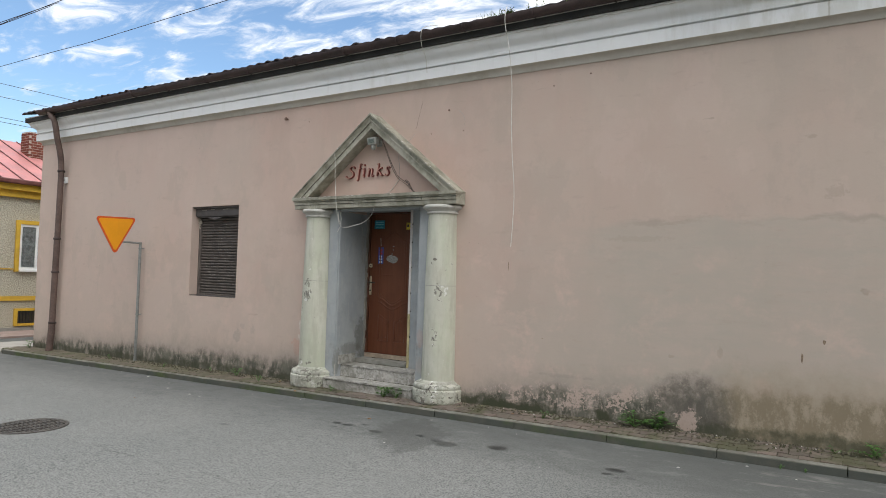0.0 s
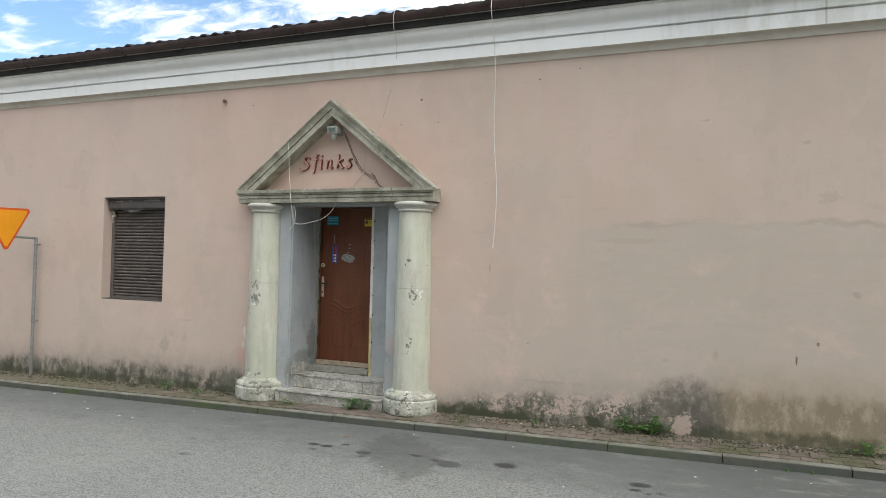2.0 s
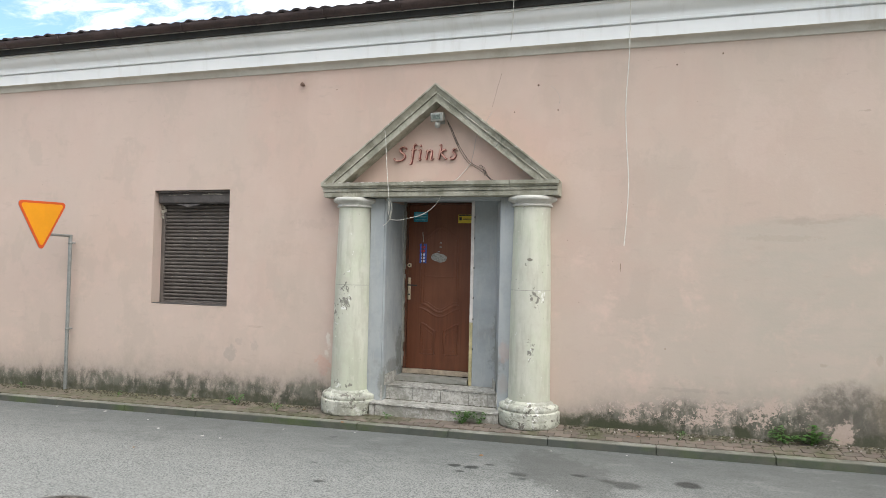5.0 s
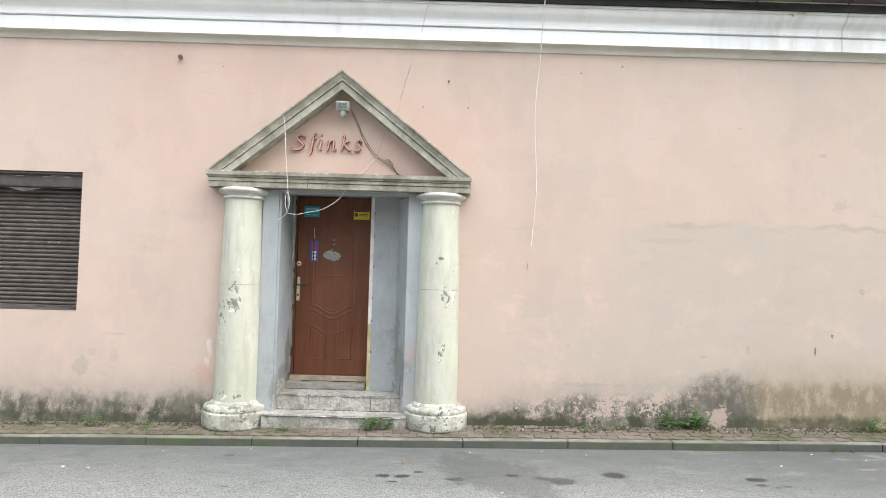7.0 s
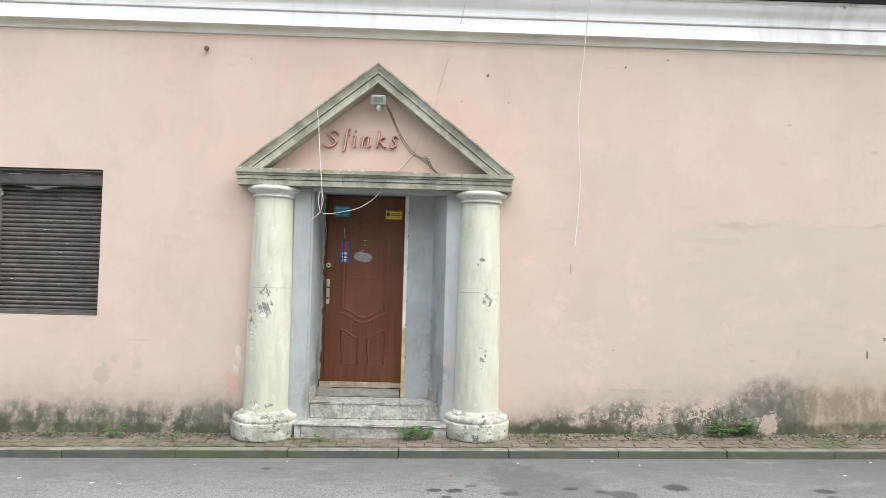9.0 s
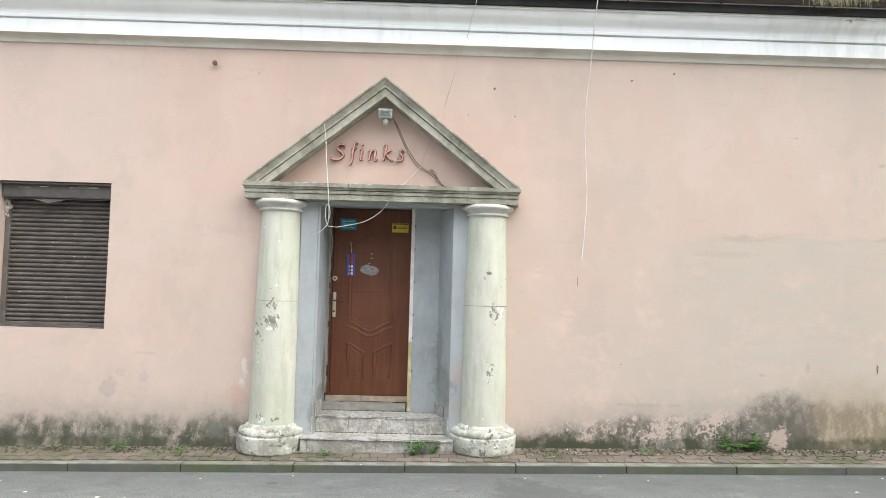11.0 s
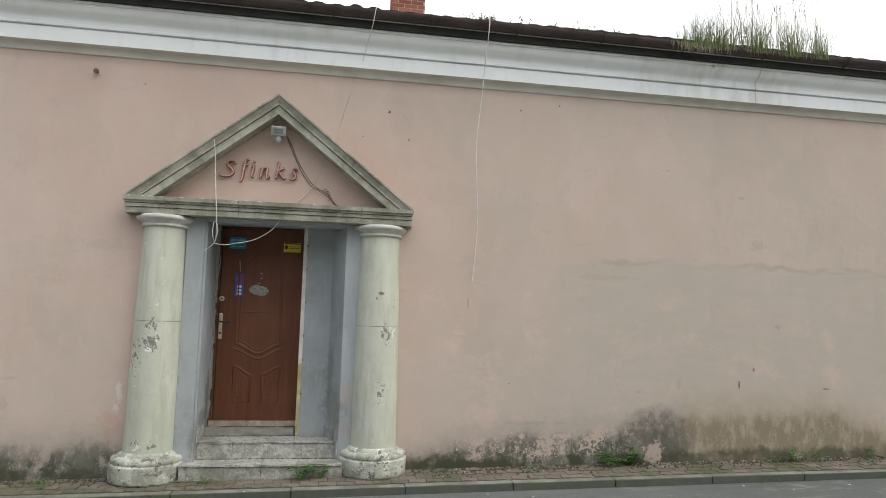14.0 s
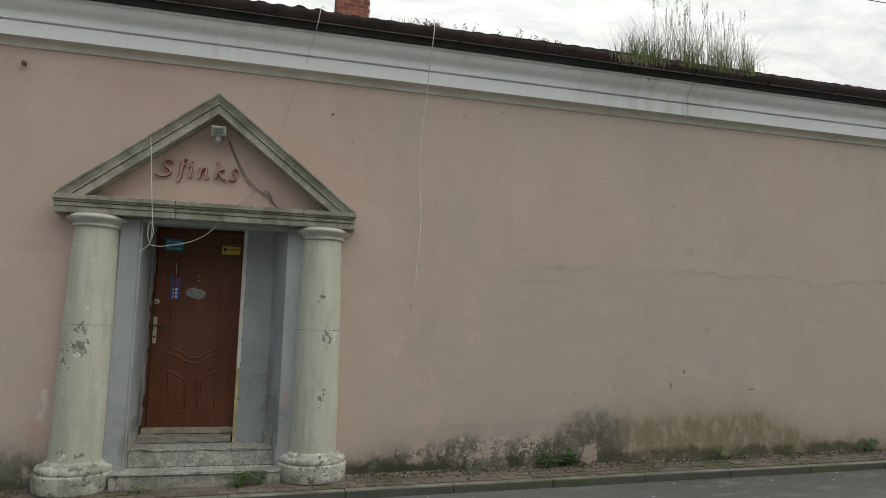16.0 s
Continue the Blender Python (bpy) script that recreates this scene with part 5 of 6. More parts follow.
def build_pediment():
    xc, xa, xb, z0, z1, za = -7.407, -8.785, -6.029, 2.353, 2.511, 3.607
    p = thing("pediment", (xc, W0, z0), "weathered grey cement door pediment, triangular, with moulded edges", "pediment")
    prof = [(0.0, 0.0), (0.185, 0.0), (0.185, 0.052), (0.165, 0.0522), (0.165, 0.0578), (0.196, 0.058), (0.196, 0.091), (0.172, 0.0912), (0.172, 0.0966), (0.208, 0.097), (0.208, 0.112), (0.232, 0.12), (0.236, 0.158), (0.0, 0.158)]
    cuts = [xa, -7.735, -6.555, xb]
    for n, (u, v) in enumerate(zip(cuts, cuts[1:])):
        bm = B()
        g0 = 0.0 if n == 0 else 0.002
        g1 = 0.0 if n == 2 else 0.002
        e0, e1 = [], []
        for d, z in prof:
            # the moulding returns at both ends
            back = 0.35 * (0.236 - d)
            l = u - xc + (back if n == 0 and d > 0 else 0) + g0
            r_ = v - xc - (back if n == 2 and d > 0 else 0) - g1
            e0.append(bm.verts.new((l, -d - (0.001 * n), z))), e1.append(bm.verts.new((r_, -d - (0.001 * n), z)))
        m_ = len(prof)
        for i in range(m_):
            j = (i + 1) % m_
            bm.faces.new((e0[i], e1[i], e1[j], e0[j]))
        bm.faces.new(e0[::-1]), bm.faces.new(e1)
        bmesh.ops.recalc_face_normals(bm, faces=bm.faces[:])
        part("beam_block", bm, STONE, p)
    slope = (za - z1) / (xc - xa)
    layers = [(0.0, 0.022, 0.234), (0.0265, 0.11, 0.214), (0.1165, 0.2, 0.192)]
    for sgn in (-1, 1):
        for lo, hi in ((0.0, 0.56), (0.562, 1.0)):
            bm = B()

            # cut square to the slope
            def cut(off, t):
                dx = (za - z1) / slope * t - (0.0 if t in (0.0, 1.0) else off * slope / (1 + slope * slope))
                if t == 1.0:
                    dx = (za - off - z1) / slope
                return (sgn * dx, za - off - slope * dx - z0)

            prof_r = [(0.0, -0.02)]
            for n_, (u_, v_, d_) in enumerate(layers):
                if n_:
                    deep = min(d_, layers[n_ - 1][2]) - 0.032
                    prof_r += [(layers[n_ - 1][1], deep), (u_, deep)]
                if n_ == 1:
                    # the middle member is hollowed
                    prof_r += [(u_, d_ + 0.012), (u_ + 0.02, d_ - 0.002), (0.5 * (u_ + v_), d_ - 0.012), (v_ - 0.02, d_ - 0.018), (v_ - 0.012, d_ - 0.008), (v_, d_ - 0.008)]
                else:
                    prof_r += [(u_, d_), (v_, d_)]
            prof_r.append((0.2, -0.02))
            ring0, ring1 = [], []
            for off, dep in prof_r:
                for ring_v, t_ in ((ring0, lo), (ring1, hi)):
                    cx_, cz_ = cut(off, t_)
                    ring_v.append(bm.verts.new((cx_, -dep, cz_)))
            m_ = len(prof_r)
            for i in range(m_):
                j = (i + 1) % m_
                bm.faces.new((ring0[i], ring1[i], ring1[j], ring0[j]))
            bm.faces.new(ring0[::-1]), bm.faces.new(ring1)
            bmesh.ops.recalc_face_normals(bm, faces=bm.faces[:])
            part("raking_block", bm, STONE, p)
    # lost chips that show pale render
    r = random.Random(8)

    def chip(x, z, w, h_):
        bm = B()
        prism(bm, [(-w, 0), (-0.4 * w, h_), (0.5 * w, 0.8 * h_), (w, 0.1 * h_), (0.3 * w, -0.5 * h_)], -0.002, 0.03)
        o_ = part("chip", bm, STRIPWHITE, p)
        o_.location = (x, -0.2365, z)

    for i in range(14):
        chip(r.uniform(xa, xb) - xc, 0.155, r.uniform(0.006, 0.03), 0.006)
    for i in range(15):
        dx = 1.36 * r.uniform(0.1, 0.98)
        sg = r.choice((-1, -1, 1))
        chip(sg * dx, za - z0 - slope * dx - 0.004, r.uniform(0.004, 0.014), r.uniform(0.004, 0.009))
    return p


build_pediment()


def letter_mesh(strokes, depth=0.034):
    """Pen strokes: each a list of (x, z, width), swept as a flat ribbon with thick sides."""
    bm = B()
    for n_, st in enumerate(strokes):
        pts = smooth_path([(x, w, z) for x, z, w in st], 6)
        front = -depth - 0.0006 * n_
        rings = []
        for i, p in enumerate(pts):
            d = pts[min(i + 1, len(pts) - 1)] - pts[max(i - 1, 0)]
            nx, nz = -d.z, d.x
            l = math.hypot(nx, nz) or 1.0
            w = max(0.003, p.y) / 2
            nx, nz = nx / l, nz / l
            rings.append([bm.verts.new((p.x + sg * nx * w * k, y, p.z + sg * nz * w * k)) for sg, y, k in ((1, 0.0, 1.0), (1, front + 0.004, 1.0), (1, front, 0.72), (-1, front, 0.72), (-1, front + 0.004, 1.0), (-1, 0.0, 1.0))])
        for p, q in zip(rings, rings[1:]):
            for k in range(6):
                bm.faces.new((p[k], q[k], q[(k + 1) % 6], p[(k + 1) % 6]))
        bm.faces.new(rings[0]), bm.faces.new(rings[-1][::-1])
    bmesh.ops.recalc_face_normals(bm, faces=bm.faces[:])
    me = mesh_of(bm, "letter", LETTERRED)
    me.materials.append(LETTERFACE)
    for f in me.polygons:
        f.material_index = 1 if f.normal.y < -0.95 else 0
    return me


sign = thing("wall_sign", (-7.96, W0, 2.78), "raised faded red italic letters on the pink pediment field", "sign")
S_, T_, H_ = 0.019, 0.0225, 0.008
LETTERS = [
    (0.0, 0.0, [[(0.152, 0.128, H_), (0.14, 0.155, 0.014), (0.105, 0.163, 0.016), (0.072, 0.142, S_), (0.082, 0.108, T_), (0.122, 0.076, T_), (0.13, 0.042, S_), (0.1, 0.012, 0.016), (0.05, 0.002, 0.016), (0.008, 0.016, S_), (0.004, 0.032, 0.014)]]),
    (0.20, 0.0, [[(0.075, 0.178, 0.012), (0.058, 0.19, 0.016), (0.043, 0.165, S_), (0.03, 0.09, T_), (0.02, 0.01, T_), (0.008, -0.035, 0.018), (-0.008, -0.04, H_)], [(0.012, 0.118, H_), (0.045, 0.124, 0.012), (0.068, 0.128, H_)]]),
    (0.295, 0.0, [[(0.004, 0.108, H_), (0.018, 0.12, 0.014), (0.028, 0.112, S_), (0.016, 0.04, T_), (0.014, 0.01, S_), (0.036, 0.014, H_)], [(0.024, 0.168, 0.024), (0.038, 0.172, 0.024)]]),
    (0.385, 0.0, [[(0.004, 0.1, H_), (0.02, 0.114, 0.014), (0.022, 0.09, S_), (0.006, 0.006, T_)], [(0.014, 0.07, 0.012), (0.045, 0.108, 0.014), (0.072, 0.108, S_), (0.07, 0.06, T_), (0.066, 0.014, S_), (0.078, 0.006, 0.014), (0.1, 0.022, H_)]]),
    (0.535, 0.004, [[(0.014, 0.162, H_), (0.034, 0.172, 0.014), (0.032, 0.13, S_), (0.016, 0.05, T_), (0.006, 0.004, T_)], [(0.02, 0.066, 0.012), (0.05, 0.096, 0.016), (0.08, 0.112, 0.02), (0.088, 0.1, 0.012)], [(0.036, 0.07, 0.016), (0.066, 0.036, T_), (0.09, 0.008, S_), (0.106, 0.014, H_)]]),
    (0.67, 0.006, [[(0.086, 0.1, H_), (0.07, 0.118, 0.014), (0.044, 0.108, 0.018), (0.04, 0.082, T_), (0.064, 0.054, T_), (0.066, 0.022, S_), (0.04, 0.002, 0.016), (0.012, 0.008, 0.018), (0.008, 0.024, 0.012)]]),
]
for dx, dz, strokes in LETTERS:
    ob = new("letter", letter_mesh(strokes))
    ob.parent = sign
    ob.location = (dx, -0.004, dz)


def build_floodlight():
    f = thing("floodlight", (-7.402, W0, 3.24), "small grey floodlight with a round sensor below the pediment's peak", "lamp")
    part("arm", box(B(), -0.02, 0.02, -0.12, 0, -0.02, 0.02, 0.004), LAMPGREY, f)
    bm = B()
    box(bm, -0.072, 0.072, -0.19, -0.1, -0.046, 0.05, 0.01)
    bmesh.ops.rotate(bm, verts=bm.verts, cent=(0, -0.15, 0), matrix=Matrix.Rotation(radians(12), 3, "X"))
    h = part("housing", bm, LAMPGREY, f)
    bm = B()
    box(bm, -0.046, 0.046, -0.197, -0.1905, -0.022, 0.03, 0.002)
    bmesh.ops.rotate(bm, verts=bm.verts, cent=(0, -0.15, 0), matrix=Matrix.Rotation(radians(12), 3, "X"))
    part("front_glass", bm, LAMPGLASS, h)
    bm = B()
    lathe(bm, [(0.02, 0.02), (0.03, 0.0), (0.032, -0.035), (0.022, -0.06), (0.005, -0.065)], 20, (0, -0.14, -0.055))
    part("sensor", bm, LAMPGREY, f, "", True)
    part("wall_plate", box(B(), -0.045, 0.045, -0.015, 0, -0.05, 0.05, 0.004), LAMPGREY, f)
    return f


build_floodlight()


# ---- cables ----
def cable(name, pts, r, mat, label, n=6, extra=()):
    o = Vector(pts[0])
    c = thing(name, o, label, "cable")
    for q in (pts, *extra):
        bm = B()
        tube(bm, [p - o for p in smooth_path(q, n)], r, 6)
        part("strand", bm, mat, c, "", True)
    return c


cable("hanging_cable", [(-5.33, 6.66, 4.60), (-5.33, 6.625, 4.52), (-5.335, 6.63, 4.38), (-5.337, 6.76, 4.1), (-5.345, 6.86, 3.75), (-5.372, 6.93, 3.3), (-5.36, 6.95, 2.9), (-5.335, 6.97, 2.5), (-5.348, 6.985, 2.15), (-5.372, 6.995, 1.83)], 0.005, WHITECABLE, "thin white cable hanging loose from the gutter")
cable("roof_cable", [(-6.44, 6.9, 4.66), (-6.49, 6.64, 4.54), (-6.52, 6.66, 4.36), (-6.56, 6.83, 4.22), (-6.60, 6.93, 4.05), (-6.62, 7.01, 3.95)], 0.004, WHITECABLE, "thin white cable draped over the gutter")
# same white cable over the wall; its dark look there is put into the colour
cable("wall_cable", [(-6.71, 7.015, 3.73), (-6.76, 7.012, 3.55), (-6.81, 7.016, 3.36)], 0.0012, BLACKCABLE, "stretch of thin white cable, coloured dark as it looks against the wall")
cable("door_cable", [(-7.995, 6.779, 3.10), (-7.975, 6.775, 2.95), (-7.962, 6.77, 2.75), (-7.94, 6.772, 2.5), (-7.93, 6.772, 2.4), (-7.925, 6.80, 2.25), (-7.945, 6.9, 2.13), (-7.955, 6.92, 2.10), (-7.86, 6.93, 2.09), (-7.76, 6.94, 2.11), (-7.6, 6.95, 2.15), (-7.47, 6.93, 2.22), (-7.39, 6.9, 2.29), (-7.345, 6.87, 2.355)], 0.0038, WHITECABLE,
      "loose white cable looped in front of the door", 6,
      ([(-7.945, 6.9, 2.13), (-7.925, 6.88, 2.22), (-7.94, 6.87, 2.30), (-7.965, 6.87, 2.29), (-7.97, 6.88, 2.18), (-7.955, 6.9, 2.11), (-8.0, 6.92, 2.06), (-8.05, 6.95, 2.03)],
       [(-7.30, 6.90, 2.51), (-7.209, 6.99, 2.55), (-7.12, 7.005, 2.641), (-7.04, 7.005, 2.735)]))
cable("thin_wire", [(-7.04, 7.005, 2.735), (-6.99, 6.93, 2.86), (-6.938, 6.83, 2.997), (-6.886, 6.82, 3.078), (-6.85, 6.85, 3.14), (-6.80, 6.98, 3.3)], 0.0022, LAMPGREY, "thin grey wire drawn up over the pediment edge")
cable("lamp_cable", [(-7.336, 7.008, 3.24), (-7.275, 7.01, 3.136), (-7.212, 7.01, 2.994), (-7.13, 7.008, 2.853), (-7.05, 7.005, 2.751), (-6.953, 7.005, 2.689), (-6.876, 7.005, 2.645), (-6.815, 7.005, 2.56), (-6.72, 7.0, 2.525)], 0.0028, BLACKCABLE, "dark lamp cables running down the pediment field", 6,
      ([(-7.32, 7.01, 3.2), (-7.24, 7.012, 3.02), (-7.16, 7.01, 2.86), (-7.07, 7.005, 2.74), (-6.98, 7.0, 2.685), (-6.9, 7.0, 2.63)], [(-6.953, 7.0, 2.69), (-6.916, 6.99, 2.71), (-6.891, 6.995, 2.654), (-6.873, 7.0, 2.585)], [(-6.93, 7.0, 2.69), (-6.88, 6.995, 2.68), (-6.86, 7.0, 2.6), (-6.80, 7.0, 2.54)]))

cable("jamb_cable", [(-7.985, 7.40, 2.30), (-7.99, 7.42, 2.1), (-7.975, 7.45, 1.95), (-7.995, 7.46, 1.75), (-8.005, 7.48, 1.6)], 0.004, LAMPGREY, "thin grey cable hanging along the door jamb", 6, ([(-7.995, 7.42, 2.2), (-8.005, 7.45, 1.9), (-7.99, 7.47, 1.7), (-8.01, 7.5, 1.62)],))
cable("wall_scratch", [(-6.16, 7.0185, 3.56), (-6.10, 7.0185, 3.50), (-6.065, 7.0185, 3.42), (-6.07, 7.0185, 3.36)], 0.0012, LAMPGREY, "thin curved scratch in the pink plaster", 5)
# bolts and scars on the wall
rng = random.Random(21)
for nm, x, z, s in (("wall_bolt", -9.17, 3.744, 0.024), ("wall_bolt", -6.296, 3.571, 0.011), ("wall_bolt", -4.873, 3.70, 0.008), ("wall_bolt", -4.433, 3.786, 0.008), ("wall_bolt", -8.72, 3.66, 0.006), ("wall_bolt", -6.56, 3.29, 0.006), ("wall_bolt", -6.08, 3.29, 0.007)):
    t = thing(nm, (x, W0, z), "small rusty bolt stuck in the pink wall", "bolt", "bolts in the wall")
    bm = B()
    lathe(bm, [(s * 0.5, -0.01), (s * 0.5, s * 1.2), (s, s * 1.25), (s, s * 2.0), (s * 0.6, s * 2.2)], 10)
    bmesh.ops.rotate(bm, verts=bm.verts, cent=(0, 0, 0), matrix=Matrix.Rotation(radians(90), 3, "X"))
    part("bolt_head", bm, RUST, t)
for x, z, w, h in ((-2.14, 0.955, 0.028, 0.045), (-2.32, 0.79, 0.02, 0.10), (-1.235, 0.755, 0.10, 0.014), (-5.406, 1.6, 0.008, 0.11), (-4.95, 0.78, 0.02, 0.01)):
    bm = B()
    q = [(-w / 2, 0.1 * h), (-0.2 * w, h / 2), (w / 2, 0.3 * h), (0.4 * w, -0.1 * h), (0, -h / 2), (-0.4 * w, -0.2 * h)]
    prism(bm, q, -0.003, 0.002)
    o = tagged(part("plaster_scar", bm, SCAR), "small dark scar in the plaster", "scar", "scars in the wall")
    o.location = (x, W0, z)


# ---- downpipe, meter box, sign ----
def build_downpipe():
    o = Vector((-15.4, 6.93, -0.2))
    d = thing("downpipe", o, "faded brown metal downpipe at the house corner", "downpipe")
    d.location.x += 0.07
    zb = pav_wall(-15.4)
    path = smooth_path([(-15.50, 6.715, 4.45), (-15.45, 6.715, 4.38), (-15.36, 6.73, 4.28), (-15.335, 6.76, 4.12), (-15.335, 6.79, 3.95), (-15.345, 6.86, 3.7), (-15.355, 6.905, 3.45), (-15.365, 6.92, 3.2)], 5)
    bm = B()
    tube(bm, [p - o for p in path], 0.055, 16)
    part("swan_neck", bm, PIPE, d, "", True)
    bm = B()
    tube(bm, [Vector(p) - o for p in ((-15.365, 6.92, 3.22), (-15.385, 6.92, 1.95))], 0.054, 16)
    part("pipe_length", bm, PIPE, d, "", True)
    bm = B()
    tube(bm, [Vector(p) - o for p in ((-15.385, 6.92, 1.98), (-15.42, 6.92, 0.25))], 0.058, 16)
    part("pipe_length", bm, PIPE, d, "", True)
    bm = B()
    tube(bm, [p - o for p in smooth_path([(-15.42, 6.92, 0.28), (-15.425, 6.918, 0.1), (-15.43, 6.91, -0.05), (-15.435, 6.895, zb - 0.02)], 5)], 0.063, 16)
    part("shoe", bm, PIPE, d, "", True)
    for z in (3.3, 1.96, 1.3, 0.3):
        bm = B()
        lathe(bm, [(0.064, -0.022), (0.07, -0.01), (0.07, 0.01), (0.064, 0.022)], 16, Vector((-15.365 - 0.018 * (3.3 - z), 6.92, z)) - o)
        cl = part("collar", bm, BROWNMETAL, d, "", True)
        part("wall_hook", box(B(), -0.012 + 0.03, 0.10, 0.0, 0.02, z + 0.2 - 0.008, z + 0.2 + 0.008), BROWNMETAL, cl)


build_downpipe()
mb = thing("junction_box", (-15.26, W0, 3.13), "small white junction box on the wall beside the downpipe", "box")
part("cover", box(B(), -0.055, 0.055, -0.05, -0.001, -0.06, 0.06, 0.006), WHITEPVC, mb)
part("lens", box(B(), -0.012, 0.012, -0.054, -0.0505, -0.015, 0.015, 0.002), LAMPGREY, mb)


def rounded_triangle(side, r, n=6):
    """Point-down triangle in (y, z), centred on its upper edge's middle."""
    h = side * math.sqrt(3) / 2
    inset = r * 2
    pts = []
    for (cy, cz), a0 in (((-side / 2 + r * math.sqrt(3), -r), 90), ((0, -h + inset), 210), ((side / 2 - r * math.sqrt(3), -r), 330)):
        for i in range(n + 1):
            an = radians(a0 + 120 * i / n)
            pts.append((cy + r * math.cos(an), cz + r * math.sin(an)))
    return pts


def build_yield_sign():
    px, py = -12.605, 6.945
    zg = pav(px, py)
    s = thing("road_sign", (px, py, zg), "yellow give-way triangle with red rim on a grey bracketed pole", "road sign")
    o = Vector((px, py, zg))
    bm = B()
    tube(bm, [(0, 0, -0.02), (0, 0.0, 1.0), (0.0, 0.0, 1.885 - zg)], 0.024, 12)
    pole = part("pole", bm, GALV, s, "", True)
    bm = B()
    tube(bm, [Vector(p) - o for p in ((-12.605, 6.96, 1.872), (-12.605, 6.72, 1.875), (-12.605, 6.42, 1.88))], 0.018, 10)
    part("arm", bm, GALV, s, "", True)
    for z in (0.62, 1.78):
        bm = B()
        lathe(bm, [(0.03, -0.015), (0.033, 0), (0.03, 0.015)], 12, (0.005, 0, z - zg))
        c = part("clamp", bm, GALV, s, "", True)
        part("wall_tie", box(B(), -0.01, 0.012, 0.0, W0 - py - 0.001, z - zg - 0.008, z - zg + 0.008), GALV, c)
    cy, cz = 6.441 - py, 2.292 - zg
    lean = 0.035
    for nm, side, r, xa, xb, mt in (("backing_plate", 0.752, 0.045, 0.055, 0.062, GALV), ("rim", 0.75, 0.045, 0.0622, 0.065, SIGNRED), ("face", 0.645, 0.028, 0.0652, 0.067, SIGNYELLOW)):
        dz = 0.0 if nm != "face" else -0.03
        poly = rounded_triangle(side, r)
        bm = B()
        a = [bm.verts.new((xa, y + cy, z + cz + dz + lean * y)) for y, z in poly]
        b = [bm.verts.new((xb, y + cy, z + cz + dz + lean * y)) for y, z in poly]
        bm.faces.new(a), bm.faces.new(b[::-1])
        for i in range(len(poly)):
            j = (i + 1) % len(poly)
            bm.faces.new((a[i], a[j], b[j], b[i]))
        bmesh.ops.recalc_face_normals(bm, faces=bm.faces[:])
        part(nm, bm, mt, s)
    return s


build_yield_sign()


# ---- chimney on the roof ----
def build_chimney(loc, w, d, h, label, mat=BRICK):
    c = thing("chimney", loc, label, "chimney")
    part("mortar", box(B(), -w / 2 + 0.005, w / 2 - 0.005, -d / 2 + 0.005, d / 2 - 0.005, -0.4, h), MORTAR, c)
    bl, bh, bw = 0.24, 0.065, 0.115
    meshes = {}

    def brick(x0, x1, y0, y1, z):
        key = (round(x1 - x0, 3), round(y1 - y0, 3))
        if key not in meshes:
            meshes[key] = mesh_of(box(B(), 0, key[0], 0, key[1], 0, bh, 0.0), "brick", mat)
        ob = new("brick", meshes[key])
        ob.parent = c
        ob.location = (x0, y0, z)

    z, k = -0.1, 0
    while z + bh < h:
        off = 0 if k % 2 == 0 else -bl / 2
        for face in (0, 1):
            ln = w if face == 0 else d
            u = -ln / 2 + off
            while u < ln / 2 - 0.02:
                a, b = max(u, -ln / 2), min(u + bl - 0.014, ln / 2)
                if b - a > 0.03:
                    if face == 0:
                        brick(a, b, -d / 2, -d / 2 + 0.06, z)
                    else:
                        brick(w / 2 - 0.06, w / 2 + 0.001, max(a, -d / 2 + 0.062), b, z) if b > -d / 2 + 0.08 else None
                        brick(-w / 2 - 0.001, -w / 2 + 0.06, max(a, -d / 2 + 0.062), b, z) if b > -d / 2 + 0.08 else None
                u += bl
        z += bh + 0.014
        k += 1
    return c


build_chimney((-5.60, 12.5, 6.55), 0.62, 0.6, 1.75, "weathered red brick chimney standing on the tiled roof")


# ---- plants ----
def leaf_blade(bm, base, tip, width, sag=0.0):
    base, tip = Vector(base), Vector(tip)
    d = tip - base
    side = d.cross(Vector((0, 0, 1)))
    if side.length < 1e-5:
        side = Vector((1, 0, 0))
    side = side.normalized() * width / 2
    mid = base + d * 0.5 + Vector((0, 0, sag))
    a, b, c, e = bm.verts.new(base), bm.verts.new(mid - side), bm.verts.new(mid + side), bm.verts.new(tip)
    bm.faces.new((a, b, c)), bm.faces.new((b, e, c))


def build_weed(x, y, size, n, seed, label="green weeds growing from the paver joints"):
    r = random.Random(seed)
    z = pav(x, y) if y > K1 else road_z(x)
    w = thing("weed", (x, y, z - 0.004), label, "weed", "weeds on the pavement")
    for s in range(max(2, n // 9)):
        bm = B()
        an0 = r.uniform(0, 6.283)
        reach = size * r.uniform(0.4, 1.0)
        up = r.uniform(0.3, 1.0)
        ox, oy = math.cos(an0) * reach * (1.5 - 0.7 * up), math.sin(an0) * reach * 0.5
        for i in range(9):
            t = (i + 1) / 9
            p = Vector((ox * t, oy * t, size * up * math.sin(t * 2.2)))
            an = an0 + r.uniform(-1.6, 1.6)
            l = size * r.uniform(0.22, 0.42)
            q = p + Vector((math.cos(an) * l, math.sin(an) * l * 0.8, r.uniform(-0.12, 0.35) * l))
            q.z = max(q.z, 0.006)
            leaf_blade(bm, p, q, l * 0.55, 0.12 * l)
        tube(bm, [(0, 0, 0), (ox * 0.5, oy * 0.5, size * up * 0.89), (ox, oy, size * up * 0.8)], 0.0018, 4)
        part("sprig", bm, WEEDGREEN, w)
    return w


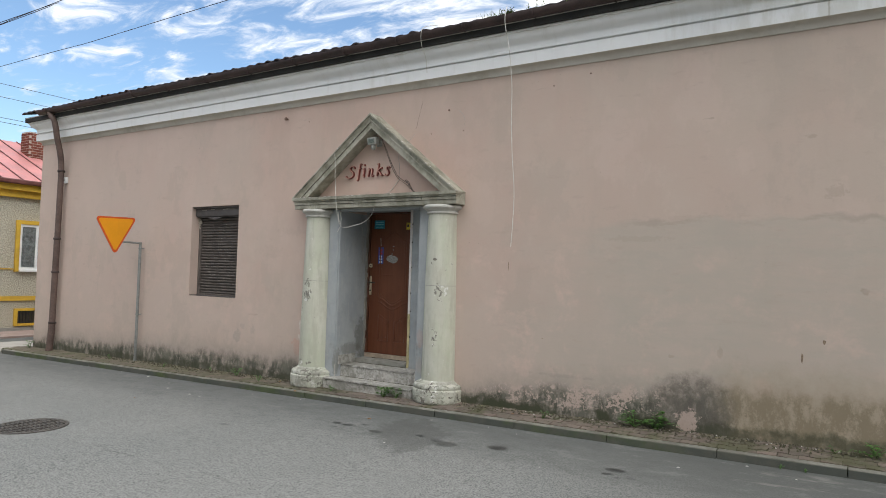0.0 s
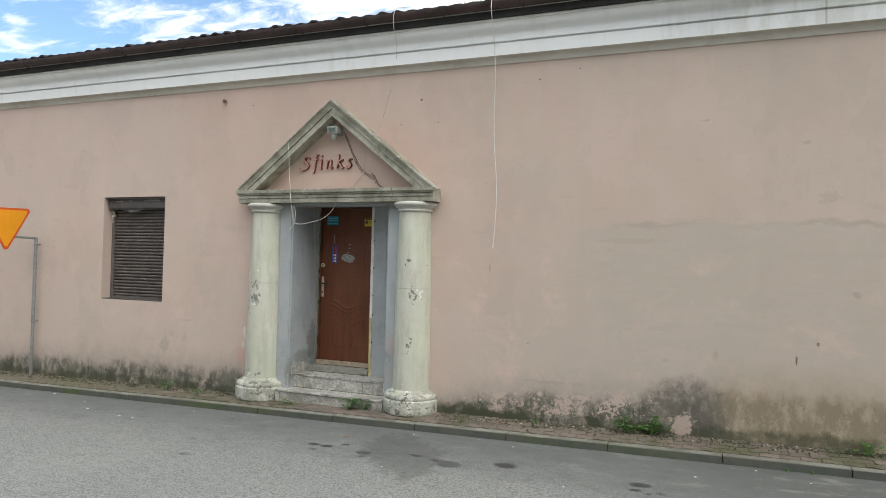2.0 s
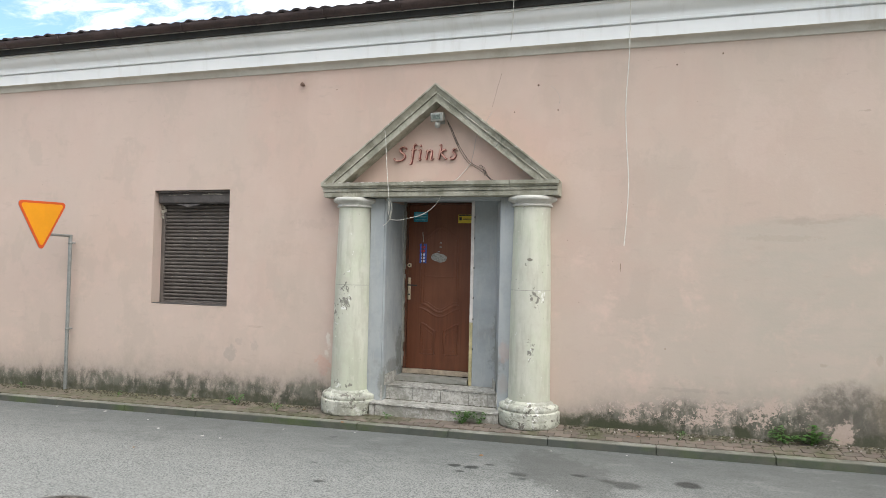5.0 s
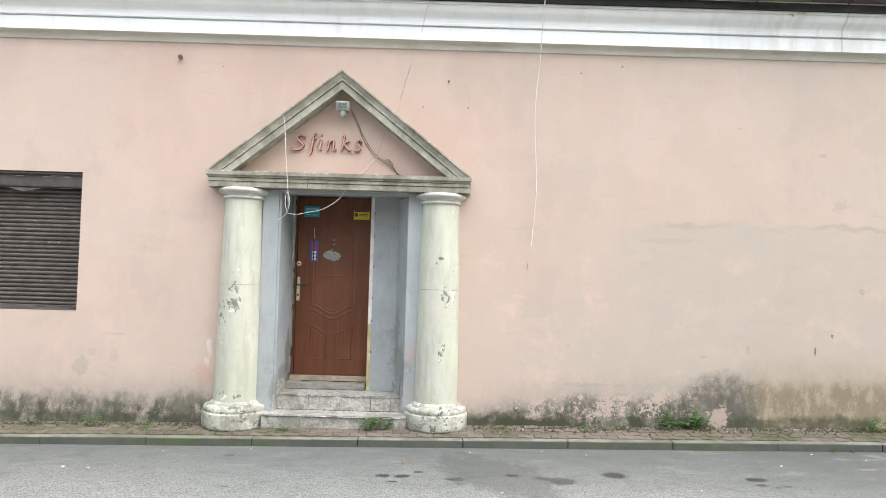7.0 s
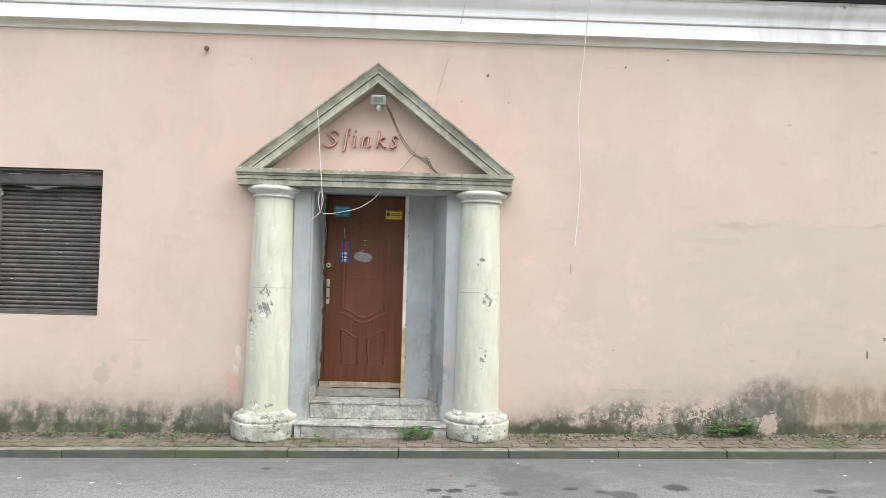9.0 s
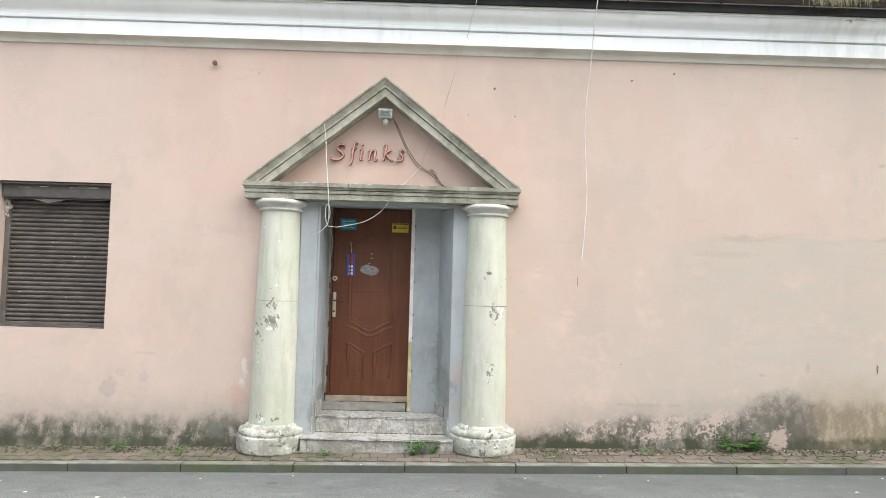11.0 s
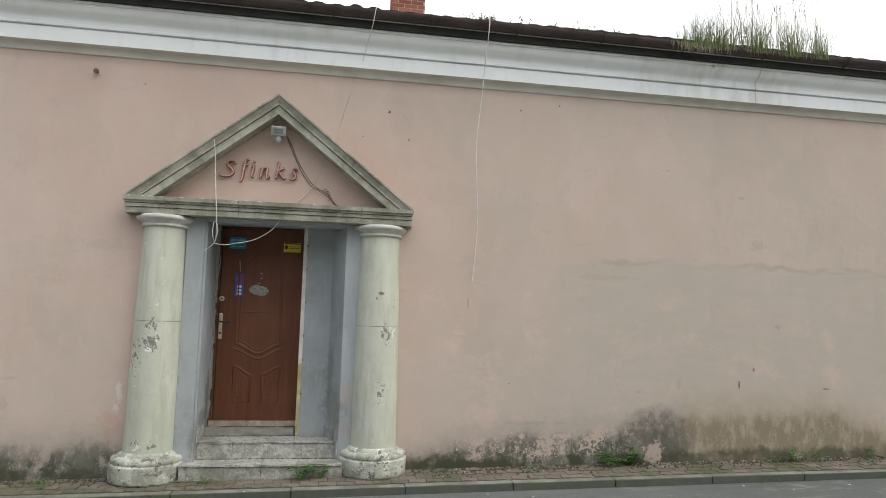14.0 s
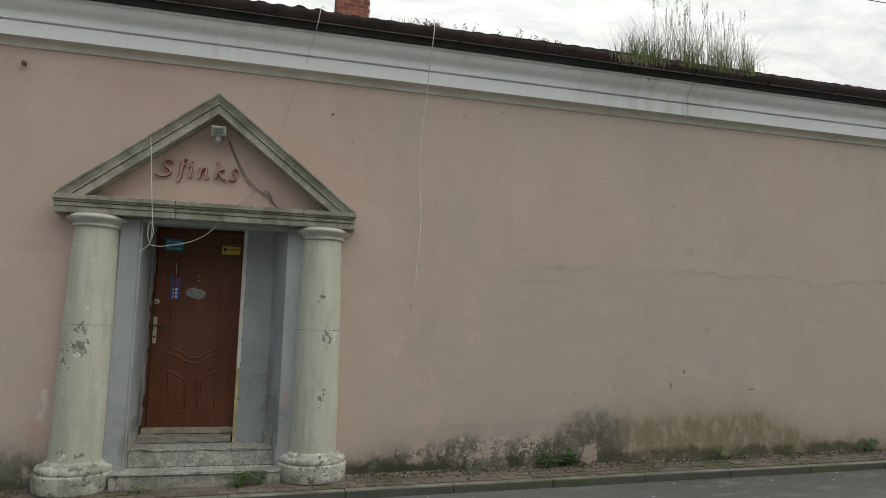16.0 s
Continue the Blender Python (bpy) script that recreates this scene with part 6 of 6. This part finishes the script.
for i, (x, y, s, n) in enumerate(((-7.02, 6.78, 0.145, 90), (-6.84, 6.80, 0.13, 50), (-7.88, 6.74, 0.09, 36), (-9.86, 6.84, 0.13, 54), (-9.25, 6.72, 0.10, 36), (-10.55, 6.9, 0.08, 27), (-3.86, 6.93, 0.16, 80), (-3.62, 6.95, 0.18, 110), (-4.82, 6.78, 0.09, 30),
                               (-1.75, 6.9, 0.15, 60), (-1.45, 6.93, 0.13, 50), (-0.75, 6.95, 0.10, 36), (0.35, 6.93, 0.17, 70), (-2.45, 6.47, 0.045, 40), (-2.25, 6.47, 0.04, 36), (-2.05, 6.92, 0.08, 27), (-13.3, 6.9, 0.1, 36), (-11.6, 6.8, 0.08, 27), (-16.1, 6.9, 0.16, 60))):
    build_weed(x, y, s, n, 100 + i)


def grass_blade(bm, base, h, lean, az, width, seg=5):
    """A thin tapering, bending stem made of narrow faces."""
    base = Vector(base)
    dirv = Vector((math.cos(az), math.sin(az), 0))
    side = Vector((-math.sin(az), math.cos(az), 0)) if abs(math.sin(az)) > 0.6 else Vector((1, 0, 0))
    prev = None
    tip = None
    for i in range(seg + 1):
        t = i / seg
        p = base + dirv * (lean * h * t * t) + Vector((0, 0, h * (t - 0.25 * abs(lean) * t * t)))
        wd = width * (1 - 0.85 * t) / 2
        cur = (bm.verts.new(p - side * wd), bm.verts.new(p + side * wd))
        if prev:
            bm.faces.new((prev[0], prev[1], cur[1], cur[0]))
        prev, tip = cur, p
    return tip, dirv


def build_roof_grass():
    r = random.Random(31)
    g = thing("roof_grass", (-2.33, 6.66, 4.46), "tall dry grass and green tufts growing in the gutter", "grass")
    dry, grn, head = B(), B(), B()
    for i in range(420):
        x = r.uniform(-0.85, 1.12) if r.random() < 0.3 else r.choice((-0.55, -0.3, -0.08, 0.1, 0.42, 0.55, 0.85)) + r.gauss(0, 0.07)
        env = max(0.3, 1 - (abs(x - 0.1) / 1.3) ** 2)
        h = r.uniform(0.25, 0.72) * env + 0.06
        tip, dv = grass_blade(dry, (x, r.uniform(-0.03, 0.08), 0), h, r.uniform(-0.55, 0.55), r.choice((0, math.pi)) + r.uniform(-0.5, 0.5), 0.005)
    for i in range(44):
        x = r.uniform(-0.45, 0.85)
        h = r.uniform(0.6, 1.0) * (1 - 0.25 * abs(x - 0.15))
        tip, dv = grass_blade(dry, (x, r.uniform(-0.02, 0.06), 0), h, r.uniform(-0.16, 0.16), r.uniform(-0.5, 0.5), 0.005)
        for k in range(16):
            t = k / 16
            b = tip - Vector((0, 0, 0.16 * t))
            an = r.uniform(0, 6.28)
            leaf_blade(head, b, b + Vector((0.016 * math.cos(an), 0.016 * math.sin(an), r.uniform(0.005, 0.03))), 0.009)
    for i in range(800):
        x = r.choice((r.gauss(-0.62, 0.12), r.gauss(-0.62, 0.12), r.gauss(-0.4, 0.1), r.gauss(0.08, 0.08), r.gauss(0.5, 0.06), r.gauss(0.85, 0.05), r.uniform(-0.8, 0.9)))
        h = r.uniform(0.1, 0.4) if x < -0.2 else r.uniform(0.12, 0.58)
        grass_blade(grn, (x, r.uniform(-0.05, 0.06), -0.01), h, r.uniform(-0.9, 0.9), r.uniform(0, 6.28), 0.0052)
    hang = B()
    for i in range(170):
        x = r.gauss(-0.66, 0.13)
        b = Vector((x, -0.04, 0.03))
        grass_blade(hang, b, -r.uniform(0.06, 0.15), r.uniform(-0.4, 0.4), -math.pi / 2 + r.uniform(-0.9, 0.9), 0.008, 4)
    for i in range(110):
        x = r.uniform(-0.35, 1.0)
        grass_blade(hang, Vector((x, -0.045, 0.02)), -r.uniform(0.03, 0.09), r.uniform(-0.5, 0.5), -math.pi / 2 + r.uniform(-1.0, 1.0), 0.005, 4)
    for nm, b, mt, lab in (("dry_stems", dry, STRAW, "dry straw stems"), ("green_blades", grn, GRASSGREEN, "green grass blades"), ("seed_heads", head, SEEDHEAD, "brown seed heads"), ("hanging_straw", hang, STRAW, "matted straw hanging over the gutter")):
        o = part(nm, b, mt, g, lab)
        o["kind"] = "stuff"


build_roof_grass()


def build_roof_sprig(x, n, h, seed, kind):
    r = random.Random(seed)
    g = thing("roof_weed", (x, 6.68, 4.47), "small weed growing out of the gutter", "weed", "weeds in the gutter")
    bm = B()
    for i in range(n):
        dx = r.gauss(0, 0.09 if kind == 0 else 0.05)
        hh = h * r.uniform(0.4, 1.0)
        tip, dv = grass_blade(bm, (dx, r.uniform(-0.03, 0.05), 0), hh, r.uniform(-0.6, 0.6), r.choice((0, math.pi)), 0.005)
        if kind == 1:
            for k in range(9):
                b = Vector((dx, 0, 0)).lerp(tip, 0.3 + 0.7 * k / 9)
                an = r.uniform(0, 6.28)
                leaf_blade(bm, b, b + Vector((0.03 * math.cos(an), 0.02 * math.sin(an), 0.012)), 0.014)
    part("blades", bm, GRASSGREEN, g)


for x, n, h, sd, kd in ((-5.55, 40, 0.16, 1, 0), (-5.35, 26, 0.14, 2, 1), (-4.98, 4, 0.2, 3, 1), (-4.62, 3, 0.12, 4, 1), (-4.32, 5, 0.24, 5, 1), (-4.12, 7, 0.15, 6, 1), (-3.97, 6, 0.12, 8, 1), (-3.2, 10, 0.3, 7, 0)):
    build_roof_sprig(x, n, h, sd, kd)


# ---- dry debris along the foot of the wall ----
def build_debris(name, label, x0, x1, n, seed, mat, ln, wd):
    r = random.Random(seed)
    bm = B()
    for i in range(n):
        x = r.uniform(x0, x1)
        y = min(W0 - 0.012, max(K1 + 0.02, W0 - 0.02 - abs(r.gauss(0, 0.10))))
        if -8.85 < x < -5.95 and y > 6.6:
            continue
        z = pav(x, y) + 0.004
        an, l = r.uniform(-0.9, 0.9), r.uniform(0.4, 1.0) * ln
        w = wd * r.uniform(0.5, 1.2)
        d, sd = Vector((math.cos(an), math.sin(an) * 0.6, r.uniform(-0.05, 0.25))), Vector((-math.sin(an), math.cos(an), 0))
        c0 = Vector((x, y, z))
        vs = [bm.verts.new(c0 + p) for p in (-d * l / 2 - sd * w / 2, d * l / 2 - sd * w / 2, d * l / 2 + sd * w / 2, -d * l / 2 + sd * w / 2, Vector((0, 0, w * 0.8)))]
        for a, b in ((0, 1), (1, 2), (2, 3), (3, 0)):
            bm.faces.new((vs[a], vs[b], vs[4]))
        bm.faces.new((vs[3], vs[2], vs[1], vs[0]))
    tagged(part(name, bm, mat), label, "debris", kind="stuff")


build_debris("straw_debris", "scattered dry straw and leaf bits on the pavement", -13.0, 2.5, 420, 61, STRAW, 0.06, 0.008)
build_debris("soil_debris", "dark crumbs of soil along the foot of the wall", -14.0, 2.5, 1500, 62, JOINT, 0.03, 0.022)
build_debris("plaster_debris", "pale flakes of fallen plaster by the wall", -5.9, -0.5, 46, 63, LITTERWHITE, 0.022, 0.012)


# ---- manhole, litter ----
def build_manhole(x, y):
    m = thing("manhole_cover", (x, y, road_z(x) + 0.001), "round cast-iron manhole cover set in the asphalt", "manhole cover")
    bm = B()
    lathe(bm, [(0.36, -0.03), (0.36, 0.008), (0.35, 0.012), (0.33, 0.012), (0.325, 0.004), (0.32, -0.02)], 48)
    part("ring", bm, IRON, m)
    bm = B()
    lathe(bm, [(0.322, -0.03), (0.322, 0.004), (0.318, 0.006)], 48)
    lid = part("lid", bm, IRON, m)
    me = mesh_of(box(B(), -0.02, 0.02, -0.02, 0.02, 0, 0.007, 0.0), "stud", IRON)
    for i in range(-5, 6):
        for j in range(-5, 6):
            if math.hypot(i, j) * 0.058 < 0.3:
                s = new("stud", me)
                s.parent = lid
                s.location = (i * 0.058, j * 0.058, 0.006)
    m.rotation_euler = (0, -math.atan(0.0165), 0.3)


build_manhole(-9.22, 3.58)

rng = random.Random(77)


def litter(x, y, s, mat, label, cat, i):
    r = random.Random(900 + i)
    bm = B()
    n = 6
    z = road_z(x) if y < K0 else pav(x, y)
    top = bm.verts.new((0, 0, s * 0.45))
    rim = [bm.verts.new((s * r.uniform(0.6, 1.1) * math.cos(6.283 * k / n), s * r.uniform(0.5, 1.0) * math.sin(6.283 * k / n), s * r.uniform(0.0, 0.25))) for k in range(n)]
    for k in range(n):
        bm.faces.new((top, rim[k], rim[(k + 1) % n]))
    bm.faces.new(rim[::-1])
    o = tagged(part(cat, bm, mat), label, cat, "litter on the road")
    o.location = (x, y, z - 0.001)


spots = [(-9.55, 5.78, 0.03), (-9.32, 5.76, 0.022), (-8.9, 6.3, 0.015), (-8.1, 6.4, 0.018), (-6.0, 6.35, 0.016), (-5.3, 6.42, 0.015), (-4.9, 6.3, 0.02), (-3.2, 6.0, 0.025), (-2.7, 6.4, 0.02), (-1.6, 6.3, 0.03), (-0.9, 6.2, 0.02), (-0.6, 6.45, 0.02), (-2.3, 6.2, 0.018), (-5.8, 5.2, 0.02), (-7.6, 4.9, 0.016), (-10.2, 5.9, 0.03), (-10.6, 6.2, 0.02), (-11.4, 6.4, 0.035), (-12.2, 6.45, 0.02), (-4.2, 5.3, 0.016), (-7.5, 6.5, 0.016)]
for i, (x, y, s) in enumerate(spots):
    litter(x, y, s * 0.75, LITTERWHITE, "scrap of pale litter lying on the asphalt", "litter", i)
for i, (x, y, s) in enumerate(((-6.61, 5.98, 0.035), (-8.3, 6.5, 0.03), (-8.95, 6.85, 0.03), (-5.2, 6.8, 0.03), (-9.9, 5.2, 0.02))):
    litter(x, y, s, DRYLEAF, "curled dry brown leaf on the ground", "leaf", 50 + i)


# ---- house across the side street ----
def build_neighbour():
    X, Y0, Y1, Z0 = -21.0, 2.0, 20.0, -0.42
    h = thing("neighbour_house", (X, 9.0, Z0), "low house with grey pebbledash, ochre trim and pink sheet roof", "house")
    o = Vector((X, 9.0, Z0))

    def bx(nm, x0, x1, y0, y1, z0, z1, mat, par=h, lab="", bev=0.0):
        return part(nm, box(B(), x0 - o.x, x1 - o.x, y0 - o.y, y1 - o.y, z0 - o.z, z1 - o.z, bev), mat, par, lab)

    bx("wall", X - 7, X, Y0, Y1, Z0 - 0.3, 3.2, PEBBLE, h, "grey pebbledash wall")
    bx("cornice", X - 7.1, X + 0.12, Y0 - 0.1, Y1 + 0.1, 3.2, 3.38, YELLOWPAINT, h, "ochre painted cornice")
    bx("cornice", X - 7.2, X + 0.24, Y0 - 0.2, Y1 + 0.2, 3.381, 3.56, YELLOWPAINT, h, "ochre painted cornice")
    bx("gutter", X + 0.2, X + 0.38, Y0 - 0.2, Y1 + 0.2, 3.54, 3.66, DARKRED, h, "dark red gutter", 0.03)
    bx("band", X, X + 0.05, Y0, Y1, 0.44, 0.56, YELLOWPAINT, h, "ochre painted band")
    bx("band", X, X + 0.03, Y0, 8.75, 1.27, 1.3, YELLOWPAINT, h)
    bx("plinth", X, X + 0.045, Y0, Y1, Z0 - 0.3, -0.28, CONCRETE, h)
    # roof with standing seams
    bm = B()
    pts = [(X + 0.36, 3.62), (X - 3.6, 5.28), (X - 7.5, 3.62), (X - 7.5, 3.56), (X + 0.36, 3.56)]
    a = [bm.verts.new((x - o.x, Y0 - 0.3 - o.y, z - o.z)) for x, z in pts]
    b = [bm.verts.new((x - o.x, Y1 + 0.3 - o.y, z - o.z)) for x, z in pts]
    bm.faces.new(a), bm.faces.new(b[::-1])
    for i in range(5):
        j = (i + 1) % 5
        bm.faces.new((a[i], a[j], b[j], b[i]))
    bmesh.ops.recalc_face_normals(bm, faces=bm.faces[:])
    roof_ = part("roof", bm, PINKROOF, h, "pink sheet-metal roof with standing seams")
    y = Y0
    while y < Y1:
        bm = B()
        tube(bm, [(X + 0.36 - o.x, y - o.y, 3.635 - o.z), (X - 3.6 - o.x, y - o.y, 5.295 - o.z)], 0.018, 5)
        part("seam", bm, DARKRED, roof_)
        y += 0.52
    for wy in (4.6, 8.78, 12.4, 16.2):
        w = thing("window", (0, wy + 0.09 - o.y, 1.27 - o.z), "", "")
        w.scale = (1, 0.8, 0.887)
        for key in ("label", "category"):
            if key in w:
                del w[key]
        w.parent = h
        for nm, ya, yb, za, zb in (("surround", -0.12, 0.0, -0.06, 1.5), ("surround", 1.1, 1.22, -0.06, 1.5), ("surround", 0.0, 1.1, 1.38, 1.5)):
            part(nm, box(B(), 0, 0.07, ya, yb, za, zb), YELLOWPAINT, w)
        part("sill", box(B(), 0, 0.12, 0.0, 1.1, -0.06, 0.0, 0.005), WHITEPVC, w)
        for ya, yb, za, zb in ((0, 0.075, 0, 1.38), (1.025, 1.1, 0, 1.38), (0.075, 1.025, 0, 0.075), (0.075, 1.025, 1.305, 1.38), (0.51, 0.59, 0.075, 1.305)):
            part("window_frame", box(B(), 0.002, 0.05, ya, yb, za, zb, 0.004), WHITEPVC, w)
        for ya, yb in ((0.075, 0.51), (0.59, 1.025)):
            part("pane", box(B(), 0.02, 0.024, ya, yb, 0.075, 1.305), GLASS, w)
        part("curtain", box(B(), 0.002, 0.008, 0.075, 1.025, 0.075, 1.305), CURTAIN, w)
    for wy in (8.86, 12.5):
        w = new("basement_window")
        w.parent = h
        w.location = (0, wy + 0.05 - o.y, -0.175 - o.z)
        w.scale = (1, 0.83, 0.81)
        for ya, yb, za, zb in ((-0.1, 0, -0.08, 0.5), (0.9, 1.0, -0.08, 0.5), (0, 0.9, 0.42, 0.5), (0, 0.9, -0.08, 0.0)):
            part("surround", box(B(), 0.0, 0.06, ya, yb, za, zb), YELLOWPAINT, w)
        part("dark_pane", box(B(), 0.002, 0.012, 0, 0.9, 0, 0.42), INK, w)
        for i in range(9):
            part("bar", box(B(), 0.014, 0.03, 0.08 + i * 0.092, 0.098 + i * 0.092, 0, 0.42), DARKMETAL, w)
    return h


build_neighbour()
build_chimney((-23.3, 10.22, 4.7), 0.5, 0.5, 0.72, "brown-red brick chimney on the neighbouring pink roof", DARKBRICK)
tagged(part("far_pavement", box(B(), -20.95, -19.6, 2, 20, -0.75, -0.365), PINKPAVE), "pale pavement strip before the neighbouring house", "pavement", kind="structure")
tagged(part("corner_paving", box(B(), -18.1, -16.6, 6.52, 7.9, -0.6, kerb_z(-17.0) - 0.03, 0.01), PALECONC), "worn pale paving at the house corner", "pavement", kind="structure")

# overhead lines
for pts in ([(-70, 10.45, 8.3), (-26.5, 10.45, 8.0), (-14.8, 10.45, 8.0), (40, 10.45, 8.6)], [(-70, 7.8, 7.8), (-20.3, 7.8, 7.5), (-17, 7.8, 7.5), (40, 7.8, 8.2)],
            [(-26.5, -40, 6.9), (-26.5, 10.5, 6.2), (-26.5, 60, 6.9)], [(-26.5, -40, 7.1), (-26.5, 10.5, 6.35), (-26.5, 60, 7.0)], [(-26.5, -40, 7.6), (-26.5, 10.5, 7.05), (-26.5, 60, 7.6)], [(-26.8, -40, 8.0), (-26.5, 10.5, 7.5), (-26.9, 60, 8.0)]):
    c = thing("power_line", pts[0], "thin dark overhead power line against the sky", "power line", "power lines")
    bm = B()
    tube(bm, [p - Vector(pts[0]) for p in smooth_path(pts, 8)], 0.0085, 5)
    part("wire", bm, BLACKCABLE, c)

# ---- kerb stones and pavers ----
kerb = tagged(new("kerb"), "mossy concrete kerb stones along the road", "kerb", kind="structure")
rng = random.Random(5)
SL = -math.atan(0.0165)
L = 1.03
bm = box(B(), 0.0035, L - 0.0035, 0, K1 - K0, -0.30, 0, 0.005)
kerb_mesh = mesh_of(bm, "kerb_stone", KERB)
i0 = -12
for i in range(i0, 12):
    x = -4.005 + i * L
    ob = new("kerb_stone", kerb_mesh)
    ob.parent = kerb
    ob.matrix_basis = pose(x, K0 + rng.uniform(-0.004, 0.004), kerb_z(x) + rng.uniform(-0.003, 0.003), 0, math.degrees(SL), rng.uniform(-0.15, 0.15))

ROWS_N, PL = 4, 0.168
depth = (W0 - K1) / ROWS_N
cross = math.atan2(pav(-6, W0) - pav(-6, K1), W0 - K1)


def paver_mesh(shift):
    """A paver with wavy long edges that fit its neighbours."""
    bm = B()
    g = 0.0028

    def wav(x):
        return 0.012 * math.sin(2 * math.pi * (x + shift) / PL)

    xs_ = [g + (PL - 2 * g) * k / 8 for k in range(9)]
    ring_ = [(x, wav(x) + g) for x in xs_] + [(x, depth + wav(x) - g) for x in xs_[::-1]]
    top = [bm.verts.new((x, y, 0)) for x, y in ring_]
    low = [bm.verts.new((x, y, -0.03)) for x, y in ring_]
    cxm, cym = PL / 2, depth / 2
    for v in top:
        v.co.x += (cxm - v.co.x) * 0.02
        v.co.y += (cym - v.co.y) * 0.04
    for k in range(9 - 1):
        bm.faces.new((top[k], top[k + 1], top[16 - k], top[17 - k]))
    n = len(top)
    for k in range(n):
        bm.faces.new((low[k], low[(k + 1) % n], top[(k + 1) % n], top[k]))
    bmesh.ops.recalc_face_normals(bm, faces=bm.faces[:])
    return mesh_of(bm, "paver", PAVER)


pm = [paver_mesh(0.0), paver_mesh(PL / 2)]
rest = B()
for r_ in range(ROWS_N):
    y = K1 + 0.004 + r_ * depth
    x = -16.6 + (PL / 2 if r_ % 2 else 0)
    while x < 7.5:
        at = pose(x, y, pav(x, y) + rng.uniform(-0.003, 0.003), math.degrees(cross) + rng.uniform(-0.6, 0.6), math.degrees(SL) + rng.uniform(-0.5, 0.5), rng.uniform(-0.6, 0.6))
        if -11.2 < x < 1.0:
            ob = new("paver", pm[r_ % 2])
            ob.parent = pavement
            ob.matrix_basis = at
        else:
            n0 = len(rest.verts)
            rest.from_mesh(pm[r_ % 2])
            rest.verts.ensure_lookup_table()
            for v in rest.verts[n0:]:
                v.co = at @ v.co
        x += PL
tagged(part("far_pavers", rest, PAVER, pavement), kind="stuff")
